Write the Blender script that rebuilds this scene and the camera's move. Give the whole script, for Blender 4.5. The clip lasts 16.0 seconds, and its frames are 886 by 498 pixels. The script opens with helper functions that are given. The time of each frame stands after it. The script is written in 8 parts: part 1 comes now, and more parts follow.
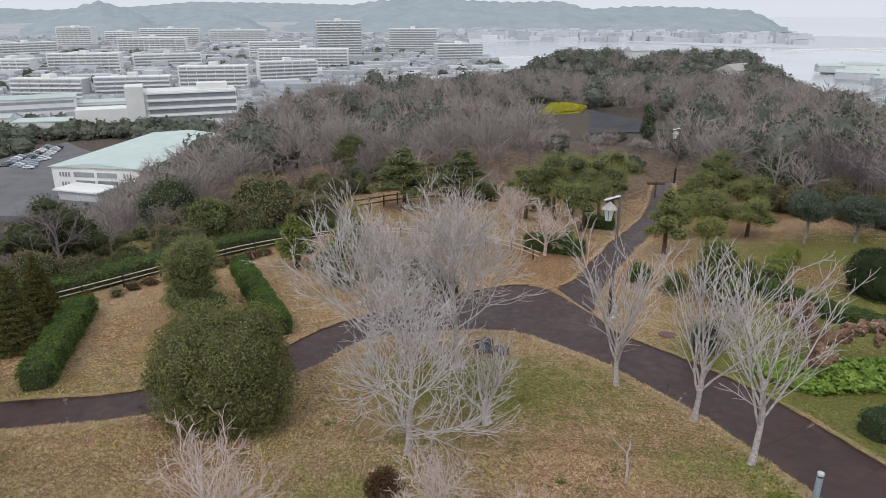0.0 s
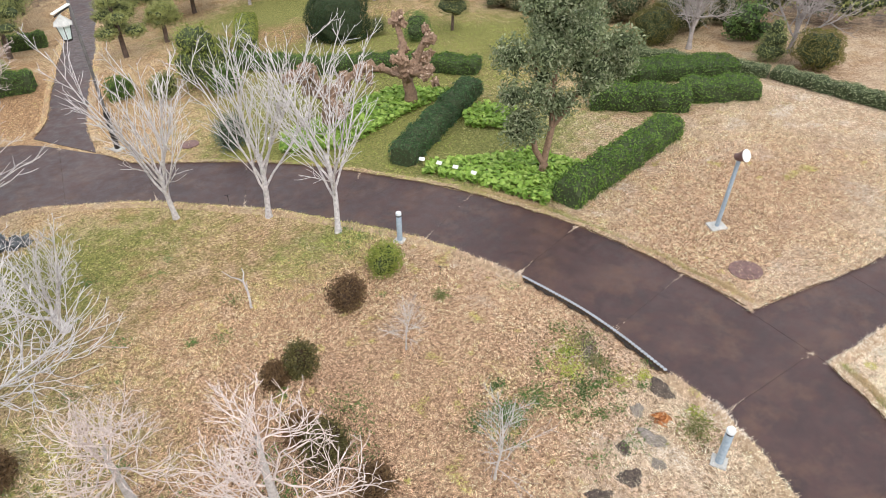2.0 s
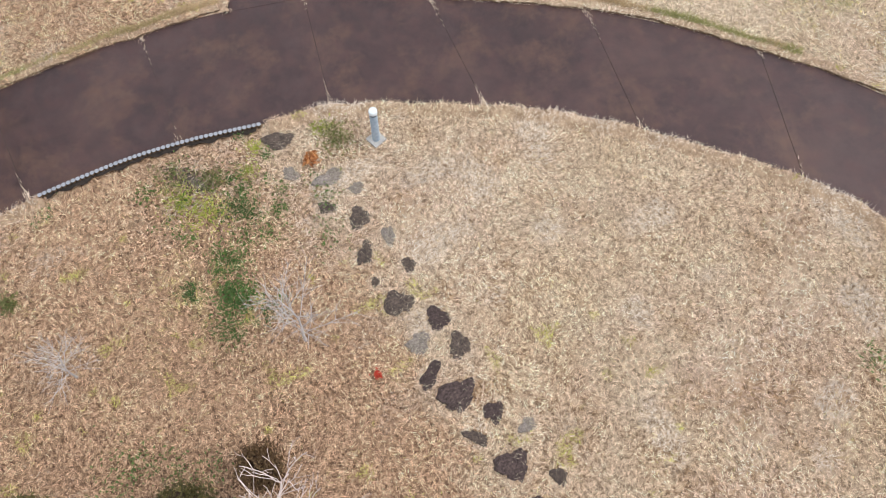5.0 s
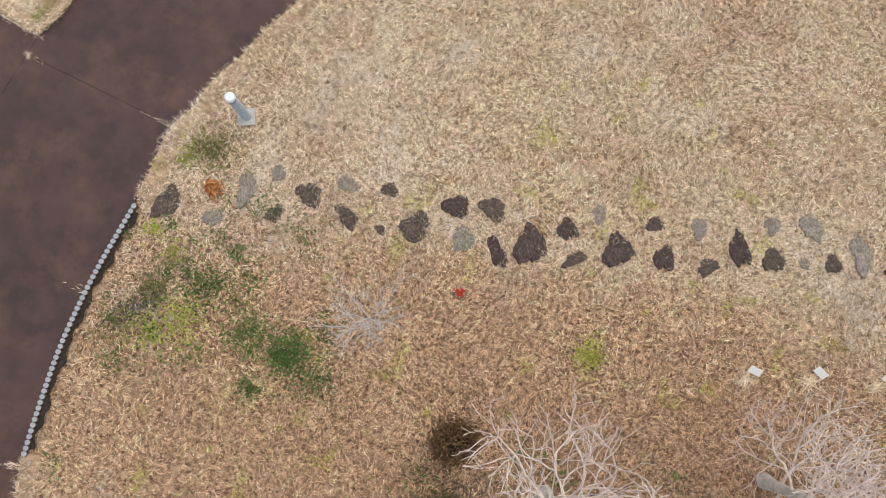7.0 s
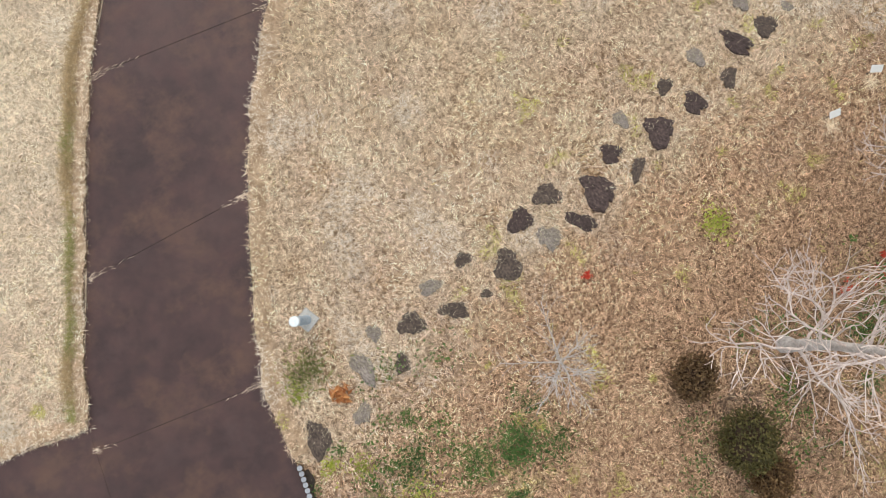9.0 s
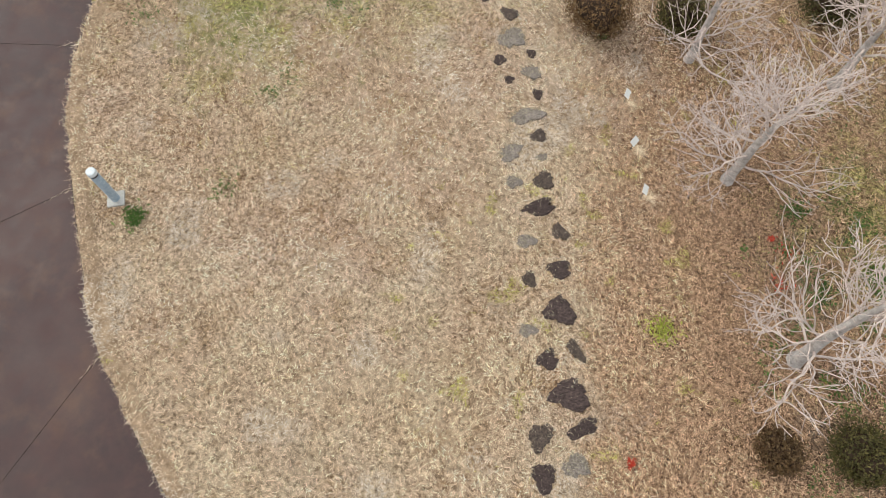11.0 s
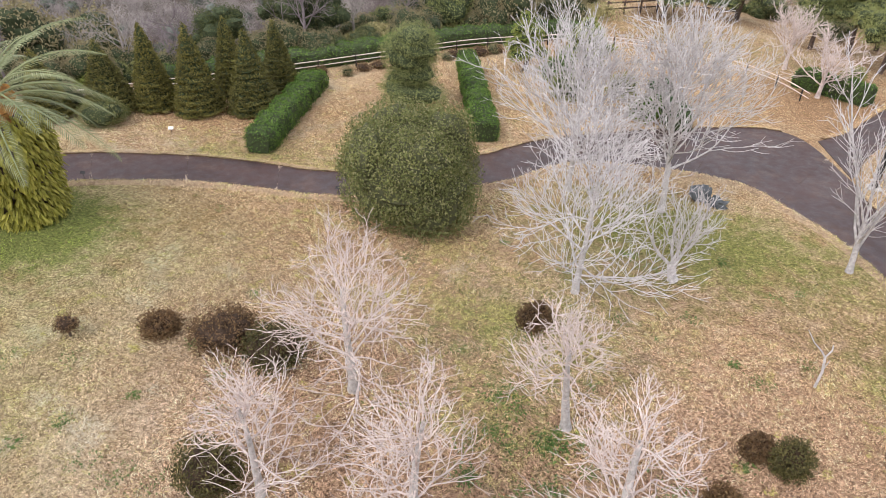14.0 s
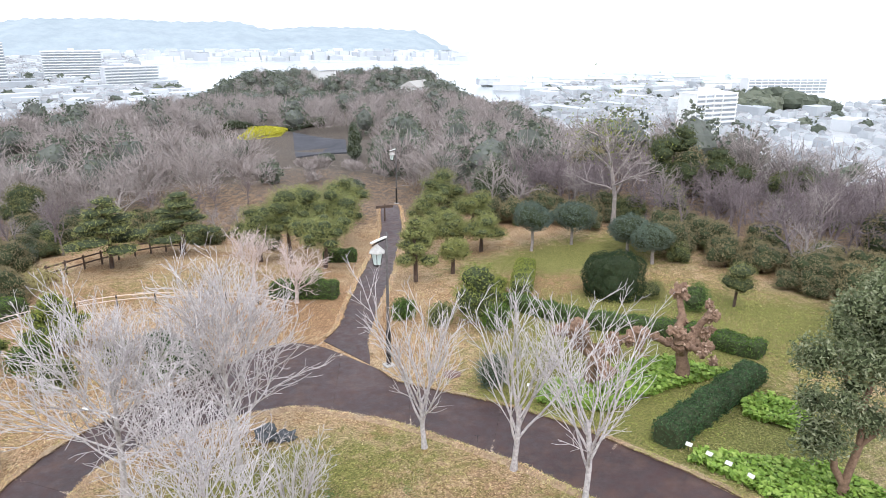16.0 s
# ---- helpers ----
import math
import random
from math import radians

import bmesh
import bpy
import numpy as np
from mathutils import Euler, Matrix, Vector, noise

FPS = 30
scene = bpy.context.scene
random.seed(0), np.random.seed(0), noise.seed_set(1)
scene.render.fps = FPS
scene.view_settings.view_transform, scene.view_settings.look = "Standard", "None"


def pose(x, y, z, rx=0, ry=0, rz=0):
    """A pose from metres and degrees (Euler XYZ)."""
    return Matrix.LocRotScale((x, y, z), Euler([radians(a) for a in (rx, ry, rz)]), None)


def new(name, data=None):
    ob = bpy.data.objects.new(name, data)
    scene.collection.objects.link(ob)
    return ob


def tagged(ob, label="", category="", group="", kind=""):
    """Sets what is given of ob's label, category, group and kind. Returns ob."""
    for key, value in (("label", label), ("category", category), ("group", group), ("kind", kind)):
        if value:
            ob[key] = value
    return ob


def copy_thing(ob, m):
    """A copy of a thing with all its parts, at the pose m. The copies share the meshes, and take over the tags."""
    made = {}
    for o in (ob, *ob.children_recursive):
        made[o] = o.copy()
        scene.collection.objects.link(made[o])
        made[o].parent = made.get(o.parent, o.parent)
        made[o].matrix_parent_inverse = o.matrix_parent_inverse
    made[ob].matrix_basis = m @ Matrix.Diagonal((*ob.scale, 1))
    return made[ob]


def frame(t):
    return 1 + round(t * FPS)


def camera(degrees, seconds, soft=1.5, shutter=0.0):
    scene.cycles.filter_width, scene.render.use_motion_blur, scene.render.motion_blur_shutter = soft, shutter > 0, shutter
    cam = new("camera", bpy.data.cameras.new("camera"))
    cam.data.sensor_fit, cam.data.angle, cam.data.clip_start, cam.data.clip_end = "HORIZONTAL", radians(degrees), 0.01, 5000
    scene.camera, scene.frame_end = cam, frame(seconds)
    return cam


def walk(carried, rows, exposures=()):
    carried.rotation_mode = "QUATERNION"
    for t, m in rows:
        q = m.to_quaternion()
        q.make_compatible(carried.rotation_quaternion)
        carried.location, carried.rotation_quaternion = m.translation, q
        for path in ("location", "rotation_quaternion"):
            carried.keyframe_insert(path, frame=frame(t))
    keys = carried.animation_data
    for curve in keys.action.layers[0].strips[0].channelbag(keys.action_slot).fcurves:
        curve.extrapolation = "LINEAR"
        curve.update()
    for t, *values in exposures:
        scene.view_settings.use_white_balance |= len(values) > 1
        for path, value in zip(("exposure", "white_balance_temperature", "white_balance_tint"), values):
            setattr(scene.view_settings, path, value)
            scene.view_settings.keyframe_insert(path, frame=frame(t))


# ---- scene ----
cam = camera(65.9, 16.0, soft=0.75)
PATH = [
    (0, pose(-0.635, -3.253, 11.055, 70.38, -0.12, 5.07)),
    (0.5, pose(-1.235, -2.564, 10.831, 65.89, -0.39, -6.98)),
    (1, pose(-1.782, -2.191, 10.922, 61.52, -0.14, -19.01)),
    (1.5, pose(-2.181, -1.422, 10.969, 56.82, 0.04, -31.26)),
    (2, pose(-2.327, -0.774, 11.047, 52.28, 0.45, -43.10)),
    (2.5, pose(-2.413, 0.077, 11.183, 47.40, 0.31, -55.30)),
    (3, pose(-2.440, 0.900, 11.244, 42.78, 0.10, -67.50)),
    (3.5, pose(-2.211, 1.703, 11.315, 38.19, -0.14, -79.43)),
    (4, pose(-1.794, 2.388, 11.371, 33.46, 0.05, -91.43)),
    (4.5, pose(-1.196, 3.137, 11.549, 28.39, -0.78, -103.59)),
    (4.7, pose(-0.921, 3.278, 11.577, 26.31, -0.66, -108.32)),
    (5.12, pose(-0.375, 3.769, 11.613, 22.63, -1.52, -118.38)),
    (5.54, pose(0.209, 4.149, 11.523, 19.61, -1.93, -128.44)),
    (5.96, pose(0.816, 4.377, 11.381, 16.78, -1.79, -138.50)),
    (6.38, pose(1.432, 4.413, 11.258, 13.69, -1.14, -148.55)),
    (6.8, pose(2.044, 4.217, 11.229, 9.87, -0.11, -158.57)),
    (7, pose(2.347, 4.186, 11.241, 8.22, 0.07, -163.33)),
    (7.5, pose(3.051, 3.674, 11.300, 2.46, 0.71, -175.42)),
    (8, pose(3.705, 3.130, 11.289, 0.58, 0.53, -187.50)),
    (8.2, pose(3.863, 3.050, 11.290, 1.22, 0.81, -192.24)),
    (8.62, pose(4.288, 2.679, 11.295, 1.82, 0.62, -202.36)),
    (9.04, pose(4.579, 2.309, 11.317, 4.52, 0.41, -212.55)),
    (9.46, pose(4.723, 1.933, 11.341, 8.45, 0.38, -222.76)),
    (9.88, pose(4.709, 1.540, 11.355, 12.80, 0.41, -232.92)),
    (10.3, pose(4.523, 1.123, 11.347, 16.90, 0.09, -243.05)),
    (10.5, pose(4.399, 0.899, 11.346, 18.58, 0.03, -247.93)),
    (11, pose(4.064, 0.402, 11.309, 23.33, -0.13, -260.07)),
    (11.5, pose(3.645, -0.025, 11.258, 28.37, -0.18, -272.25)),
    (12, pose(3.313, -0.662, 10.950, 34.69, -1.19, -284.28)),
    (12.5, pose(2.692, -1.040, 10.832, 39.87, -1.05, -296.18)),
    (13, pose(2.048, -1.268, 10.741, 44.83, -0.62, -308.08)),
    (13.5, pose(1.214, -1.414, 10.567, 49.95, -0.50, -320.25)),
    (14, pose(0.448, -1.246, 10.718, 54.19, 0.04, -332.30)),
    (14.5, pose(-0.011, -0.832, 10.631, 58.87, 0.93, -343.89)),
    (15, pose(-0.768, -0.483, 10.783, 63.09, 0.81, -355.94)),
    (15.5, pose(-1.894, -0.375, 11.100, 67.49, -0.53, -368.18)),
    (16, pose(-2.440, 0.287, 11.352, 72.00, -0.35, -380.22)),
]

walk(cam, PATH, exposures=((0.0, 0.0, 6400, 12), (0.5, 0.6, 6550, 11), (1.0, 0.89, 6550, 11), (1.5, 1.06, 6500, 10), (2.5, 0.97, 6450, 9), (3.5, 0.84, 6450, 10), (4.6, 0.8, 6350, 11), (7.0, 0.58, 6750, 10), (8.0, 0.66, 6650, 9), (11.0, 0.54, 6700, 6), (12.5, 0.72, 6750, 9), (13.5, 0.93, 6550, 12), (14.5, 1.05, 6250, 14), (15.5, 1.13, 6080, 13), (16.0, 1.0, 6150, 12)))

# ---- world and light ----
SLOPE = 0.0787
world = bpy.data.worlds.new("overcast_sky")
scene.world = world
world.use_nodes = True
wn, wl = world.node_tree.nodes, world.node_tree.links
sky = wn.new("ShaderNodeTexSky")
sky.sky_type = "NISHITA"
sky.sun_disc = False
sky.sun_elevation, sky.sun_rotation = radians(48), radians(200)
sky.dust_density, sky.air_density = 4.0, 1.0
hsv = wn.new("ShaderNodeHueSaturation")
hsv.inputs["Saturation"].default_value = 0.12
wl.new(sky.outputs[0], hsv.inputs["Color"])
flat = wn.new("ShaderNodeMix")
flat.data_type = "RGBA"
flat.inputs[0].default_value = 0.75
flat.inputs[7].default_value = (9.4, 9.9, 10.6, 1)
wl.new(hsv.outputs[0], flat.inputs[6])
wl.new(flat.outputs[2], wn["Background"].inputs[0])
wn["Background"].inputs[1].default_value = 0.1
sun = new("sun", bpy.data.lights.new("sun", "SUN"))
sun.data.energy, sun.data.angle, sun.data.color = 0.9, radians(18), (1.0, 0.96, 0.9)
sun.matrix_world = pose(0, 0, 60, 42, 0, -20)


# ---- materials ----
def nodes_of(name):
    m = bpy.data.materials.new(name)
    m.use_nodes = True
    return m, m.node_tree.nodes, m.node_tree.links, m.node_tree.nodes["Principled BSDF"]


def noise_node(n, l, vec, scale, detail=6.0, rough=0.6):
    t = n.new("ShaderNodeTexNoise")
    t.inputs["Scale"].default_value, t.inputs["Detail"].default_value, t.inputs["Roughness"].default_value = scale, detail, rough
    l.new(vec, t.inputs["Vector"])
    return t.outputs["Fac"]


def ramp(n, l, fac, stops):
    r = n.new("ShaderNodeValToRGB")
    while len(r.color_ramp.elements) < len(stops):
        r.color_ramp.elements.new(0.5)
    for e, (at, col) in zip(r.color_ramp.elements, stops):
        e.position, e.color = at, (*col, 1)
    l.new(fac, r.inputs[0])
    return r.outputs[0]


def mixed(n, l, fac, a, b, kind="MIX"):
    m = n.new("ShaderNodeMix")
    m.data_type, m.blend_type = "RGBA", kind
    for sock, v in ((m.inputs[0], fac), (m.inputs[6], a), (m.inputs[7], b)):
        if isinstance(v, (int, float)):
            sock.default_value = v
        elif isinstance(v, tuple):
            sock.default_value = (*v, 1)
        else:
            l.new(v, sock)
    return m.outputs[2]


def surface(name, dark, light, scale=8.0, fine=60.0, rough=0.8, bump=0.3, metal=0.0, island=0.0, hue=None, spec=0.3, space="Object"):
    """A two-scale noise surface between two colours, varied piece by piece."""
    m, n, l, b = nodes_of(name)
    vec = n.new("ShaderNodeTexCoord").outputs[space]
    big, small = noise_node(n, l, vec, scale), noise_node(n, l, vec, fine, 3.0)
    f = n.new("ShaderNodeMath")
    f.operation = "MULTIPLY_ADD"
    l.new(small, f.inputs[0])
    f.inputs[1].default_value = 0.5
    l.new(big, f.inputs[2])
    col = ramp(n, l, f.outputs[0], ((0.5, dark), (1.0, light)))
    if island:
        g = n.new("ShaderNodeNewGeometry")
        other = hue or tuple(c * 1.6 for c in light)
        r = ramp(n, l, g.outputs["Random Per Island"], ((0.0, tuple(c * (1 - island) for c in dark)), (0.55, light), (1.0, other)))
        col = mixed(n, l, 0.6, col, r)
    oi = n.new("ShaderNodeObjectInfo")
    tone = ramp(n, l, oi.outputs["Random"], ((0.0, (0.86, 0.86, 0.86)), (1.0, (1.0, 1.0, 1.0))))
    col = mixed(n, l, 1.0, col, tone, "MULTIPLY")
    l.new(col, b.inputs["Base Color"])
    b.inputs["Roughness"].default_value, b.inputs["Metallic"].default_value = rough, metal
    b.inputs["Specular IOR Level"].default_value = spec
    if bump:
        bp = n.new("ShaderNodeBump")
        bp.inputs["Strength"].default_value, bp.inputs["Distance"].default_value = bump, 0.02
        l.new(f.outputs[0], bp.inputs["Height"])
        l.new(bp.outputs[0], b.inputs["Normal"])
    return m


def foliage(name, dark, light, tip, rough=0.55):
    """Leaves: each leaf its own tone, a little light passing through."""
    m, n, l, b = nodes_of(name)
    g = n.new("ShaderNodeNewGeometry")
    vec = n.new("ShaderNodeTexCoord").outputs["Object"]
    r = ramp(n, l, g.outputs["Random Per Island"], ((0.0, dark), (0.6, light), (1.0, tip)))
    big = noise_node(n, l, vec, 1.4, 3.0)
    col = mixed(n, l, 0.5, r, ramp(n, l, big, ((0.3, dark), (0.7, light))))
    oi = n.new("ShaderNodeObjectInfo")
    tone = ramp(n, l, oi.outputs["Random"], ((0.0, (0.75, 0.78, 0.8)), (1.0, (1.0, 1.0, 0.95))))
    col = mixed(n, l, 1.0, col, tone, "MULTIPLY")
    l.new(col, b.inputs["Base Color"])
    b.inputs["Roughness"].default_value = rough
    b.inputs["Specular IOR Level"].default_value = 0.25
    tr = n.new("ShaderNodeBsdfTranslucent")
    l.new(col, tr.inputs[0])
    mx = n.new("ShaderNodeMixShader")
    mx.inputs[0].default_value = 0.2
    l.new(b.outputs[0], mx.inputs[1])
    l.new(tr.outputs[0], mx.inputs[2])
    l.new(mx.outputs[0], n["Material Output"].inputs[0])
    return m


def ground_material():
    """Turf from two painted masks: how green and how littered with leaves, broken up by noise."""
    m, n, l, b = nodes_of("winter_turf")
    vec = n.new("ShaderNodeTexCoord").outputs["Object"]
    att = n.new("ShaderNodeVertexColor")
    att.layer_name = "cover"
    sep = n.new("ShaderNodeSeparateColor")
    l.new(att.outputs[0], sep.inputs[0])
    mid, coarse = noise_node(n, l, vec, 2.2, 8.0, 0.7), noise_node(n, l, vec, 0.35, 4.0)
    soft, crisp = noise_node(n, l, vec, 14.0, 6.0, 0.75), noise_node(n, l, vec, 60.0, 3.0, 0.7)
    tuft = noise_node(n, l, vec, 17.0, 5.0, 0.75)
    both = n.new("ShaderNodeMath")
    both.operation = "MULTIPLY_ADD"
    l.new(crisp, both.inputs[0])
    both.inputs[1].default_value = 0.9
    shift = n.new("ShaderNodeMath")
    shift.operation = "SUBTRACT"
    l.new(soft, shift.inputs[0])
    shift.inputs[1].default_value = 0.45
    l.new(shift.outputs[0], both.inputs[2])
    fine = both.outputs[0]
    straw = ramp(n, l, fine, ((0.36, (0.13, 0.082, 0.052)), (0.5, (0.4, 0.285, 0.2)), (0.64, (0.8, 0.62, 0.47))))
    straw = mixed(n, l, ramp(n, l, coarse, ((0.4, (0, 0, 0)), (0.65, (1, 1, 1)))), straw, ramp(n, l, fine, ((0.36, (0.16, 0.11, 0.075)), (0.64, (0.82, 0.67, 0.5)))))
    patch = noise_node(n, l, vec, 0.9, 5.0, 0.7)
    straw = mixed(n, l, 1.0, straw, ramp(n, l, patch, ((0.36, (0.8, 0.7, 0.58)), (0.5, (1.0, 0.96, 0.9)), (0.64, (1.0, 1.0, 0.96)))), "MULTIPLY")
    litter = ramp(n, l, fine, ((0.36, (0.085, 0.046, 0.028)), (0.5, (0.32, 0.195, 0.118)), (0.64, (0.66, 0.45, 0.295))))
    green = ramp(n, l, fine, ((0.34, (0.075, 0.08, 0.028)), (0.5, (0.2, 0.21, 0.07)), (0.66, (0.42, 0.4, 0.17))))

    def masked(sock):
        a = n.new("ShaderNodeMath")
        a.operation = "ADD"
        l.new(sock, a.inputs[0])
        l.new(mid, a.inputs[1])
        return ramp(n, l, a.outputs[0], ((0.72, (0, 0, 0)), (1.12, (1, 1, 1))))

    col = mixed(n, l, masked(sep.outputs[0]), straw, litter)
    col = mixed(n, l, masked(sep.outputs[1]), col, green)
    away = n.new("ShaderNodeMath")
    away.operation = "SUBTRACT"
    away.inputs[0].default_value = 1.0
    l.new(att.outputs[1], away.inputs[1])
    col = mixed(n, l, away.outputs[0], col, ramp(n, l, fine, ((0.36, (0.48, 0.4, 0.29)), (0.64, (0.76, 0.66, 0.5)))))
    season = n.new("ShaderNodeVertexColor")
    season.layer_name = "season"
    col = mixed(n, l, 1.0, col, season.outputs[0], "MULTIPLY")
    soil = ramp(n, l, fine, ((0.36, (0.06, 0.05, 0.042)), (0.64, (0.2, 0.17, 0.145))))
    col = mixed(n, l, masked(sep.outputs[2]), col, soil)
    col = mixed(n, l, 1.0, col, ramp(n, l, tuft, ((0.36, (0.56, 0.53, 0.5)), (0.58, (1.0, 1.0, 1.0)))), "MULTIPLY")
    l.new(col, b.inputs["Base Color"])
    b.inputs["Roughness"].default_value, b.inputs["Specular IOR Level"].default_value = 0.95, 0.1
    bp = n.new("ShaderNodeBump")
    bp.inputs["Strength"].default_value, bp.inputs["Distance"].default_value = 0.7, 0.04
    l.new(fine, bp.inputs["Height"])
    l.new(bp.outputs[0], b.inputs["Normal"])
    return m


def blade_material():
    m, n, l, b = nodes_of("dry_grass_blades")
    att = n.new("ShaderNodeVertexColor")
    att.layer_name = "tint"
    l.new(att.outputs[0], b.inputs["Base Color"])
    b.inputs["Roughness"].default_value, b.inputs["Specular IOR Level"].default_value = 0.85, 0.15
    return m


def asphalt_material():
    m, n, l, b = nodes_of("reddish_brown_asphalt")
    vec = n.new("ShaderNodeTexCoord").outputs["Object"]
    big, mid, fine = noise_node(n, l, vec, 0.45, 5.0, 0.65), noise_node(n, l, vec, 3.0, 6.0), noise_node(n, l, vec, 160.0, 2.0)
    col = ramp(n, l, big, ((0.36, (0.018, 0.0075, 0.008)), (0.5, (0.042, 0.0185, 0.0185)), (0.64, (0.088, 0.046, 0.038))))
    col = mixed(n, l, 0.5, col, ramp(n, l, mid, ((0.36, (0.012, 0.0055, 0.006)), (0.64, (0.078, 0.038, 0.035)))))
    col = mixed(n, l, 0.35, col, ramp(n, l, fine, ((0.35, (0.009, 0.006, 0.006)), (0.7, (0.075, 0.05, 0.044)))))
    stain = noise_node(n, l, vec, 1.1, 7.0, 0.7)
    col = mixed(n, l, ramp(n, l, stain, ((0.5, (0, 0, 0)), (0.68, (0.75, 0.75, 0.75)))), col, (0.088, 0.047, 0.031))
    col = mixed(n, l, ramp(n, l, stain, ((0.3, (0.6, 0.6, 0.6)), (0.44, (0, 0, 0)))), col, (0.056, 0.033, 0.031))
    l.new(col, b.inputs["Base Color"])
    l.new(ramp(n, l, mid, ((0.35, (0.4, 0.4, 0.4)), (0.65, (0.62, 0.62, 0.62)))), b.inputs["Roughness"])
    b.inputs["Specular IOR Level"].default_value = 0.4
    b.inputs["Specular Tint"].default_value = (1.0, 0.86, 0.87, 1)
    bp = n.new("ShaderNodeBump")
    bp.inputs["Strength"].default_value, bp.inputs["Distance"].default_value = 0.4, 0.006
    l.new(fine, bp.inputs["Height"])
    l.new(bp.outputs[0], b.inputs["Normal"])
    return m


TURF, BLADE, ASPHALT = ground_material(), blade_material(), asphalt_material()
JOINT = surface("dark_joint_fill", (0.008, 0.006, 0.006), (0.1, 0.075, 0.06), 1.3, 40, 0.95)
VERGE = surface("dead_grass_edge", (0.17, 0.11, 0.065), (0.5, 0.36, 0.24), 6, 50, 0.95, 0.8)
EARTH_AND_LOG_SHADE = surface("cut_brown_earth_roots_and_log_shade", (0.05, 0.03, 0.018), (0.2, 0.13, 0.08), 12, 60, 0.95, 0.8)
PALE_BARK = surface("pale_grey_bark", (0.27, 0.245, 0.24), (0.74, 0.69, 0.675), 9, 45, 0.85, 0.6)
PINK_BARK = surface("pinkish_beige_bark", (0.34, 0.275, 0.25), (0.8, 0.67, 0.61), 6, 30, 0.85, 0.5)
STEM_BARK = surface("lichen_grey_trunk_bark", (0.28, 0.255, 0.24), (0.64, 0.59, 0.56), 9, 45, 0.9, 0.6)
GREY_BARK = surface("grey_brown_bark", (0.2, 0.17, 0.16), (0.44, 0.385, 0.36), 5, 30, 0.9, 0.6)
BROWN_BARK = surface("purple_brown_bark", (0.115, 0.09, 0.095), (0.27, 0.22, 0.222), 5, 30, 0.9, 0.6)
DARK_BARK = surface("dark_brown_bark", (0.05, 0.035, 0.03), (0.16, 0.11, 0.085), 6, 40, 0.9, 0.7)
POLLARD_BARK = surface("reddish_brown_pollard_bark", (0.115, 0.07, 0.046), (0.34, 0.22, 0.15), 9, 50, 0.85, 0.7)
LEAF_BOX = foliage("boxwood_leaves", (0.032, 0.066, 0.012), (0.135, 0.235, 0.036), (0.31, 0.43, 0.08))
# dark heart colours: the shade inside the foliage is put into them
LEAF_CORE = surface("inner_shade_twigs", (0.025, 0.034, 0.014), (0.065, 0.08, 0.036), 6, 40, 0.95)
BROWN_CORE = surface("brown_inner_shade_twigs", (0.03, 0.018, 0.012), (0.08, 0.05, 0.032), 6, 40, 0.95)
LEAF_OLIVE = foliage("dull_olive_leaves", (0.076, 0.086, 0.028), (0.25, 0.255, 0.084), (0.46, 0.4, 0.22))
LEAF_GREY = foliage("grey_green_leaves", (0.07, 0.09, 0.042), (0.25, 0.285, 0.145), (0.6, 0.59, 0.41))
LEAF_PINE = foliage("pine_needles", (0.1, 0.112, 0.04), (0.34, 0.35, 0.12), (0.5, 0.49, 0.19))
LEAF_BLUE = foliage("blue_green_leaves", (0.052, 0.078, 0.058), (0.155, 0.195, 0.155), (0.29, 0.335, 0.27))
LEAF_YELLOW = foliage("yellow_green_leaves", (0.102, 0.136, 0.025), (0.298, 0.333, 0.070), (0.512, 0.480, 0.128))
LEAF_BROWN = foliage("bronze_winter_leaves", (0.065, 0.034, 0.017), (0.21, 0.12, 0.058), (0.4, 0.27, 0.13))
LEAF_CAMPHOR = foliage("dull_dark_green_leaves", (0.045, 0.055, 0.02), (0.13, 0.145, 0.05), (0.24, 0.23, 0.09))
LEAF_DUSK = foliage("dark_olive_brown_leaves", (0.04, 0.036, 0.013), (0.14, 0.12, 0.042), (0.31, 0.25, 0.09))
LEAF_CONE = foliage("olive_conifer_sprays", (0.05, 0.048, 0.013), (0.2, 0.175, 0.045), (0.38, 0.32, 0.095))
LEAF_COVER = foliage("bright_ground_cover_leaves", (0.11, 0.2, 0.03), (0.33, 0.48, 0.08), (0.6, 0.7, 0.2))
LEAF_FERN = foliage("yellowish_fern_fronds", (0.136, 0.128, 0.020), (0.385, 0.350, 0.061), (0.608, 0.528, 0.128))
LEAF_PALM = foliage("greyish_palm_leaflets", (0.12, 0.14, 0.06), (0.34, 0.36, 0.19), (0.6, 0.58, 0.36))
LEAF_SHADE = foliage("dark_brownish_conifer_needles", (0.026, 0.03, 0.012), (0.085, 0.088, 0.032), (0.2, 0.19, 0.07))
ROW_BARK = surface("mottled_grey_bark", (0.27, 0.245, 0.24), (0.74, 0.69, 0.68), 14, 60, 0.9, 0.7)
LEAF_RED = foliage("red_leaf_rosette", (0.425, 0.034, 0.017), (0.750, 0.088, 0.052), (0.750, 0.160, 0.080))
LEAF_WEED = foliage("green_weed_leaves", (0.06, 0.12, 0.03), (0.16, 0.25, 0.06), (0.32, 0.4, 0.13))
LEAF_DEAD = foliage("fallen_brown_leaves", (0.17, 0.095, 0.055), (0.46, 0.3, 0.18), (0.76, 0.6, 0.43))
LEAF_WOODS = foliage("dark_woodland_leaves", (0.075, 0.088, 0.065), (0.18, 0.2, 0.145), (0.29, 0.3, 0.22))
LEAF_SLOPE = foliage("olive_woodland_leaves", (0.07, 0.075, 0.03), (0.19, 0.19, 0.075), (0.27, 0.255, 0.105))
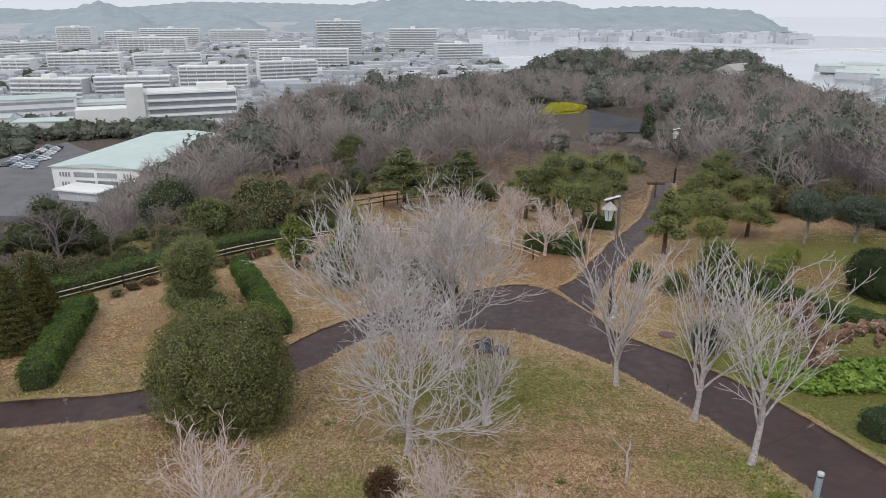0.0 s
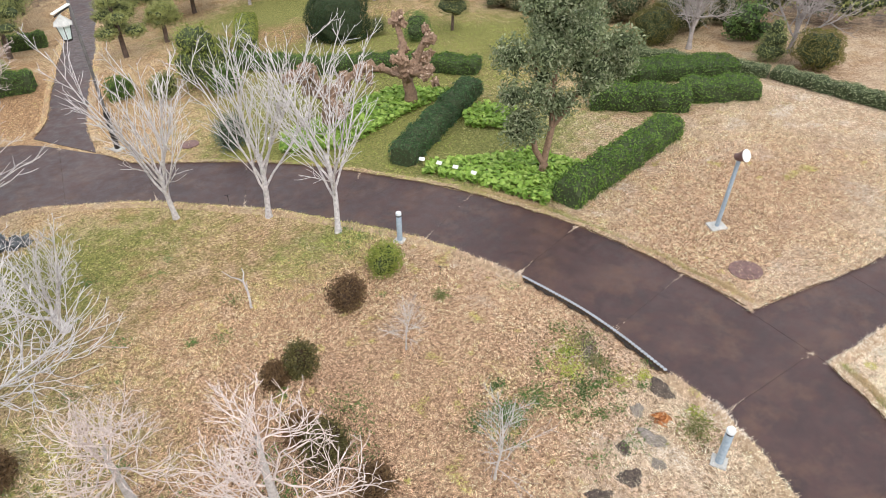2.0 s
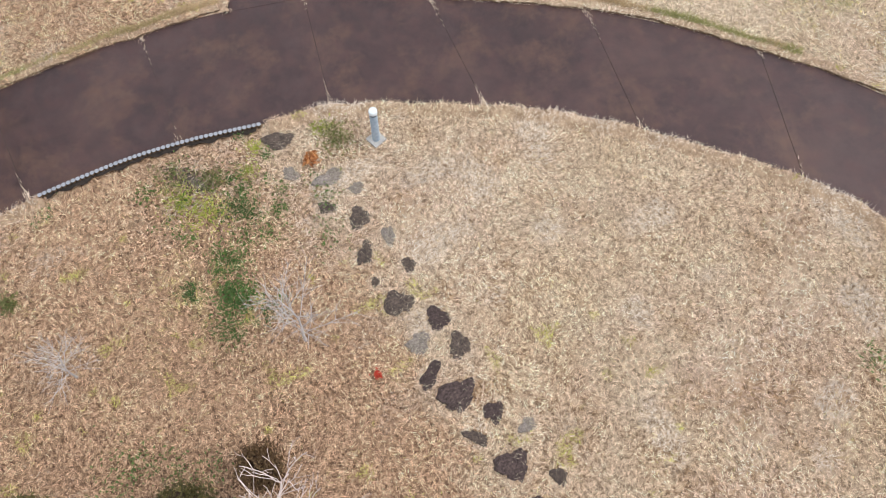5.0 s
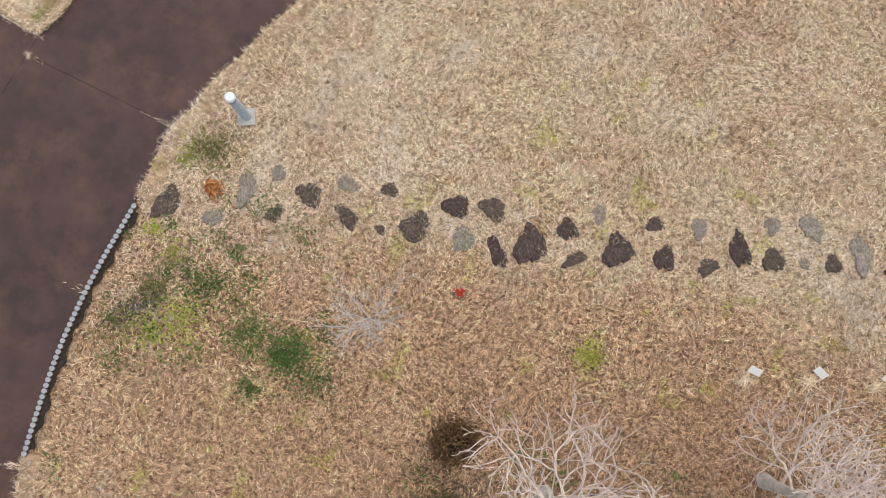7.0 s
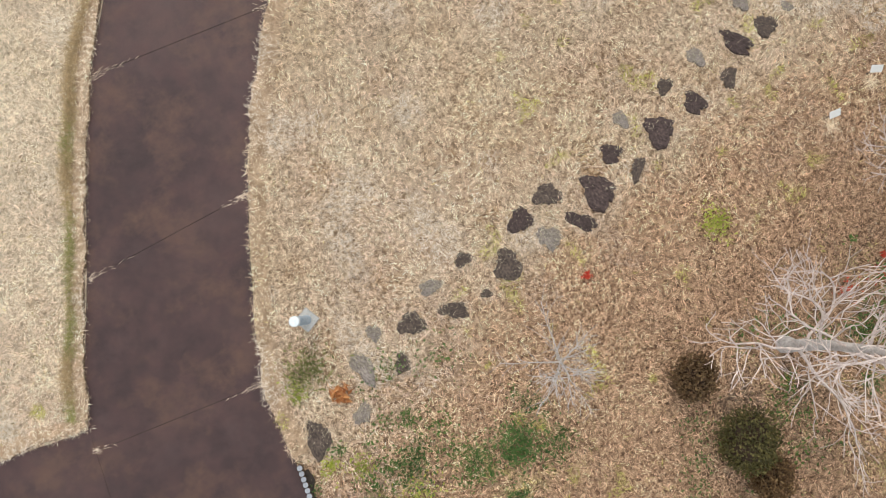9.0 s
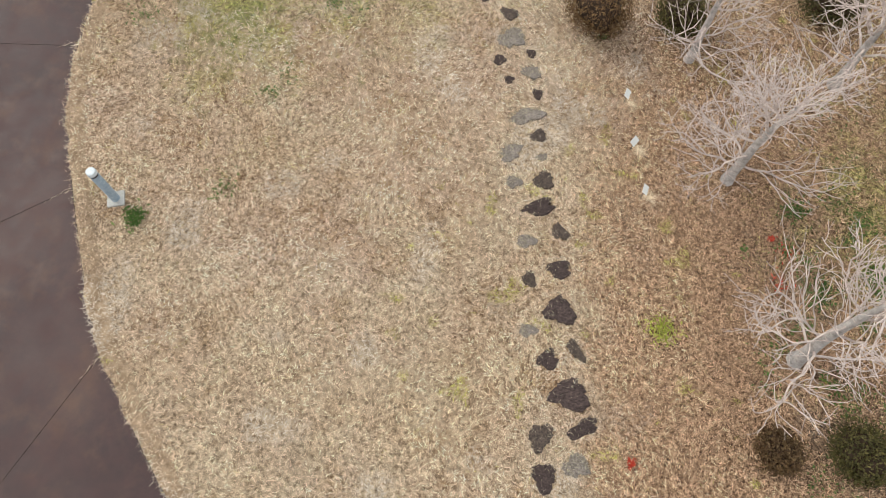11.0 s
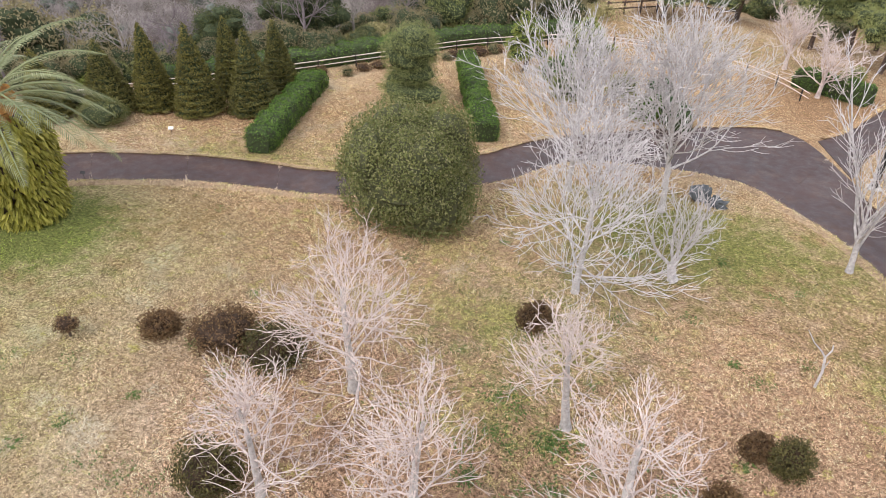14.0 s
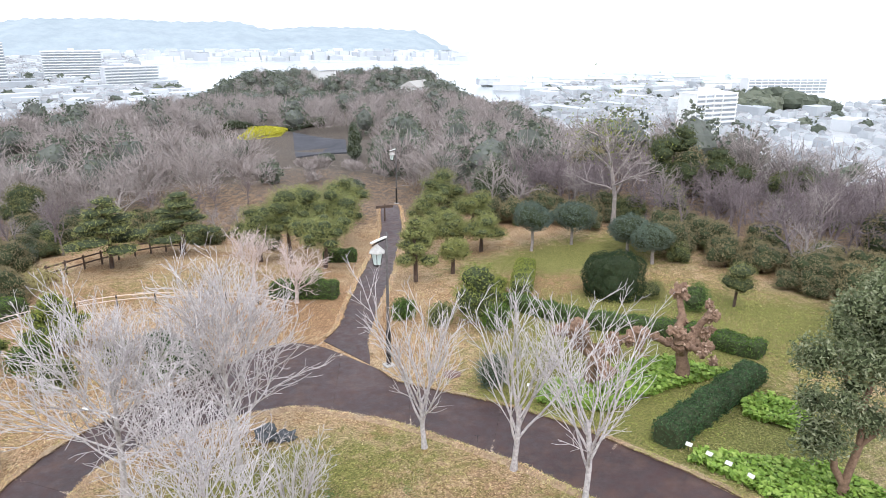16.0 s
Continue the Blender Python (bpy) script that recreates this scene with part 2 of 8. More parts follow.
LEAF_DRY = foliage("dry_scrub_leaves", (0.15, 0.12, 0.065), (0.32, 0.265, 0.145), (0.43, 0.36, 0.21))
STEEL = surface("galvanised_blue_grey_steel", (0.26, 0.34, 0.42), (0.44, 0.52, 0.6), 12, 70, 0.5, 0.1, 0.3)
WHITE = surface("white_paint", (0.66, 0.66, 0.64), (0.82, 0.82, 0.8), 5, 60, 0.5, 0.05)
BLACK = surface("black_painted_metal", (0.012, 0.011, 0.01), (0.035, 0.03, 0.028), 9, 60, 0.45, 0.1)
CONCRETE = surface("weathered_concrete", (0.3, 0.29, 0.27), (0.55, 0.53, 0.5), 4, 40, 0.9, 0.4)
STONE_DARK = surface("dark_brown_stone", (0.008, 0.005, 0.005), (0.12, 0.082, 0.074), 14, 70, 0.95, 1.0)
STONE_GREY = surface("grey_weathered_stone", (0.04, 0.03, 0.027), (0.42, 0.355, 0.31), 12, 70, 0.95, 1.0)
BOULDER = surface("blue_grey_rough_rock", (0.034, 0.038, 0.043), (0.18, 0.193, 0.205), 6, 45, 0.95, 1.0)
STONE_BROWN = surface("brown_lichened_stone", (0.01, 0.007, 0.006), (0.16, 0.118, 0.096), 13, 70, 0.95, 1.0)
SETT = surface("white_granite_sett", (0.36, 0.37, 0.37), (0.56, 0.57, 0.57), 9, 60, 0.8, 0.4)
DECK = surface("weathered_grey_decking", (0.08, 0.068, 0.07), (0.25, 0.22, 0.225), 5, 60, 0.8, 0.5)
TIMBER = surface("brown_timber", (0.16, 0.1, 0.055), (0.36, 0.24, 0.14), 5, 60, 0.75, 0.5)
RAIL = surface("pale_pink_beige_rail", (0.6, 0.47, 0.4), (0.82, 0.68, 0.59), 5, 50, 0.6, 0.1)
RUST = surface("rusty_red_brown_iron", (0.1, 0.055, 0.05), (0.22, 0.13, 0.115), 9, 60, 0.7, 0.4)
PLASTIC = surface("grey_plastic_edging", (0.2, 0.21, 0.23), (0.36, 0.37, 0.4), 9, 60, 0.5, 0.1)
# walls, windows, town and lowland: base colours lightened to stand in for haze
WALL_PALE = surface("haze_paled_painted_concrete", (0.76, 0.76, 0.745), (0.88, 0.88, 0.86), 0.15, 2.0, 0.85, 0.0)
WALL_GREY = surface("haze_paled_grey_facade", (0.46, 0.475, 0.5), (0.62, 0.635, 0.655), 0.15, 2.0, 0.85, 0.0)
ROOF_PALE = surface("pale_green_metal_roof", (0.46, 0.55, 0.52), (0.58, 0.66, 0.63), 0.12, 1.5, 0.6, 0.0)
WINDOW = surface("haze_paled_window_glass", (0.26, 0.285, 0.31), (0.38, 0.41, 0.435), 0.3, 3, 0.25, 0.0, 0, 0, None, 0.5)
TOWN = surface("haze_paled_town_roofs_and_walls", (0.43, 0.455, 0.485), (0.6, 0.625, 0.645), 0.02, 0.3, 0.9, 0.0, 0, 0.15, (0.76, 0.78, 0.8))
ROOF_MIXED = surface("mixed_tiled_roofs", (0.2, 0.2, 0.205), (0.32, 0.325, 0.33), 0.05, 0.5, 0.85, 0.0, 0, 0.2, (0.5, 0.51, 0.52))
LOWLAND = surface("haze_paled_streets_and_yards", (0.34, 0.35, 0.355), (0.52, 0.53, 0.54), 0.012, 0.2, 0.95, 0.0)
YARD = surface("car_park_asphalt", (0.12, 0.12, 0.125), (0.2, 0.2, 0.205), 0.1, 4, 0.9, 0.0)
FIELD_Y = surface("yellow_rape_flowers", (0.26, 0.25, 0.03), (0.5, 0.45, 0.06), 0.5, 4.0, 0.8, 0.0)
FIELD_D = surface("dark_grey_field_roof", (0.045, 0.045, 0.053), (0.085, 0.085, 0.097), 0.3, 3.0, 0.9, 0.0)


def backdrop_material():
    m, n, l, b = nodes_of("far_hills_with_painted_haze")
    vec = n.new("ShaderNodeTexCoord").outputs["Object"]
    # distance haze is put into this blue-grey colour and a faint glow
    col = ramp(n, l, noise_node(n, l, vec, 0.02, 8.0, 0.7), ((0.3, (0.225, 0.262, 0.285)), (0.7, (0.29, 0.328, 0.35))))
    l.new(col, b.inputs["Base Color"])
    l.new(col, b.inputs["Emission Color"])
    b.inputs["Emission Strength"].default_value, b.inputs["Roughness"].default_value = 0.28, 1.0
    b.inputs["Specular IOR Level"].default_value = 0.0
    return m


def water_material():
    m, n, l, b = nodes_of("haze_paled_sea_water")
    vec = n.new("ShaderNodeTexCoord").outputs["Object"]
    # base colour lightened to stand in for haze over the sea
    l.new(ramp(n, l, noise_node(n, l, vec, 0.004, 4.0), ((0.3, (0.4, 0.44, 0.46)), (0.7, (0.5, 0.54, 0.56)))), b.inputs["Base Color"])
    b.inputs["Roughness"].default_value = 0.15
    bp = n.new("ShaderNodeBump")
    bp.inputs["Strength"].default_value = 0.05
    l.new(noise_node(n, l, vec, 0.3, 4.0), bp.inputs["Height"])
    l.new(bp.outputs[0], b.inputs["Normal"])
    return m


BACKDROP, WATER = backdrop_material(), water_material()


# ---- mesh helpers ----
def built(name, chunks, material=None, smooth=False):
    """One mesh from chunks of (vertices, faces); faces are arrays of equal-sided polygons."""
    me = bpy.data.meshes.new(name)
    vs, loops, sizes, base = [], [], [], 0
    for v, f in chunks:
        v, f = np.asarray(v, float).reshape(-1, 3), np.asarray(f, int)
        if not len(f):
            continue
        vs.append(v)
        loops.append((f + base).ravel())
        sizes.append(np.full(len(f), f.shape[1]))
        base += len(v)
    v, lo, sz = np.concatenate(vs), np.concatenate(loops), np.concatenate(sizes)
    me.vertices.add(len(v))
    me.vertices.foreach_set("co", v.ravel())
    me.loops.add(len(lo))
    me.loops.foreach_set("vertex_index", lo)
    me.polygons.add(len(sz))
    me.polygons.foreach_set("loop_start", np.concatenate(([0], np.cumsum(sz)[:-1])))
    me.polygons.foreach_set("use_smooth", np.full(len(sz), smooth, bool))
    me.update(calc_edges=True)
    if material:
        me.materials.append(material)
    return me


def part(name, mesh, parent=None, label="", material=None):
    """Links a mesh, a bmesh or chunks as one object under its thing or part."""
    if isinstance(mesh, list):
        mesh = built(name, mesh, material)
    elif isinstance(mesh, bmesh.types.BMesh):
        bm, mesh = mesh, bpy.data.meshes.new(name)
        bm.to_mesh(mesh)
        bm.free()
        if material:
            mesh.materials.append(material)
    ob = new(name, mesh)
    if parent:
        ob.parent = parent
    return tagged(ob, label)


def thing(name, label, category, group="", at=None, kind=""):
    ob = new(name)
    ob.empty_display_size = 0.2
    if at is not None:
        ob.matrix_basis = at
    return tagged(ob, label, category, group, kind)


def gz(x, y):
    """Height of the land: a tilted plateau on a ridge that runs north, lowland and sea beyond."""
    x, y = np.asarray(x, float), np.asarray(y, float)
    ridge = np.interp(y, [-400, -60, 60, 110, 160, 250, 330, 400, 520, 620], [-40, 4.7, -4.72, -10.5, -12, -17, -14, -20, -50, -54])
    west = np.interp(y, [-60, 0, 23, 38, 50, 100, 140, 200, 240, 280, 330, 420], [-60, -40, -25, -17, -13, -30, -42, -34, -16, 14, 26, 40])
    east = np.interp(y, [-60, 0, 40, 100, 200, 330, 420], [60, 50, 40, 46, 78, 108, 104])
    near = np.clip((np.hypot(x, y) - 30) / 40, 0, 1)

    def fall(d, w):
        k = np.clip(d / w, 0, 1)
        return k * k * (3 - 2 * k)

    wide = np.interp(y, [180, 270], [1.0, 0.42])
    z = ridge - 48 * fall(west - x, 130.0 * wide) - 48 * fall(x - east, 140.0 * wide) - 0.2 * np.clip(west - x, 0, 70) - 0.1 * np.clip(x - east, 0, 60)
    bump = near * (1.3 * np.sin(x * 0.11 + 1.0) * np.sin(y * 0.093) + 0.8 * np.sin(x * 0.23 + y * 0.19))
    z = np.maximum(z + bump, -52 + 0.3 * bump)
    b, d = np.degrees(np.arctan2(x, y)), np.hypot(x, y)
    shore = np.interp(b, [-180, -7, -3, 0, 6, 22, 26, 30, 42, 46, 60, 90, 180], [6e3, 6e3, 1000, 720, 600, 560, 560, 900, 880, 620, 900, 2500, 6e3])
    sea = np.clip((d - shore) / 25, 0, 1)
    return z * (1 - sea) + sea * -62


def g0(x, y):
    return float(gz(x, y))


def at(x, y, dz=0.0, rz=0.0, s=1.0, tilt=0.0, sz=None):
    return pose(x, y, g0(x, y) + dz, tilt, 0, rz) @ Matrix.Diagonal((s, s, sz or s, 1))


def tube(path, radii, sides=6, cap=True):
    """A tapered tube along a path."""
    p, r = np.asarray(path, float), np.asarray(radii, float)
    d = np.gradient(p, axis=0)
    d /= np.linalg.norm(d, axis=1)[:, None] + 1e-9
    ref = np.array([0.31, 0.95, 0.05]) if abs(d[0] @ (0.31, 0.95, 0.05)) < 0.9 else np.array([1.0, 0.1, 0])
    u = np.cross(d, ref)
    u /= np.linalg.norm(u, axis=1)[:, None] + 1e-9
    w = np.cross(d, u)
    a = np.linspace(0, 2 * np.pi, sides, endpoint=False)
    v = p[:, None] + r[:, None, None] * (np.cos(a)[None, :, None] * u[:, None] + np.sin(a)[None, :, None] * w[:, None])
    i, j = np.meshgrid(np.arange(len(p) - 1), np.arange(sides), indexing="ij")
    k = (j + 1) % sides
    f = np.stack([i * sides + j, i * sides + k, (i + 1) * sides + k, (i + 1) * sides + j], -1).reshape(-1, 4)
    return v.reshape(-1, 3), f


def cards(p, n, length, width, rng, spread=0.6):
    """Diamond leaves at points p that face roughly along n."""
    p, n = np.asarray(p, float), np.asarray(n, float)
    k = len(p)
    n = n + rng.normal(0, spread, (k, 3))
    n /= np.linalg.norm(n, axis=1)[:, None] + 1e-9
    u = np.cross(n, rng.normal(0, 1, (k, 3)))
    u /= np.linalg.norm(u, axis=1)[:, None] + 1e-9
    w = np.cross(n, u)
    s = rng.uniform(0.7, 1.3, (k, 1))
    bend = n * length * 0.18 * s
    v = np.stack([p - u * length * s / 2 - bend, p + w * width * s / 2, p + u * length * s / 2 - bend, p - w * width * s / 2], 1)
    return v.reshape(-1, 3), np.arange(4 * k).reshape(-1, 4)


def box(x0, x1, y0, y1, z0, z1):
    v = [(x, y, z) for z in (z0, z1) for y in (y0, y1) for x in (x0, x1)]
    return np.array(v), np.array([(0, 2, 3, 1), (4, 5, 7, 6), (0, 1, 5, 4), (2, 6, 7, 3), (0, 4, 6, 2), (1, 3, 7, 5)])


def bevelled(sx, sy, sz, bev=0.01, segs=1):
    bm = bmesh.new()
    bmesh.ops.create_cube(bm, size=1.0)
    bmesh.ops.scale(bm, vec=(sx, sy, sz), verts=bm.verts)
    bmesh.ops.bevel(bm, geom=bm.edges[:], offset=bev, segments=segs, affect="EDGES")
    bmesh.ops.translate(bm, vec=(0, 0, sz / 2), verts=bm.verts)
    return bm


def turned(profile, sides=16):
    """A solid of revolution from (radius, height) pairs, closed at both ends."""
    pr = np.array(profile, float)
    a = np.linspace(0, 2 * np.pi, sides, endpoint=False)
    v = np.stack([pr[:, 0, None] * np.cos(a), pr[:, 0, None] * np.sin(a), np.repeat(pr[:, 1, None], sides, 1)], -1).reshape(-1, 3)
    i, j = np.meshgrid(np.arange(len(pr) - 1), np.arange(sides), indexing="ij")
    k = (j + 1) % sides
    f = np.stack([i * sides + j, i * sides + k, (i + 1) * sides + k, (i + 1) * sides + j], -1).reshape(-1, 4)
    caps = np.stack([np.arange(sides)[::-1], np.arange(sides) + (len(pr) - 1) * sides])
    return [(v, f), (v, caps)]


def lump(rx, ry, rz, seed, rough=0.12, seg=20, rings=12, freq=2.0):
    """A closed uneven ellipsoid, for cores and stones."""
    rng = np.random.default_rng(seed)
    ph = rng.uniform(0, 6.28, (5, 3))
    t, a = np.linspace(0, np.pi, rings), np.linspace(0, 2 * np.pi, seg, endpoint=False)
    d = np.stack([np.sin(t)[:, None] * np.cos(a), np.sin(t)[:, None] * np.sin(a), np.repeat(np.cos(t)[:, None], seg, 1)], -1).reshape(-1, 3)
    k = 1 + rough * sum(np.sin(freq * (i + 1) * 0.6 * d @ rng.normal(0, 1, 3) + ph[i, 0]) for i in range(5)) / 2
    v = d * k[:, None] * (rx, ry, rz)
    i, j = np.meshgrid(np.arange(rings - 1), np.arange(seg), indexing="ij")
    q = (j + 1) % seg
    f = np.stack([i * seg + j, (i + 1) * seg + j, (i + 1) * seg + q, i * seg + q], -1).reshape(-1, 4)
    return v, f


def on_lump(v, f, count, rng, lift=0.0):
    """Random points with normals on a quad mesh."""
    q = v[f]
    n = np.cross(q[:, 2] - q[:, 0], q[:, 3] - q[:, 1])
    area = np.linalg.norm(n, axis=1)
    i = rng.choice(len(f), count, p=area / area.sum())
    a, b = rng.uniform(0, 1, (2, count, 1))
    p = (q[i, 0] * (1 - a) + q[i, 1] * a) * (1 - b) + (q[i, 3] * (1 - a) + q[i, 2] * a) * b
    nn = n[i] / (area[i, None] + 1e-9)
    return p + nn * rng.uniform(-lift, lift, (count, 1)), nn


# ---- trees ----
def shoot(rng, out, levels, p, d, level, scale):
    """One branch and all that grows from it. A level is
    (length, radius, segments, children, from, angle, wiggle, lift, taper)."""
    length, radius, segs, kids, start, angle, wig, lift, taper = levels[level]
    length = length * scale * rng.uniform(0.75, 1.2)
    step = length / segs
    pts, dirs = [p], [d]
    for _ in range(segs):
        d = d + rng.normal(0, wig, 3) + np.array([0, 0, lift])
        d /= np.linalg.norm(d)
        p = p + d * step
        pts.append(p)
        dirs.append(d)
    rad = radius * (0.55 + 0.45 * scale) * np.linspace(1, taper, segs + 1)
    out[level].append((np.array(pts), rad))
    if level + 1 == len(levels):
        return
    turn = rng.uniform(0, 6.28)
    for c in range(kids):
        k = start + (1 - start) * (c + rng.uniform(0.2, 0.8)) / kids
        s = min(int(k * segs), segs - 1)
        q = pts[s] + (pts[s + 1] - pts[s]) * (k * segs - s)
        turn += 2.4 + rng.normal(0, 0.4)
        nd = turned_away(dirs[s + 1], turn, radians(angle) * rng.uniform(0.7, 1.25))
        shoot(rng, out, levels, q, nd, level + 1, scale * (1.15 - 0.55 * k))


def turned_away(d, turn, angle):
    """A direction that leaves d by an angle, to the side that turn names, and hardly sinks."""
    side = np.cross(d, (0.2, 0.3, 0.93) if abs(d[2]) < 0.95 else (1, 0, 0))
    side /= np.linalg.norm(side)
    nd = d * np.cos(angle) + (np.cos(turn) * side + np.sin(turn) * np.cross(d, side)) * np.sin(angle)
    nd[2] = max(nd[2], -0.15)
    return nd / np.linalg.norm(nd)


def grown(seed, levels, first_dir=(0, 0, 1)):
    """Branches of a bare tree: for each level a list of (path, radii)."""
    out = [[] for _ in levels]
    shoot(np.random.default_rng(seed), out, levels, np.zeros(3), np.array(first_dir, float) / np.linalg.norm(first_dir), 0, 1.0)
    return out


def leader(seed, levels, h, r, clear, limbs, girth, low=78, high=22, first_dir=(0, 0, 1)):
    """Branches of a bare tree with one leading stem: limbs all the way up it, the low ones long and
    spreading, the high ones short and steep. The levels are those of the limbs and finer."""
    rng = np.random.default_rng(seed)
    out = [[] for _ in range(len(levels) + 1)]
    d = np.array(first_dir, float) / np.linalg.norm(first_dir)
    top, segs = h * 0.62, 9
    pts = [np.zeros(3)]
    for _ in range(segs):
        d = d + rng.normal(0, 0.035, 3)
        d /= np.linalg.norm(d)
        pts.append(pts[-1] + d * top / segs)
    pts = np.array(pts)
    out[0].append((pts, girth * np.linspace(1, 0.34, segs + 1)))
    turn = rng.uniform(0, 6.28)
    for c in range(limbs):
        k = (c + rng.uniform(0.1, 0.9)) / limbs
        z = clear + (top - clear) * k
        q = np.array([np.interp(z, pts[:, 2], pts[:, i]) for i in range(3)])
        turn += 2.4 + rng.normal(0, 0.35)
        a = radians(low + (high - low) * k**1.2) * rng.uniform(0.85, 1.12)
        nd = np.array([math.cos(turn) * math.sin(a), math.sin(turn) * math.sin(a), math.cos(a)])
        shoot(rng, out, [None] + levels, q, nd, 1, r * (1.0 - 0.36 * k))
    return out


def bare_tree(name, label, group, seed, levels, bark, place, sides=(8, 6, 4, 3, 3), first_dir=(0, 0, 1), whole=False, form=None, stem=None):
    tree = thing(name, label, "tree", group, place)
    shoots = leader(seed, levels, *form, first_dir=first_dir) if form else grown(seed, levels, first_dir)
    names = ("trunk", "limb", "branchwork", "twigwork", "fine_twigwork")
    foot = shoots[0][0][1]
    foot[0] *= 1.35
    for k, made in enumerate(shoots):
        if k < 2 and not (whole and k):
            for p, r in made:
                part(names[k], [tube(p, r, sides[k])], tree, "", bark if k else stem or bark).data.shade_smooth()
        else:
            tagged(part(names[k], [tube(p, r, sides[k]) for p, r in made], tree, "", bark), kind="stuff")
    return tree


VASE = [(1.75, 0.066, 6, 9, 0.38, 26, 0.03, 0.02, 0.75), (3.7, 0.031, 9, 9, 0.14, 28, 0.06, 0.045, 0.28), (1.5, 0.0125, 5, 5, 0.2, 32, 0.08, 0.06, 0.5), (0.6, 0.0085, 3, 0, 0, 0, 0.1, 0.05, 0.6)]
FORKED = [(0.6, 0.13, 4, 5, 0.6, 52, 0.1, 0.0, 0.85), (2.5, 0.055, 8, 9, 0.15, 44, 0.1, 0.11, 0.3), (1.2, 0.02, 5, 6, 0.15, 42, 0.12, 0.08, 0.45), (0.6, 0.0095, 4, 2, 0.2, 38, 0.12, 0.06, 0.6), (0.35, 0.007, 2, 0, 0, 0, 0.1, 0.05, 0.7)]
# limbs and finer, as shares of the crown's radius
CROOKED = [(1.02, 0.02, 10, 6, 0.12, 54, 0.24, 0.045, 0.42), (0.7, 0.011, 7, 4, 0.12, 48, 0.22, 0.06, 0.6), (0.48, 0.0075, 5, 1, 0.2, 42, 0.19, 0.065, 0.7), (0.32, 0.0052, 4, 0, 0, 0, 0.16, 0.06, 0.7)]
SWEPT = [(1.06, 0.017, 10, 8, 0.14, 46, 0.09, 0.05, 0.4), (0.62, 0.0098, 6, 5, 0.12, 38, 0.1, 0.085, 0.6), (0.4, 0.0074, 5, 1, 0.3, 32, 0.1, 0.08, 0.6), (0.25, 0.007, 3, 0, 0, 0, 0.1, 0.06, 0.7)]
TANGLE = [(1.35, 0.085, 5, 9, 0.3, 58, 0.08, 0.03, 0.7), (2.1, 0.034, 9, 8, 0.15, 44, 0.17, 0.1, 0.35), (1.1, 0.017, 6, 5, 0.15, 46, 0.17, 0.1, 0.5), (0.6, 0.009, 5, 3, 0.2, 42, 0.2, 0.08, 0.6), (0.32, 0.0062, 3, 0, 0, 0, 0.2, 0.05, 0.7)]
SAPLING = [(1.5, 0.02, 6, 18, 0.15, 50, 0.06, 0.02, 0.35), (0.75, 0.0062, 5, 9, 0.15, 40, 0.1, 0.06, 0.6), (0.36, 0.0042, 3, 0, 0, 0, 0.1, 0.05, 0.6)]
WOOD = [(6.0, 0.17, 6, 10, 0.3, 48, 0.07, 0.02, 0.4), (3.6, 0.075, 5, 6, 0.2, 45, 0.13, 0.07, 0.3), (1.8, 0.034, 3, 4, 0.2, 45, 0.16, 0.05, 0.5), (1.2, 0.022, 2, 0, 0, 0, 0.18, 0.04, 0.5)]


def leafy(name, label, category, group, place, lobes, leaf, size, count, seed, core=LEAF_CORE, aspect=0.55, lift=0.08, spread=0.6, trunk=None, bark=DARK_BARK, hollow=0.8):
    """A crown of leaf clumps on uneven lobes (x, y, z, rx, ry, rz), over a dark twiggy heart that paints the inner
    shade.
    """
    ob = thing(name, label, category, group, place)
    rng = np.random.default_rng(seed)
    cores, leaves = [], []
    weight = np.array([l[3] * l[4] + l[4] * l[5] + l[3] * l[5] for l in lobes])
    for i, (x, y, z, rx, ry, rz) in enumerate(lobes):
        v, f = lump(rx, ry, rz, seed + i, 0.16, *((10, 7) if count < 2500 or len(lobes) > 12 else (20, 12)))
        v = v + (x, y, z)
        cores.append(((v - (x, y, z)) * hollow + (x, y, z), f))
        p, n = on_lump(v, f, max(30, int(count * weight[i] / weight.sum())), rng, lift)
        leaves.append(cards(p, n, size, size * aspect, rng, spread))
    if trunk:
        part("trunk", [tube(*trunk, 8)], ob, "", bark).data.shade_smooth()
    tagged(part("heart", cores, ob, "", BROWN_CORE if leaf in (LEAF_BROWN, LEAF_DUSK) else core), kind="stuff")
    tagged(part("crown", leaves, ob, "", leaf), kind="stuff")
    return ob


def bush(label, group, place, r, h, leaf, seed, size=0.065, count=4200):
    return leafy("bush", label, "bush", group, place, [(0, 0, h * 0.47, r * 0.86, r * 0.86, h * 0.5), (r * 0.3, r * 0.15, h * 0.55, r * 0.6, r * 0.55, h * 0.42), (-r * 0.3, -r * 0.2, h * 0.4, r * 0.62, r * 0.6, h * 0.42), (0.05, r * 0.35, h * 0.35, r * 0.6, r * 0.55, h * 0.36)], leaf, size, count, seed, aspect=0.5, lift=0.12, spread=1.0, hollow=0.68)


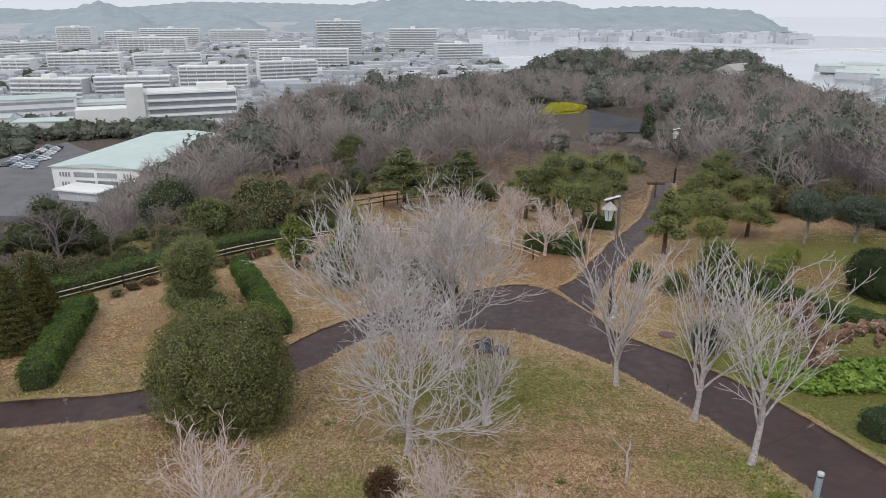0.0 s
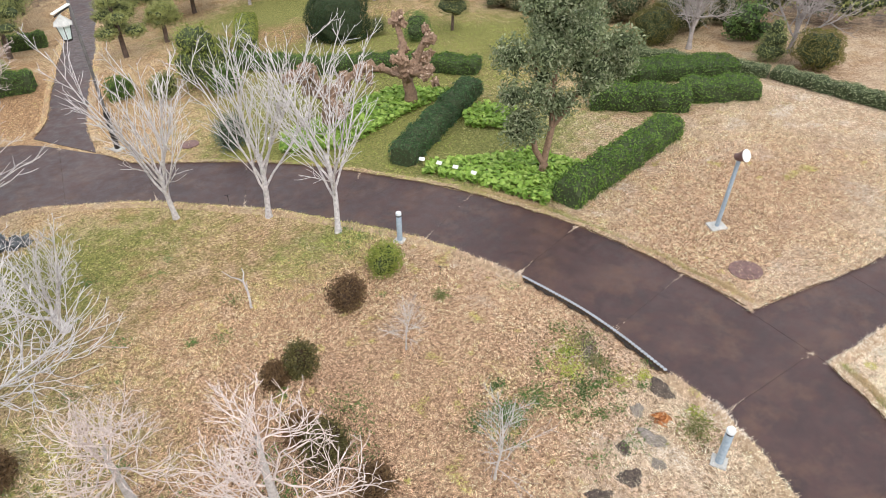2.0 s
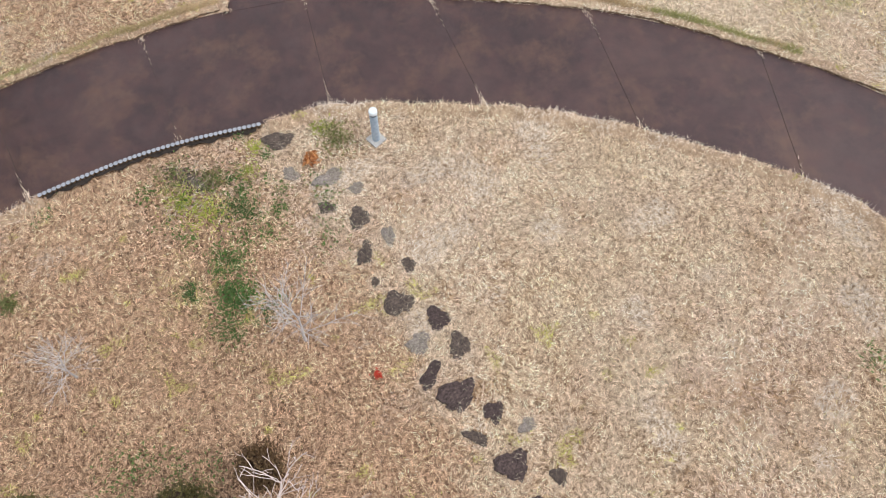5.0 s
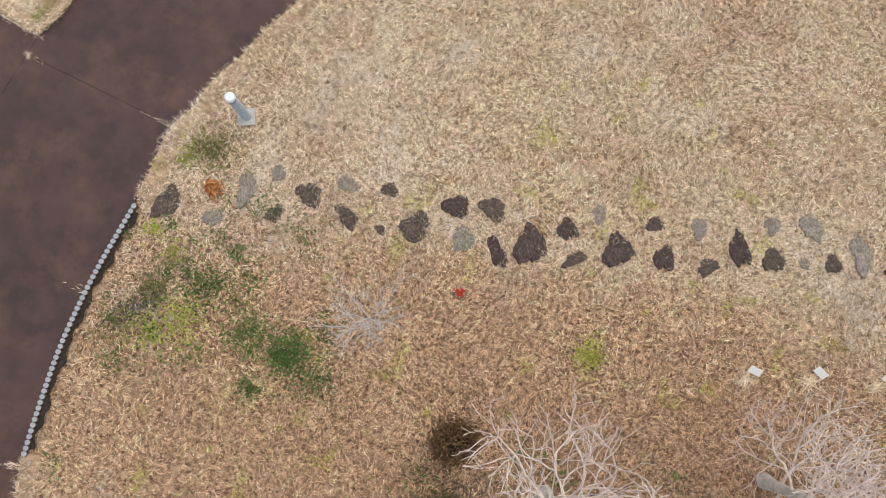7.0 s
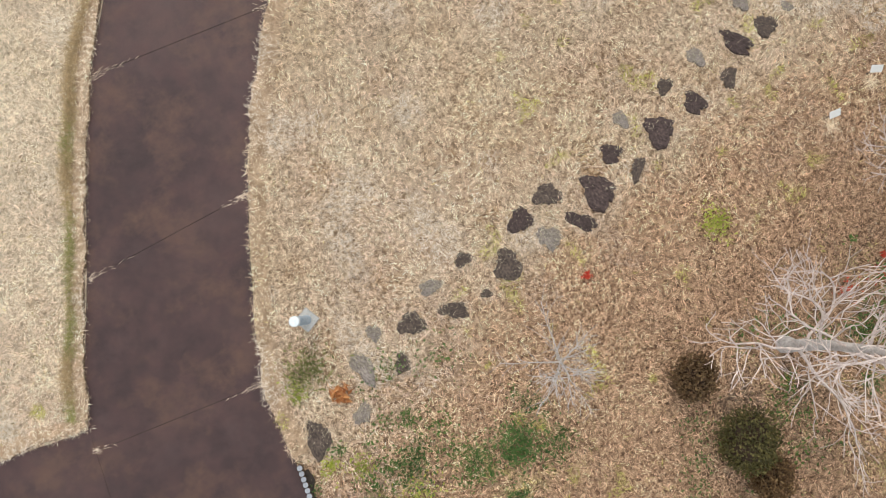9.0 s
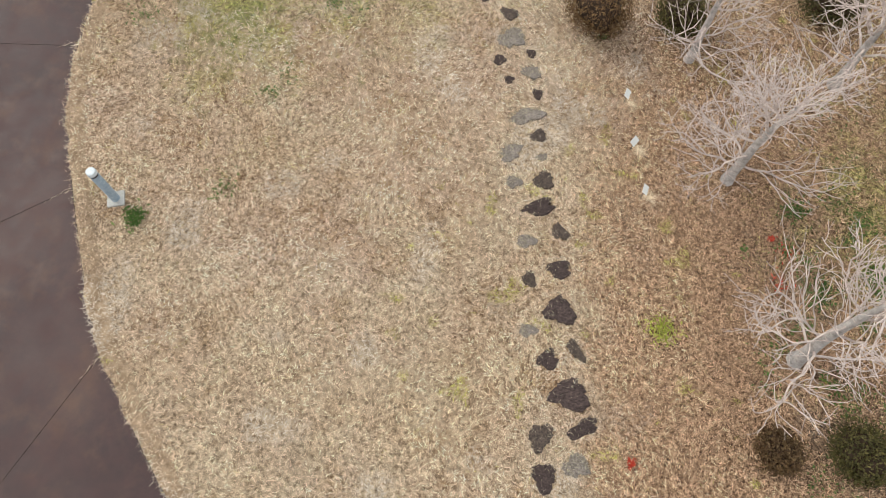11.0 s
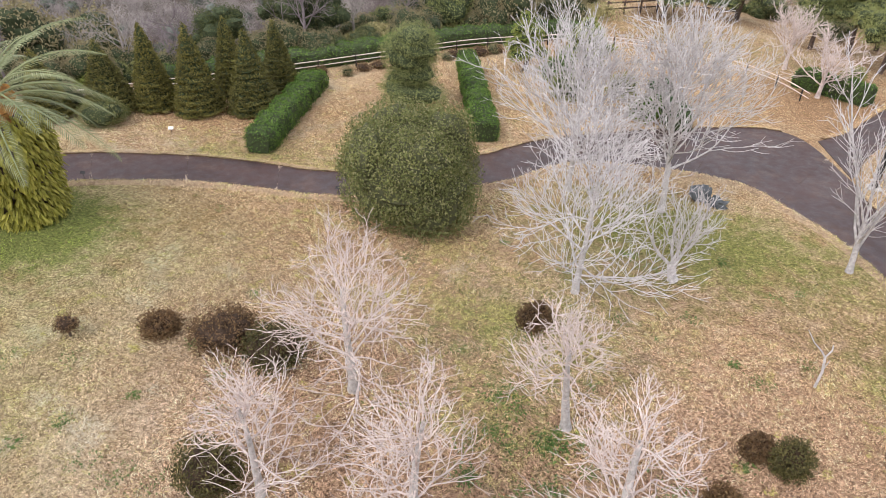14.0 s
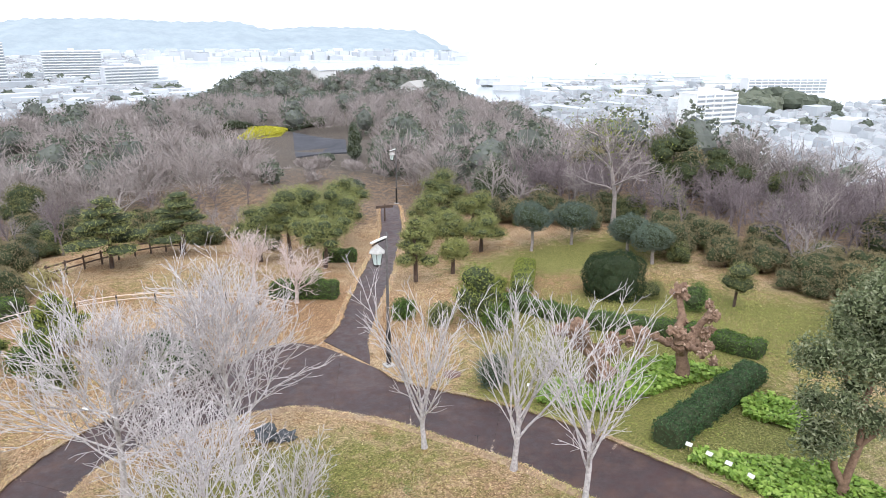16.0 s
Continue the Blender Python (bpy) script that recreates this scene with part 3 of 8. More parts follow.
def hedge(label, group, x0, y0, x1, y1, width, h, leaf, seed, size=0.075, density=560):
    """A clipped box hedge between two points, with a leafy skin."""
    n = max(3, int(math.hypot(x1 - x0, y1 - y0) / 0.22))
    rng = np.random.default_rng(seed)
    ob = thing("hedge", label, "hedge", group, pose(x0, y0, g0(x0, y0)))
    d = np.array([x1 - x0, y1 - y0]) / math.hypot(x1 - x0, y1 - y0)
    side = np.array([-d[1], d[0]])
    prof = np.array([(-0.48, 0), (-0.52, 0.3), (-0.53, 0.6), (-0.49, 0.86), (-0.38, 0.97), (-0.13, 1.0), (0.13, 1.0), (0.38, 0.97), (0.49, 0.86), (0.53, 0.6), (0.52, 0.3), (0.48, 0)])
    prof = np.stack([prof[:, 0], prof[:, 1]], -1)
    rows = []
    for i in range(n + 1):
        k = i / n
        x, y = x0 + (x1 - x0) * k, y0 + (y1 - y0) * k
        base = g0(x, y) - g0(x0, y0)
        wob = 1 + 0.05 * math.sin(i * 1.7 + seed) + rng.normal(0, 0.02)
        end = 0.86 if i in (0, n) else 1.0
        rows.append([(x - x0 + side[0] * a * width * wob * end, y - y0 + side[1] * a * width * wob * end, base + b * h * end * (1 + 0.03 * math.sin(i * 0.9))) for a, b in prof])
    v, m = np.array(rows).reshape(-1, 3), len(prof)
    u = np.repeat(np.arange(n + 1) * 0.22, m)
    swell = 0.035 * np.sin(u * 4.1 + v[:, 2] * 5 + seed) + 0.03 * np.sin(u * 9.3 + np.tile(np.arange(m), n + 1) * 1.3) + rng.normal(0, 0.02, len(v))
    v[:, 2] += swell * (np.tile(prof[:, 1], n + 1) > 0.2)
    v[:, :2] += side * (swell * np.sign(np.tile(prof[:, 0], n + 1)))[:, None]
    i, j = np.meshgrid(np.arange(n), np.arange(m - 1), indexing="ij")
    f = np.stack([i * m + j, (i + 1) * m + j, (i + 1) * m + j + 1, i * m + j + 1], -1).reshape(-1, 4)
    ends = np.array([np.arange(m), np.arange(m)[::-1] + n * m])
    skin = np.concatenate([f] + [np.array([[e[k], e[k + 1], e[10 - k], e[11 - k]] for k in range(5)]) for e in ends])
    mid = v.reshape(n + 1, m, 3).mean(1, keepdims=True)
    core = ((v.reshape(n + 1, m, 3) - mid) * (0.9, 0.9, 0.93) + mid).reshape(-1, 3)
    area = math.hypot(x1 - x0, y1 - y0) * (2 * h + width)
    p, nn = on_lump(v, skin, int(area * density), rng, 0.06)
    # fewer leaves on the sides expose the dark heart, standing in for side shade
    keep = (np.abs(nn[:, 2]) > 0.55) | (rng.uniform(0, 1, len(p)) < 0.5)
    p, nn = p[keep], nn[keep]
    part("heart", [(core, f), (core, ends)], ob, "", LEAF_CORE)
    part("clipped_leaves", [cards(p, nn, size, size * 0.62, rng, 0.75)], ob, "", leaf)
    return ob


# ---- ground ----
def bell(x, y, cx, cy, rx, ry):
    return np.exp(-(((x - cx) / rx) ** 2 + ((y - cy) / ry) ** 2))


def stone_line(x):
    return np.interp(x, [-16, -9, -5, 0, 4, 8], [-4.2, -1.2, 0.35, 1.6, 2.1, 3.0])


def grain(x, y, size, seed):
    """Smooth noise between 0 and 1 over the plan, with lumps of about that size."""
    x, y = np.asarray(x, float) / size, np.asarray(y, float) / size
    i, j = np.floor(x).astype(np.int64), np.floor(y).astype(np.int64)
    u, w = x - i, y - j
    u, w = u * u * (3 - 2 * u), w * w * (3 - 2 * w)

    def lattice(a, b):
        h = (a * 374761393 + b * 668265263 + seed * 1442695041) & 0xFFFFFFFF
        h = ((h ^ (h >> 13)) * 1274126177) & 0xFFFFFFFF
        return ((h ^ (h >> 16)) & 0xFFFF) / 65535.0

    return (lattice(i, j) * (1 - u) + lattice(i + 1, j) * u) * (1 - w) + (lattice(i, j + 1) * (1 - u) + lattice(i + 1, j + 1) * u) * w


def cover(x, y):
    """How littered with leaves, how green and how bare the turf is."""
    x, y = np.asarray(x, float), np.asarray(y, float)
    up = 1 / (1 + np.exp(np.clip(-(y - stone_line(x) - 0.7) * 2.5, -30, 30)))
    ring = np.clip(1 - np.hypot(x + 4, y - 7) / 19, 0, 1) ** 0.3
    litter = 0.12 + 0.42 * up * bell(x, y, 1, 5, 8, 5) + 0.25 * bell(x, y, 1.5, 6.2, 3, 2) + 0.35 * bell(x, y, 4, 12, 6, 6)
    litter += 0.3 * bell(x, y, -7, 8, 5, 4) + 0.5 * bell(x, y, 16, 5.5, 5.5, 3.5) + 0.08 * bell(x, y, -14, 20, 5, 6) + 0.45 * bell(x, y, 3, 33, 5, 6) + 0.35 * bell(x, y, -9, 41, 6, 3) + 0.3 * bell(x, y, 15.5, 33, 4, 4) + 0.2 * bell(x, y, 21, 30, 5, 5) + 0.35 * bell(x, y, -10, 12.5, 5, 2.5)
    litter += 0.1 * bell(x, y, -16, 12, 8, 4) + 0.4 * bell(x, y, -21, 18, 3, 2.5) + 0.3 * bell(x, y, 17, 29, 6, 6) - 0.25 * bell(x, y, -1, -3, 8, 4) - 0.3 * bell(x, y, 13, -4, 5, 4)
    litter += 0.28 * up * bell(x, y, -1, 6.2, 7, 3.6) + 0.2 * bell(x, y, -14, 19, 5, 6) + 0.2 * bell(x, y, -10, 27, 6, 6)
    litter += 0.3 * bell(x, y, 19, 25, 6, 6) + 0.3 * bell(x, y, 23, 20, 5, 6)
    green = 0.45 * bell(x, y, -9, -4, 5, 3.5) + 0.2 * bell(x, y, -15, -1, 6, 3.5) + 0.12 * bell(x, y, -6, 10, 7, 4) + 0.15 * bell(x, y, 13, 24, 8, 8) + 0.55 * bell(x, y, -1, 18.0, 5.5, 3.0) + 0.26 * bell(x, y, -3.5, 11, 4, 3) + 0.5 * bell(x, y, -18.6, 8.2, 2.2, 2.0) + 0.6 * bell(x, y, 13, 15, 5, 5) + 0.4 * bell(x, y, 9, 20, 4, 4)
    green += 0.08 * bell(x, y, -2.2, 6.9, 2.6, 1.5) + 0.5 * bell(x, y, 6.6, -9.2, 1.6, 1.6) + 0.25 * bell(x, y, 8.5, -8.6, 2.0, 1.6) + 0.25 * bell(x, y, -4.6, -5.6, 2.2, 1.2)
    green += 0.12 * bell(x, y, -17, 4.0, 6, 5) + 0.05 * bell(x, y, -11, 0.5, 4, 3) + 0.12 * bell(x, y, 18, 26, 8, 6)
    green += 0.25 * bell(x, y, 5, 5.5, 1.6, 1.2) + 0.1 * bell(x, y, -12, 2, 6, 3) + 0.3 * bell(x, y, -18.5, 8, 4, 2.5) + 0.32 * bell(x, y, 5.5, 13.2, 2.5, 1.5) + 0.5 * bell(x, y, 20, 38, 8, 4) + 0.4 * bell(x, y, 16, 25, 6, 5) + 0.35 * bell(x, y, 24, 20, 6, 6) + 0.14 * bell(x, y, -2.5, 7.5, 2.5, 3)
    green += 0.13 * bell(x, y, 14, 36, 12, 14) + 0.2 * bell(x, y, 26, 28, 7, 12) + 0.12 * bell(x, y, -2, 14, 8, 3) + 0.08 * bell(x, y, -12, 8, 6, 4) + 0.3 * bell(x, y, 5, -14, 12, 4) + 0.3 * bell(x, y, -5, 42, 10, 6) + 0.2 * bell(x, y, 22, 12, 5, 4) + 0.24 * bell(x, y, -18, 14.8, 7, 2.5) + 0.26 * bell(x, y, -13.5, 19.5, 5, 6) + 0.2 * bell(x, y, -9, 27, 5, 5)
    wild = np.clip((np.hypot((x + 1) / 1.0, (y - 12) / 1.25) - 31) / 8, 0, 1) * (y > -5)
    far = np.clip((np.hypot(x, y) - 70) / 40, 0, 1)
    # the soil round (0.5, 7.4) also paints the shadow under the bare trees
    soil = 0.4 * wild + 0.18 * far + 0.55 * bell(x, y, 19.2, -3.4, 2.6, 2.2) + 0.25 * bell(x, y, 1.3, 6.6, 0.8, 0.7) + 0.22 * bell(x, y, 0.5, 7.4, 3.5, 1.6) + 0.2 * bell(x, y, -2.4, 5.6, 3.0, 1.4) + 0.6 * bell(x, y, 7.5, 4.9, 0.35, 0.25) + 0.5 * bell(x, y, 7.75, 5.35, 0.4, 0.4)
    return np.clip(litter + 0.35 * wild, 0, 1), np.clip(green, 0, 1) * (1 - far) + 0.22 * far, np.clip(soil, 0, 1)


def pale_turf(x, y):
    """The bleached lawn round the circular deck."""
    return np.clip(1.6 * bell(x, y, 15, -6, 7, 5.5), 0, 1) * 0.9


def axis(lo, hi, fine0, fine1, step, grow):
    mid = list(np.arange(fine0, fine1 + step, step))
    s, left = step, [fine0]
    while left[-1] > lo:
        s = min(s * grow, 110)
        left.append(left[-1] - s)
    s, right = step, [mid[-1]]
    while right[-1] < hi:
        s = min(s * grow, 110)
        right.append(right[-1] + s)
    return np.array(left[:0:-1] + mid + right[1:])


gx, gy = axis(-4600, 4600, -32, 32, 0.5, 1.09), axis(-2600, 4600, -14, 48, 0.5, 1.09)
GX, GY = np.meshgrid(gx, gy, indexing="ij")
GZ = gz(GX, GY)
i, j = np.meshgrid(np.arange(len(gx) - 1), np.arange(len(gy) - 1), indexing="ij")
q = len(gy)
faces = np.stack([i * q + j, (i + 1) * q + j, (i + 1) * q + j + 1, i * q + j + 1], -1).reshape(-1, 4)
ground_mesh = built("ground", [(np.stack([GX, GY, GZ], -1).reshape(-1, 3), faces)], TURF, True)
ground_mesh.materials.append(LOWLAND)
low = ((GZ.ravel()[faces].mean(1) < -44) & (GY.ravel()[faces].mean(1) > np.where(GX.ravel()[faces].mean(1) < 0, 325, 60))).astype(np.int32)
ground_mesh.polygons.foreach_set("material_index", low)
layer = ground_mesh.color_attributes.new("cover", "FLOAT_COLOR", "POINT")
a, b, c = cover(GX.ravel(), GY.ravel())
layer.data.foreach_set("color", np.stack([a, b, c, 1 - pale_turf(GX.ravel(), GY.ravel())], -1).ravel())
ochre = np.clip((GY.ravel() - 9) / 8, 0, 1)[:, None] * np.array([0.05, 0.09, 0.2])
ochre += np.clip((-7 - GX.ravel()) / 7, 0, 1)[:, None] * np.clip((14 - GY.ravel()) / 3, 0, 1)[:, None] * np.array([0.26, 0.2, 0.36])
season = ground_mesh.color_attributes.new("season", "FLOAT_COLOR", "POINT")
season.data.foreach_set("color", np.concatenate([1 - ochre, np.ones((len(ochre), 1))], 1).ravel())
tagged(new("ground", ground_mesh), "dry winter lawn and leaf litter on a sloping hilltop", "ground", kind="structure")
v, f = box(-4700, 4700, -2600, 4700, -56, -55)
tagged(part("water", [(v, f)], None, "", WATER), "pale calm sea water in a hazy bay", "sea", kind="structure")


def curve(points, per=10, closed=False):
    """A smooth line through points."""
    p = np.array(points, float)
    k = len(p)
    out = []
    for s in range(k if closed else k - 1):
        if closed:
            p0, p1, p2, p3 = p[s - 1], p[s], p[(s + 1) % k], p[(s + 2) % k]
        else:
            p0, p1, p2, p3 = p[max(s - 1, 0)], p[s], p[s + 1], p[min(s + 2, k - 1)]
        for t in np.linspace(0, 1, per, endpoint=False):
            out.append(0.5 * (2 * p1 + (p2 - p0) * t + (2 * p0 - 5 * p1 + 4 * p2 - p3) * t * t + (3 * p1 - p0 - 3 * p2 + p3) * t**3))
    out.append(p[0] if closed else p[-1])
    return np.array(out)


NORTH_ARC = [(-23.2, 1.0, -24.8, 1.0), (-23.2, 5.0, -24.5, 5.6), (-21.7, 8.2, -23.9, 8.9), (-19.9, 10.4, -21.8, 11.9), (-17.4, 12.1, -19.1, 13.6), (-14.8, 13.2, -15.9, 14.9), (-11.2, 14.5, -12.6, 15.9), (-7.7, 17.7, -9.3, 19.4), (-6.0, 20.8, -7.6, 22.4), (-3.2, 22.2, -3.8, 26.2), (0.0, 22.5, 0.9, 28.9), (2.0, 21.1, 3.5, 25.2), (3.5, 19.6, 4.4, 22.9)]
EAST_ARC = [(5.6, 16.6, 7.4, 19.4), (6.9, 14.1, 9.4, 15.9), (7.9, 11.6, 10.7, 12.5), (8.52, 8.9, 11.4, 9.4), (8.62, 6.6, 11.6, 6.4), (8.48, 5.0, 11.5, 5.0), (8.15, 3.4, 11.35, 3.6), (7.78, 1.7, 10.75, 1.15), (6.4, -1.0, 9.4, -1.15), (4.5, -3.45, 7.6, -3.95), (2.3, -5.45, 5.2, -6.4), (0.6, -6.5, 2.9, -8.1), (-2.0, -7.7, -0.8, -10.0), (-4.4, -8.2, -4.1, -11.0), (-10, -8.5, -10.5, -11.4), (-17, -5.5, -18.6, -7.6), (-21.5, -1.6, -23.2, -2.6)]
ring = curve(NORTH_ARC + EAST_ARC, 12, True)
side_path = curve([(11.2, 3.05, 10.7, 1.05), (14.4, 2.0, 13.9, 0.35), (17.2, 1.2, 17.0, -0.4), (20.0, 0.4, 19.3, -1.0), (23.0, -0.5, 22.3, -2.0), (28.0, -2.6, 27.6, -4.2), (36.0, -6.0, 35.5, -7.8)], 10)
north_path = curve([(2.3, 28.6, 3.6, 25.2), (3.2, 30.0, 4.5, 28.6), (4.6, 33.6, 6.2, 33.0), (6.8, 39.5, 8.5, 38.8), (9.0, 46.0, 10.7, 45.4), (11.4, 52.4, 13.1, 52.0), (13.4, 60.0, 15.2, 60.0)], 10)


JOINT_STEP = 3.15


def slab_mesh(name, rows, top, gap=0.0):
    """A paving slab between two edge lines, rows of (left x, y, right x, y)."""
    n, across = len(rows), 5
    k = np.linspace(0, 1, across)
    x = rows[:, 0, None] * (1 - k) + rows[:, 2, None] * k
    y = rows[:, 1, None] * (1 - k) + rows[:, 3, None] * k
    z = gz(x, y) + top
    v = np.stack([x, y, z], -1).reshape(-1, 3)
    i, j = np.meshgrid(np.arange(n - 1), np.arange(across - 1), indexing="ij")
    f = np.stack([i * across + j, i * across + j + 1, (i + 1) * across + j + 1, (i + 1) * across + j], -1).reshape(-1, 4)
    rim = np.concatenate([np.arange(across), np.arange(1, n) * across + across - 1, (n - 1) * across + np.arange(across - 2, -1, -1), np.arange(n - 2, 0, -1) * across])
    lower = v[rim] - (0, 0, 0.03)
    m = len(rim)
    both = np.concatenate([v, lower])
    e = np.arange(m)
    wall = np.stack([rim[e], len(v) + e, len(v) + (e + 1) % m, rim[(e + 1) % m]], -1)
    return [(both, np.concatenate([f[:, ::-1], wall]))]


def arc_length(line):
    return np.concatenate(([0], np.cumsum(np.hypot(*np.diff(line[:, :2], axis=0).T))))


def first_joint(x, y):
    """Distance along the ring's inner edge of its first joint, given one joint that is known."""
    k = np.argmin(np.hypot(ring[:, 0] - x, ring[:, 1] - y))
    return float(arc_length(ring)[k] % JOINT_STEP)


def paved(name, label, rows, spacing, offset, top):
    """A path as an underlay with one slab between each pair of joints."""
    under = part(name, slab_mesh(name, rows, top - 0.005), None, "", JOINT)
    tagged(under, label, "path", kind="structure")
    s = arc_length(rows)
    cuts = np.concatenate(([0], np.arange(offset, s[-1] - 0.6, spacing), [s[-1]]))
    for c0, c1 in zip(cuts[:-1], cuts[1:]):
        at_s = np.concatenate(([c0 + 0.005], s[(s > c0 + 0.05) & (s < c1 - 0.05)], [c1 - 0.005]))
        sub = np.stack([np.interp(at_s, s, rows[:, k]) for k in range(4)], -1)
        part("slab", slab_mesh("slab", sub, top), under, "", ASPHALT)
    return under


def verge(name, line, toward, seed, gaps=()):
    """A turf edge a hand high along a path, its dead grass leaning over the asphalt."""
    rng = np.random.default_rng(seed)
    s = arc_length(line)
    n = int(s[-1] / 0.12)
    u = np.linspace(0, s[-1], n)
    p = np.stack([np.interp(u, s, line[:, k]) for k in (0, 1)], -1)
    d = np.gradient(p, axis=0)
    d /= np.linalg.norm(d, axis=1)[:, None]
    out = np.stack([-d[:, 1], d[:, 0]], -1) * toward
    wob = 0.03 * np.sin(u * 1.3 + seed) + 0.015 * np.sin(u * 5.3) + rng.normal(0, 0.012, n)
    prof = [(-0.01, -0.01), (0.005, 0.055), (0.05, 0.07), (0.16, 0.055), (0.34, -0.02)]
    rows = []
    for off, h in prof:
        q = p + out * (off - wob[:, None] * (off < 0.3))
        rows.append(np.stack([q[:, 0], q[:, 1], gz(q[:, 0], q[:, 1]) + h + rng.normal(0, 0.006, n)], -1))
    v = np.stack(rows, 1)
    keep = np.ones(n - 1, bool)
    for x, y, r in gaps:
        keep &= np.hypot(p[:-1, 0] - x, p[:-1, 1] - y) > r
    i, j = np.meshgrid(np.arange(n - 1)[keep], np.arange(4), indexing="ij")
    f = np.stack([i * 5 + j, (i + 1) * 5 + j, (i + 1) * 5 + j + 1, i * 5 + j + 1], -1).reshape(-1, 4)
    if toward > 0:
        f = f[:, ::-1]
    strip = part(name, [(v.reshape(-1, 3), f)], None, "", VERGE)
    strip.data.materials.append(EARTH_AND_LOG_SHADE)
    strip.data.polygons.foreach_set("material_index", np.where(j.ravel() == 0, 1, 0).astype(np.int32))
    tagged(strip, "turf edge cut straight above the asphalt path", "turf edge", kind="structure")
    k = rng.choice(np.arange(n - 1)[keep], int(keep.sum() * 62))
    row, t = rng.integers(1, 4, len(k)), rng.uniform(0, 1, (len(k), 1))
    base = v[k, row] * (1 - t) + v[k, row + 1] * t + np.concatenate([rng.normal(0, 0.03, (len(k), 2)), np.full((len(k), 1), 0.003)], 1)
    lean = np.concatenate([-out[k], np.full((len(k), 1), 0.3)], 1) * 0.25 + rng.normal(0, 0.6, (len(k), 3))
    lean[:, 2] = np.abs(lean[:, 2])
    return base, lean


def blades(base, lean, length, width, rng):
    """Single-triangle grass blades."""
    lean = lean / (np.linalg.norm(lean, axis=1)[:, None] + 1e-9)
    side = np.cross(lean, rng.normal(0, 1, lean.shape))
    side[:, 2] *= 0.3
    side /= np.linalg.norm(side, axis=1)[:, None] + 1e-9
    L, w = length * rng.uniform(0.6, 1.4, (len(base), 1)), width * rng.uniform(0.7, 1.3, (len(base), 1))
    v = np.stack([base - side * w / 2, base + side * w / 2, base + lean * L], 1)
    return v.reshape(-1, 3), np.arange(3 * len(base)).reshape(-1, 3)


def tints(x, y, rng):
    """Blade colours that follow the turf underneath: straw, leaf-brown and green, each in patches."""
    l, g, s = cover(x, y)
    n = len(x)
    wide, mid, small, tiny = grain(x, y, 2.3, 1), grain(x, y, 0.8, 2), grain(x, y, 0.27, 3), grain(x, y, 0.1, 4)
    tone = (1.02 + 0.3 * (mid - 0.5) + 0.24 * (small - 0.5) + 0.36 * (tiny - 0.5))[:, None]
    warm = np.clip(1.6 * (0.6 * wide + 0.4 * grain(x, y, 0.6, 5)) - 0.3, 0, 1)[:, None]
    straw = (np.array([0.93, 0.668, 0.512]) * (1 - warm) + np.array([0.86, 0.64, 0.435]) * warm) * rng.uniform(0.2, 1.3, (n, 1)) ** 1.3
    ashen = np.clip(5 * (grain(x, y, 0.7, 6) - 0.66), 0, 0.8)[:, None]
    straw = straw * (1 - ashen) + ashen * np.array([0.78, 0.69, 0.58]) * rng.uniform(0.5, 1.1, (n, 1))
    brown = np.array([0.73, 0.465, 0.305]) * rng.uniform(0.15, 1.5, (n, 1)) ** 1.5
    fresh = np.clip(g - 0.25, 0, 0.35)[:, None] * (0.5 + grain(x, y, 0.5, 7))[:, None]
    green = (np.array([0.48, 0.405, 0.165]) + fresh * np.array([-0.34, -0.04, -0.2])) * rng.uniform(0.4, 1.35, (n, 1)) ** 1.5
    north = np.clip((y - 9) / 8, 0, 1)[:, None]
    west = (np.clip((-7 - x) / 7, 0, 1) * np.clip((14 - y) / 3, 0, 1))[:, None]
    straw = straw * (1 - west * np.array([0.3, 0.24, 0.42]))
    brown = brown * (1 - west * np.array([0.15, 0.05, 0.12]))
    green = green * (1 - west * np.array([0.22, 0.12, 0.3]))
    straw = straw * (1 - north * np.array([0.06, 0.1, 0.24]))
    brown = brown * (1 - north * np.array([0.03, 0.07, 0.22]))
    pale = pale_turf(x, y)[:, None]
    straw = straw * (1 - pale) + pale * np.array([0.84, 0.735, 0.565]) * rng.uniform(0.78, 1.08, (n, 1))
    # darker litter in two patches; the first also paints the trees' shadow
    brown = brown * (1 - 0.25 * bell(x, y, 0.5, 7.2, 4.0, 2.0) - 0.3 * bell(x, y, -2.4, 5.6, 3.0, 1.4))[:, None]
    littered = l + np.clip(l * 2.5, 0.15, 1) * (0.5 * (mid - 0.5) + 0.3 * (small - 0.5) + rng.normal(0, 0.13, n))
    col = np.where((littered > 0.36)[:, None], brown, straw)
    lime = (grain(x, y, 0.33, 8) > 0.87) & (grain(x, y, 3.1, 9) > 0.45) & (rng.uniform(0, 1, n) < 0.7)
    col = np.where((lime & (pale[:, 0] < 0.3))[:, None], np.array([0.5, 0.47, 0.12]) * rng.uniform(0.5, 1.2, (n, 1)), col)
    grown_over = g * (0.2 + 0.8 * wide + 0.75 * mid) + 0.34 * (small - 0.5) + rng.normal(0, 0.14, n)
    col = np.where((grown_over > 0.36)[:, None], green, col)
    tone = 1 + (tone - 1) * (1 - 0.45 * pale)
    return np.clip(col * tone, 0.01, 0.92)


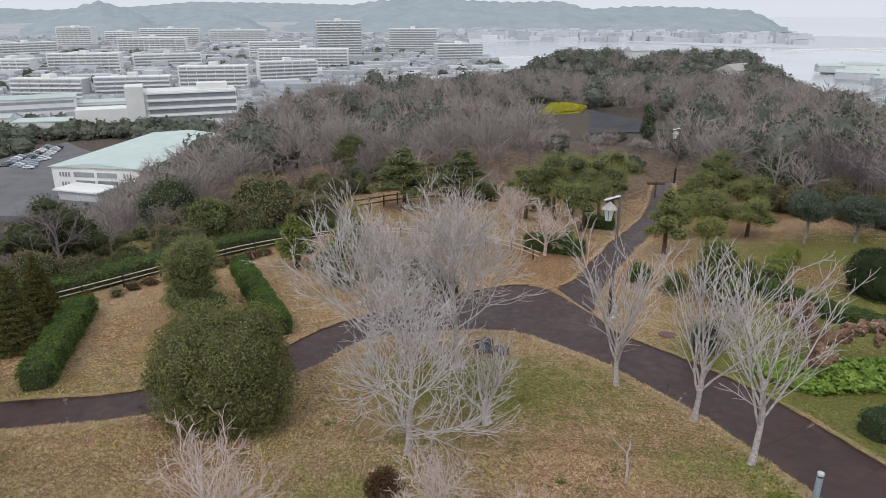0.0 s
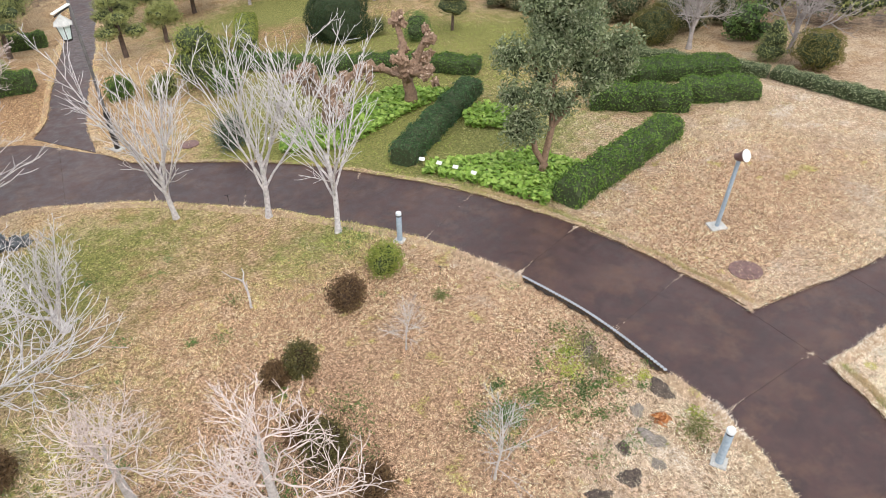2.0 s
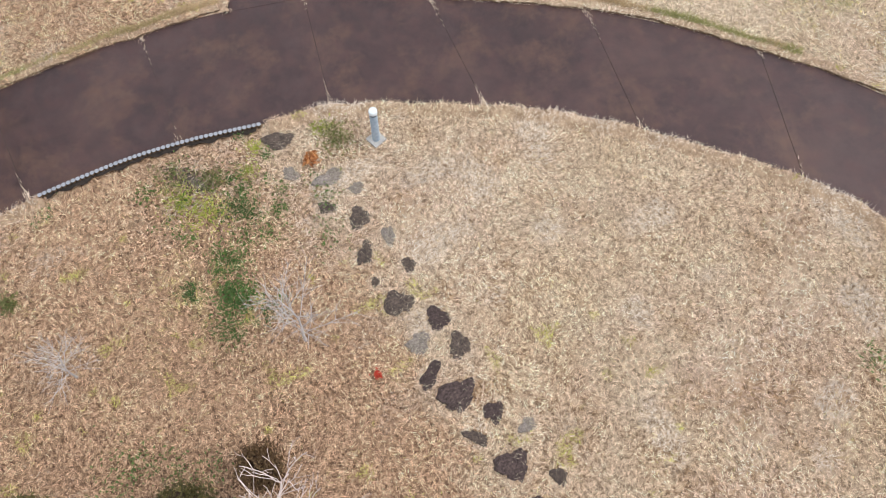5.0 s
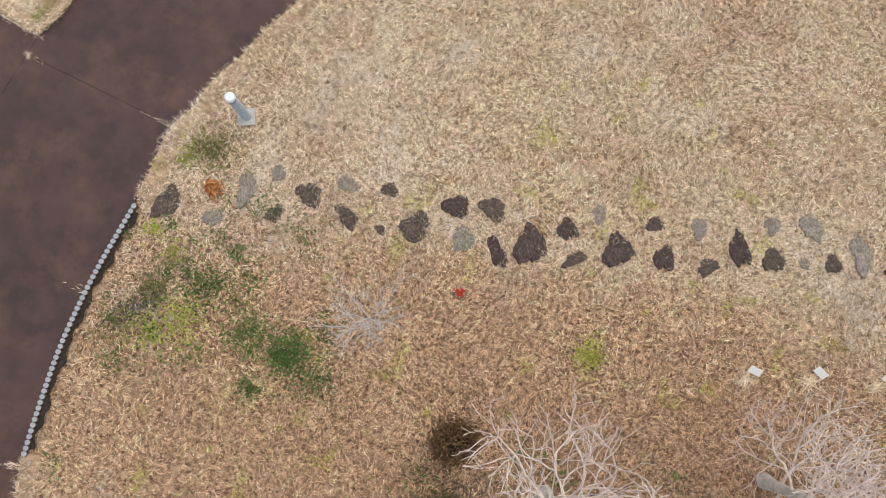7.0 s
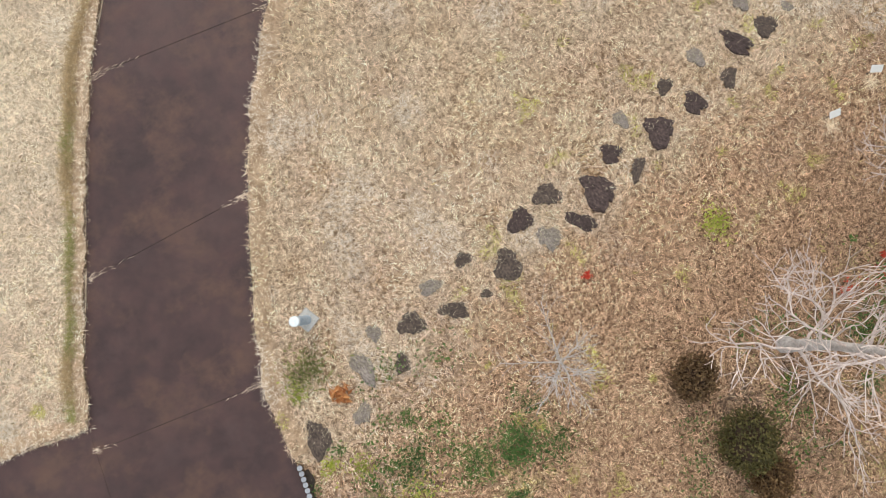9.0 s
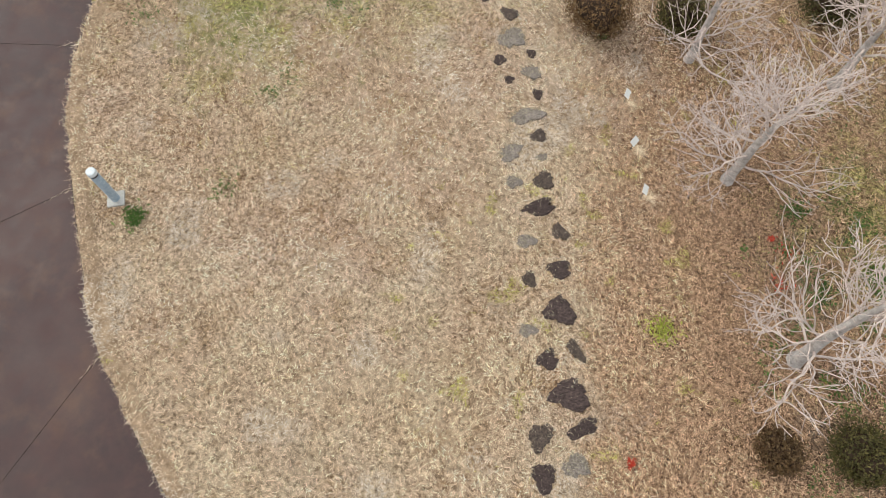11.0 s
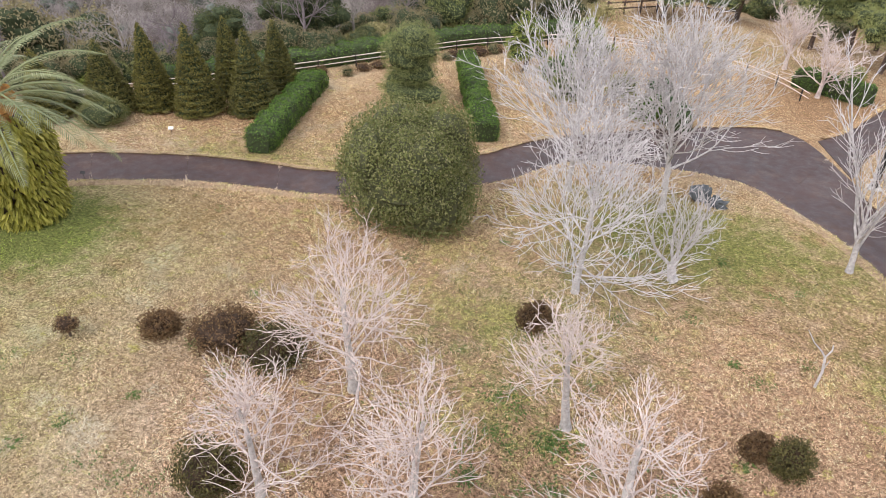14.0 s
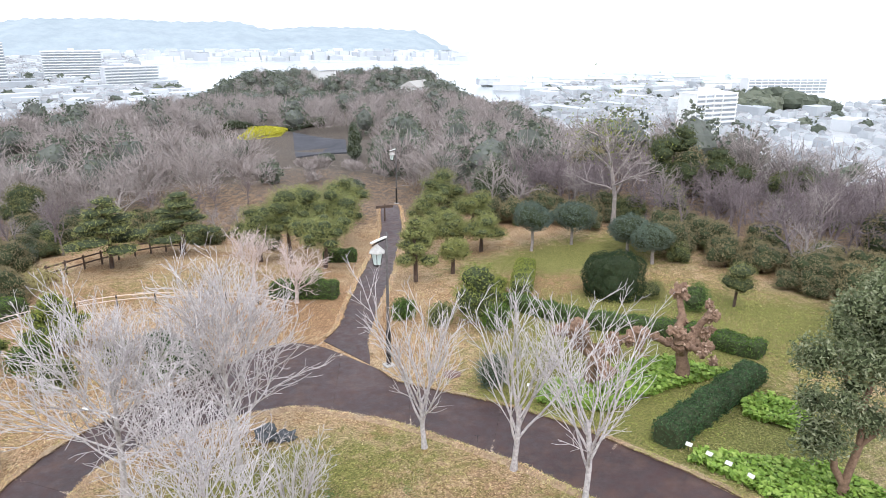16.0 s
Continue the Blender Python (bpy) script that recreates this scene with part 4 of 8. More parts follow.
def hair(name, label, base, lean, length, width, seed, tone=None):
    rng = np.random.default_rng(seed)
    v, f = blades(base, lean, length, width, rng)
    me = built(name, [(v, f)], BLADE)
    lay = me.color_attributes.new("tint", "FLOAT_COLOR", "POINT")
    col = tints(base[:, 0], base[:, 1], rng) if tone is None else np.array(tone) * rng.uniform(0.6, 1.3, (len(base), 1))
    lay.data.foreach_set("color", np.repeat(np.concatenate([col, np.ones((len(base), 1))], 1), 3, 0).ravel())
    return tagged(new(name, me), label, "grass", kind="stuff")


def inside(x, y, poly):
    hit = np.zeros(len(x), bool)
    for (x0, y0), (x1, y1) in zip(poly, np.roll(poly, -1, 0)):
        cross = (y0 > y) != (y1 > y)
        hit ^= cross & (x < (x1 - x0) * (y - y0) / (y1 - y0 + 1e-12) + x0)
    return hit


edges = [verge("verge_inner", ring[:, :2], -1, 1, ((8.35, 5.6, 2.35),)),
         verge("verge_outer", ring[:, 2:], 1, 2, ((10.95, 2.05, 1.15), (2.6, 27.0, 2.6))),
         verge("verge_side_north", side_path[:, :2], 1, 3), verge("verge_side_south", side_path[:, 2:], -1, 4),
         verge("verge_north_west", north_path[4:, :2], 1, 5), verge("verge_north_east", north_path[4:, 2:], -1, 6)]
hair("verge_grass", "pale dead grass leaning over the path edges", np.concatenate([e[0] for e in edges]), np.concatenate([e[1] for e in edges]), 0.075, 0.0095, 11)

# the longer, browner grass on the raised lip of the outer path edge
rng = np.random.default_rng(18)
s = arc_length(ring)
u = rng.uniform(0, s[-1], 240000)
p = np.stack([np.interp(u, s, ring[:, 2]), np.interp(u, s, ring[:, 3])], -1)
k = (p[:, 0] > 4.5) & (p[:, 1] < 12.5) & (np.hypot(p[:, 0] - 10.95, p[:, 1] - 2.05) > 1.2)
u, p = u[k], p[k]
d = np.stack([np.gradient(ring[:, 2]), np.gradient(ring[:, 3])], -1)
d /= np.linalg.norm(d, axis=1)[:, None]
d = np.stack([np.interp(u, s, d[:, 0]), np.interp(u, s, d[:, 1])], -1)
off = rng.normal(0.25 + 0.05 * np.sin(u * 0.9) + 0.03 * np.sin(u * 3.7), 0.055, len(u))[:, None]
p = p + np.stack([-d[:, 1], d[:, 0]], -1) * off
k = rng.uniform(0, 1, len(p)) < 0.25 + 0.75 * grain(p[:, 0], p[:, 1], 0.6, 14)
p = p[k]
lush = grain(p[:, 0], p[:, 1], 0.9, 15) + rng.normal(0, 0.1, len(p)) > 0.6
lean = rng.normal(0, 0.8, (len(p), 3))
lean[:, 2] = np.abs(lean[:, 2]) * 0.5 + 0.1
for k, label, tone in ((lush, "green and brown grass on the path's raised edge", (0.3, 0.285, 0.11)), (~lush, "long brown dead grass on the path's raised edge", (0.46, 0.335, 0.19))):
    hair("lip_grass", label, np.stack([p[k, 0], p[k, 1], gz(p[k, 0], p[k, 1]) + 0.03], -1), lean[k], 0.1, 0.0095, 13, tone)

rng = np.random.default_rng(19)
s = arc_length(ring)
tuft_base, tuft_lean = [], []
s = arc_length(ring)
for u in np.arange(first_joint(8.5, 5.05), s[-1] - 0.6, JOINT_STEP):
    row = np.array([np.interp(u, s, ring[:, k]) for k in range(4)])
    for edge, other in ((row[:2], row[2:]), (row[2:], row[:2])):
        inward = (other - edge) / np.linalg.norm(other - edge)
        n = int(rng.uniform(8, 60))
        t = rng.exponential(rng.uniform(0.08, 0.24), n)
        q = edge + inward * np.minimum(t, 0.8)[:, None] + rng.normal(0, 0.035, (n, 2)) * np.exp(-t * 2)[:, None]
        tuft_base.append(np.stack([q[:, 0], q[:, 1], gz(q[:, 0], q[:, 1]) + 0.024], -1))
        tuft_lean.append(np.concatenate([inward + rng.normal(0, 0.35, (n, 2)), rng.uniform(0.02, 0.25, (n, 1))], 1))
hair("joint_grass", "pale dead grass creeping into the path joints", np.concatenate(tuft_base), np.concatenate(tuft_lean), 0.09, 0.008, 12, (0.7, 0.56, 0.43))

rng = np.random.default_rng(21)


def off_paths(x, y):
    out = inside(x, y, ring[:, 2:]) & ~inside(x, y, ring[:, :2])
    for rows in (side_path, north_path):
        out |= inside(x, y, np.concatenate([rows[:, :2], rows[::-1, 2:]]))
    return ~out


STONES_EAST = [(7.6, 3.15, 0.72, 0.38, 80), (6.77, 3.21, 0.34, 0.3, 20), (6.36, 2.54, 0.68, 0.3, 100), (5.77, 2.84, 0.33, 0.28, 70), (5.91, 2.16, 0.30, 0.23, 70), (5.28, 2.35, 0.44, 0.40, 69), (4.69, 2.0, 0.26, 0.38, 71), (4.56, 2.54, 0.46, 0.31, 150), (3.99, 1.9, 0.25, 0.29, 70), (3.95, 2.59, 0.17, 0.17, 68), (3.38, 2.36, 0.57, 0.5, 71), (2.81, 1.84, 0.45, 0.4, 70), (2.55, 2.35, 0.43, 0.37, 70), (2.2, 1.71, 0.41, 0.42, 70), (1.93, 2.41, 0.28, 0.52, 40), (1.42, 2.05, 0.84, 0.5, 105)]
STONES_MID = [(0.91, 1.67, 0.42, 0.32, 117), (0.63, 2.12, 0.22, 0.45, 130), (0.47, 1.28, 0.34, 0.22, 118), (-0.02, 1.74, 0.63, 0.52, 118), (-0.78, 1.68, 0.5, 0.32, 95), (-0.48, 1.19, 0.27, 0.27, 117), (-1.2, 1.04, 0.38, 0.25, 120), (-1.52, 1.63, 0.25, 0.44, 130), (-1.93, 1.16, 0.72, 0.31, 112), (-2.52, 1.2, 0.45, 0.33, 119), (-2.36, 0.65, 0.32, 0.25, 120), (-3.01, 1.12, 0.22, 0.17, 120), (-2.99, 0.51, 0.5, 0.32, 130), (-3.48, 0.99, 0.37, 0.24, 119), (-3.88, 0.68, 0.75, 0.34, 119)]
STONES_WEST = [(-4.45, 0.87, 0.24, 0.21, 68), (-4.67, 0.25, 0.23, 0.18, 67), (-4.95, 0.68, 0.36, 0.35, 67), (-5.11, 0.0, 0.26, 0.24, 68), (-5.42, 0.62, 0.24, 0.18, 68), (-5.73, 0.17, 0.54, 0.55, 67), (-6.35, 0.02, 0.46, 0.26, 68), (-6.67, -0.57, 0.33, 0.24, 67), (-6.88, -0.14, 0.24, 0.27, 69), (-7.17, -0.88, 0.22, 0.26, 66), (-7.34, -0.37, 0.45, 0.29, 50), (-7.7, -0.93, 0.39, 0.25, 69), (-7.95, -0.45, 0.32, 0.26, 69), (-8.34, -0.83, 0.49, 0.28, 50), (-8.73, -1.24, 0.4, 0.46, 69)]
STONES_FAR = [(-9.51, -1.52, 0.28, 0.3, 69), (-9.58, -1.04, 0.24, 0.28, 69), (-10.18, -1.5, 0.46, 0.29, 69), (-10.8, -2.0, 0.34, 0.32, 70), (-10.81, -1.48, 0.47, 0.3, 70), (-11.35, -1.56, 0.4, 0.36, 70), (-11.66, -2.0, 0.44, 0.5, 71), (-12.35, -2.33, 0.32, 0.3, 69), (-12.82, -2.68, 0.36, 0.33, 69), (-13.11, -2.12, 0.36, 0.27, 72), (-14.05, -2.51, 0.34, 0.27, 70), (-14.59, -3.1, 0.37, 0.31, 72), (-15.24, -3.69, 0.34, 0.25, 72), (-15.16, -4.25, 0.32, 0.25, 72)]
STONES = STONES_EAST + STONES_MID + STONES_WEST + STONES_FAR


def scattered(n, x0, x1, y0, y1):
    x, y = rng.uniform(x0, x1, n), rng.uniform(y0, y1, n)
    k = off_paths(x, y) & (np.hypot(x - 14.85, y + 5.3) > 2.3)
    k &= ~((y > 3.4) & (y < 7.8) & (x > np.interp(y, [3.4, 5.0, 6.6, 7.8], [8.15, 8.48, 8.62, 8.6]) - 0.2) & (x < 9))
    x, y = x[k], y[k]
    k = np.ones(len(x), bool)
    for sx, sy, w, d, a in STONES:
        ca, sa = math.cos(radians(a)), math.sin(radians(a))
        u, q = (x - sx) * ca + (y - sy) * sa, (y - sy) * ca - (x - sx) * sa
        k &= (u / w) ** 2 + (q / d) ** 2 > 0.24
    x, y = x[k], y[k]
    bald = np.clip((cover(x, y)[2] - 0.4) * 3, 0, 0.85) * (x > 7) * (x < 8.2)
    k = rng.uniform(0, 1, len(x)) > bald
    return x[k], y[k]


for name, n, zone, length, width in (("lawn_grass", 700000, (-14, 11.5, -9, 13.5), 0.085, 0.009), ("lawn_grass_outer", 420000, (-24, 26, -10, 34), 0.095, 0.0095), ("lawn_grass_east", 210000, (10.5, 25, -1.5, 9.5), 0.09, 0.011), ("lawn_grass_west", 160000, (-24, -6, 12, 32), 0.095, 0.013), ("lawn_grass_pale", 170000, (7, 27, -15, 1.5), 0.08, 0.013)):
    x, y = scattered(n, *zone)
    base = np.stack([x, y, gz(x, y) + 0.004], -1)
    lean = rng.normal(0, 0.8, (len(x), 3))
    lean[:, 2] = np.abs(lean[:, 2]) * 0.45 + 0.12
    swirl = 12.0 * grain(x, y, 0.45, 10) + 5.0 * grain(x, y, 0.17, 11)
    lean[:, :2] += 0.9 * np.stack([np.cos(swirl), np.sin(swirl)], -1)
    hair(name, "dry tangled winter grass blades", base, lean, length, width, 31)

x, y = scattered(120000, -22, 22, -9, 34)
l, g, s = cover(x, y)
k = rng.uniform(0, 1, len(x)) < np.clip(l * 1.0 - 0.15, 0.03, 0.55) * np.where((x < -8) & (y > 13), 0.25, 1.0)
x, y = x[k], y[k]
v, f = cards(np.stack([x, y, gz(x, y) + 0.02], -1), np.tile((0, 0, 1.0), (len(x), 1)), 0.065, 0.036, rng, 0.5)
tagged(part("fallen_leaves", [(v, f)], None, "", LEAF_DEAD), "scattered dry brown fallen leaves", "leaf litter", kind="stuff")


centres = np.concatenate([rng.normal((0.3, 7.6), (2.6, 1.4), (34, 2)), rng.normal((-8, -3.5), (3, 2.2), (30, 2)), rng.normal((6.6, 4.0), (0.8, 0.9), (26, 2)), rng.normal((-9, 4.5), (3, 2.5), (22, 2)), rng.normal((-2, 14), (3, 2), (18, 2)), rng.normal((6.4, 13.0), (1.2, 1.2), (10, 2))])
p = np.concatenate([c + rng.normal(0, rng.uniform(0.06, 0.24), (int(rng.uniform(20, 90)), 2)) for c in centres])
p = p[off_paths(p[:, 0], p[:, 1])]
v, f = cards(np.stack([p[:, 0], p[:, 1], gz(p[:, 0], p[:, 1]) + rng.uniform(0.02, 0.07, len(p))], -1), np.tile((0, 0, 1.0), (len(p), 1)), 0.06, 0.03, rng, 0.6)
tagged(part("lawn_weeds", [(v, f)], None, "", LEAF_WEED), "small green weeds dotted through the turf", "weed", kind="stuff")


# ---- stepping stones ----
def stone_mesh(seed, tall=0.014):
    rng = np.random.default_rng(seed)
    n = 32
    a = np.linspace(0, 2 * np.pi, n, endpoint=False)
    r = 0.47 * (1 + 0.14 * np.sin(2 * a + rng.uniform(0, 6)) + 0.14 * np.sin(3 * a + rng.uniform(0, 6)) + 0.09 * np.sin(5 * a + rng.uniform(0, 6)) + rng.normal(0, 0.075, n))
    rings = [np.stack([r * k * np.cos(a), r * k * np.sin(a), np.full(n, z) + rng.normal(0, 0.003, n)], -1) for k, z in ((1.04, -0.05), (1.0, tall * 0.6), (0.9, tall), (0.45, tall + 0.004))]
    v = np.concatenate(rings + [np.array([[0, 0, tall + 0.004]])])
    i, j = np.meshgrid(np.arange(3), np.arange(n), indexing="ij")
    k = (j + 1) % n
    f = np.stack([i * n + j, i * n + k, (i + 1) * n + k, (i + 1) * n + j], -1).reshape(-1, 4)
    top = np.stack([3 * n + np.arange(n), 3 * n + (np.arange(n) + 1) % n, np.full(n, 4 * n)], -1)
    return [(v, f), (v, top)]


kinds = [built("stepping_stone", stone_mesh(50 + k), (STONE_DARK, STONE_GREY, STONE_BROWN)[k % 3]) for k in range(12)]
pale = {1, 2, 4, 6, 12, 18, 22, 26, 27, 28, 30, 33, 36, 41}
rim_base, strays = [], []
for k, (x, y, w, d, a) in enumerate(STONES):
    look_of = 1 if k in pale or (k > 36 and k % 5 < 2) else 2 if k < 11 or k % 4 == 1 or k % 5 == 3 else 0
    ob = new("stepping_stone", kinds[(k * 3 + look_of) % 12])
    ob.matrix_basis = pose(x, y, g0(x, y) + 0.006, math.degrees(-SLOPE), 0, a) @ Matrix.Diagonal((w * 1.04, d * 1.04, 1, 1))
    tagged(ob, "worn grey stepping stone sunk into turf" if k in pale else "dark brown stepping stone sunk into turf", "stone", "stepping stones across the lawn")
    t = rng.uniform(0, 2 * np.pi, 230)
    ca, sa = math.cos(radians(a)), math.sin(radians(a))
    px, py = (w * 0.5 + 0.04) * np.cos(t), (d * 0.5 + 0.04) * np.sin(t)
    rim_base.append(np.stack([x + px * ca - py * sa, y + px * sa + py * ca], -1))
    n = int((150 if k in pale else 70 if k < 11 else 26) * w * d / 0.16)
    t, q = rng.uniform(0, 2 * np.pi, n), 0.5 * rng.uniform(0, 1, n) ** (0.42 if k in pale else 0.3)
    px, py = w * q * np.cos(t), d * q * np.sin(t)
    strays.append(np.stack([x + px * ca - py * sa, y + px * sa + py * ca], -1))
p = np.concatenate(rim_base)
p += rng.normal(0, 0.03, p.shape)
lean = rng.normal(0, 0.8, (len(p), 3))
lean[:, 2] = 0.5
hair("stone_rim_grass", "short straw grass round the stepping stones", np.stack([p[:, 0], p[:, 1], gz(p[:, 0], p[:, 1])], -1), lean, 0.055, 0.008, 41, (0.72, 0.585, 0.45))
p = np.concatenate(strays)
lean = rng.normal(0, 0.8, (len(p), 3))
lean[:, 2] = 0.15
hair("stone_moss", "grey-brown dead grass and moss lying over the stones", np.stack([p[:, 0], p[:, 1], gz(p[:, 0], p[:, 1]) + 0.028], -1), lean, 0.06, 0.01, 42, (0.36, 0.31, 0.23))


# ---- lawn trees ----
bare_tree("bare_tree", "leafless young tree with upright pale grey branches", "row along the path", 3, VASE, ROW_BARK, at(3.57, 18.1, 0, 20, 1.34))
bare_tree("bare_tree", "leafless young tree with upright pale grey branches", "row along the path", 8, VASE, ROW_BARK, at(5.65, 15.9, 0, 80, 1.4))
bare_tree("bare_tree", "leafless pale tree forking into a broad vase", "row along the path", 14, VASE, ROW_BARK, at(6.6, 13.5, 0, 140, 1.36))
for x, y, seed, turn, form, text in ((-3.05, 13.05, 21, 0, (6.0, 2.75, 0.5, 18, 0.095, 86, 26), "leafless tree with low sweeping and upright whitish limbs"),
                                     (-2.05, 18.95, 22, 70, (6.9, 3.4, 1.5, 20, 0.105, 56, 20), "tall leafless tree with dense upright whitish twigs"),
                                     (-5.2, 18.8, 23, 190, (6.4, 3.4, 0.9, 21, 0.11, 68, 26), "broad leafless tree with dense whitish twigs")):
    bare_tree("bare_tree", text, "lawn trees", seed, SWEPT, PALE_BARK, at(x, y, 0, turn), form=form, stem=STEM_BARK)
bare_tree("bare_tree", "small leafless tree forked low near a boulder", "lawn trees", 34, FORKED, PALE_BARK, at(-0.85, 15.0, 0, 40, 1.0, sz=1.3), first_dir=(-0.15, 0, 1))
for x, y, seed, turn, form, lean in ((-6.05, 3.9, 43, 0, (3.9, 1.45, 0.2, 14, 0.09, 84, 32), 0.03), (-3.3, 4.75, 41, 70, (4.4, 1.6, 0.22, 14, 0.105, 90, 34), 0.05), (-6.1, 7.0, 45, 140, (4.7, 1.9, 0.75, 17, 0.11, 80, 34), 0.0),
                                     (-1.66, 8.25, 44, 210, (3.8, 1.4, 1.4, 12, 0.105, 74, 36), 0.04), (0.08, 6.0, 42, 280, (4.6, 1.65, 0.3, 13, 0.12, 90, 34), -0.02)):
    bare_tree("bare_tree", "leafless tree with crooked pinkish beige branches", "lawn trees", seed, CROOKED, PINK_BARK, at(x, y, 0, turn), form=form, stem=STEM_BARK, first_dir=(lean, 0.02, 1))
for k, (x, y, s) in enumerate(((3.5, 4.15, 1.35), (4.67, 8.1, 1.05))):
    bare_tree("sapling", "thin leafless sapling on the lawn", "saplings on the lawn", 61 + k, SAPLING, STEM_BARK, at(x, y, 0, 50 * k, s), (6, 4, 3))

cut = thing("sapling", "pale pruned sapling with two bare prongs", "tree", "saplings on the lawn", at(2.92, 12.25, 0, 30))
part("trunk", [tube([(0, 0, -0.05), (0.02, 0, 0.5), (-0.05, 0.02, 0.95)], [0.034, 0.03, 0.026], 7)], cut, "", PALE_BARK)
for pts, r in (([(-0.05, 0.02, 0.93), (-0.16, 0.04, 1.1), (-0.4, 0.06, 1.35), (-0.62, 0.1, 1.7)], [0.024, 0.02, 0.012, 0.006]), ([(-0.05, 0.02, 0.93), (0.03, 0.0, 1.15), (0.02, 0.02, 1.3)], [0.022, 0.018, 0.012]), ([(0.02, 0, 0.55), (0.12, 0.05, 0.8)], [0.014, 0.008])):
    part("limb", [tube(pts, r, 6)], cut, "", PALE_BARK)

# ---- lawn bushes ----
for k, (x, y, r, h, leaf, text) in enumerate((
        (6.35, 10.95, 0.52, 0.8, LEAF_YELLOW, "rounded yellow-green bush beside a steel bollard"), (4.78, 10.5, 0.5, 0.72, LEAF_BROWN, "rounded bronze-green bush on the lawn"),
        (2.55, 9.3, 0.38, 0.8, LEAF_DUSK, "rounded dark olive bush on the lawn"), (1.95, 9.45, 0.3, 0.45, LEAF_BROWN, "low brown bush beside a taller one"),
        (1.58, 6.88, 0.5, 0.85, LEAF_DUSK, "dense dark green bush under bare branches"), (1.76, 5.58, 0.34, 0.5, LEAF_BROWN, "low reddish-brown bush on leaf litter"),
        (-6.45, 1.8, 0.7, 1.15, LEAF_BROWN, "rounded reddish-brown winter bush"), (-6.9, 3.6, 0.6, 1.1, LEAF_DUSK, "dark bush under a bare tree"),
        (-9.5, 6.8, 0.85, 1.0, LEAF_BROWN, "broad dark brown bush"), (-8.1, 6.9, 0.75, 1.05, LEAF_DUSK, "dark olive bush behind bare branches"),
        (-3.45, 11.1, 0.42, 0.7, LEAF_BROWN, "small brown bush under a bare tree"),
        (-11.2, 6.4, 0.45, 0.5, LEAF_BROWN, "low straggly brown bush"), (1.5, 7.72, 0.34, 0.5, LEAF_BROWN, "low reddish-brown bush beside a darker one"), (-21.9, 7.2, 0.5, 0.6, LEAF_BROWN, "dark bush beside the path"))):
    bush(text, "bushes on the lawn", at(x, y), r, h, leaf, 100 + k)

for k, (x, y) in enumerate(((-12.9, 5.2), (-17.0, 3.95))):
    leafy("dwarf_shrub", "tiny dark purple-brown shrub on a thin stem", "bush", "dwarf shrubs", at(x, y, 0, 60 * k), [(0, 0, 0.42, 0.26, 0.24, 0.15), (0.12, 0.05, 0.36, 0.17, 0.16, 0.12)], LEAF_BROWN, 0.06, 700, 140 + k, trunk=([(0, 0, -0.05), (0.03, 0, 0.2), (0, 0, 0.4)], [0.03, 0.025, 0.02]))

OLIVE_CORE = surface("olive_inner_shade_twigs", (0.055, 0.058, 0.027), (0.12, 0.12, 0.06), 6, 40, 0.95)
leafy("evergreen_shrub", "huge clipped dome of glossy olive-green leaves", "shrub", "", at(-9.0, 14.6), [(0, 0, 1.7, 1.95, 1.95, 1.8), (0.75, 0.7, 2.35, 1.15, 1.15, 1.05), (-0.75, 0.7, 2.3, 1.15, 1.1, 1.05), (0.7, -0.8, 2.35, 1.1, 1.15, 1.0), (-0.75, -0.7, 2.3, 1.15, 1.15, 1.05), (-0.7, 0.3, 1.1, 1.45, 1.5, 1.15), (0.75, -0.3, 1.1, 1.35, 1.4, 1.15)], LEAF_OLIVE, 0.085, 44000, 130, core=OLIVE_CORE, aspect=0.55, lift=0.18, spread=0.85)



# ---- fixtures on the lawns ----
CAP = surface("pale_frosted_cap", (0.5, 0.54, 0.56), (0.7, 0.73, 0.75), 20, 80, 0.4, 0.1)


def bollard(place):
    ob = thing("bollard", "round blue-grey steel bollard with a pale cap on a concrete foot", "bollard", "bollards along the path", place)
    part("foot", bevelled(0.3, 0.3, 0.05, 0.01), ob, "square concrete foot", CONCRETE)
    part("post", turned([(0.078, 0.04), (0.078, 0.86), (0.074, 0.87)], 20), ob, "", STEEL).data.shade_smooth()
    part("collar", turned([(0.07, 0.87), (0.07, 0.91), (0.082, 0.915), (0.082, 0.93)], 20), ob, "", BLACK)
    part("cap", turned([(0.084, 0.925), (0.084, 0.985), (0.08, 1.0), (0.06, 1.008), (0.015, 1.01)], 20), ob, "pale flat cap", CAP).data.shade_smooth()
    return ob


for x, y in ((7.55, 11.75), (6.73, 1.39), (-0.48, -6.26)):
    bollard(at(x, y, 0, 20))


def plant_label(x, y, turn, size=(0.2, 0.13), dark=False, tall=0.3):
    ob = thing("plant_label", "small dark plant label on a thin stake" if dark else "small white plant label on a thin stake", "label", "plant labels", at(x, y, 0, turn))
    part("stake", [tube([(0, 0, -0.03), (0, 0, tall)], [0.008, 0.008], 6)], ob, "", BLACK)
    bm = bevelled(size[0], size[1], 0.012, 0.004)
    bmesh.ops.rotate(bm, cent=(0, 0, 0), matrix=Matrix.Rotation(radians(35), 3, "X"), verts=bm.verts)
    bmesh.ops.translate(bm, vec=(0, 0, tall), verts=bm.verts)
    plate = part("plate", bm, ob, "", BLACK if dark else WHITE)
    return ob


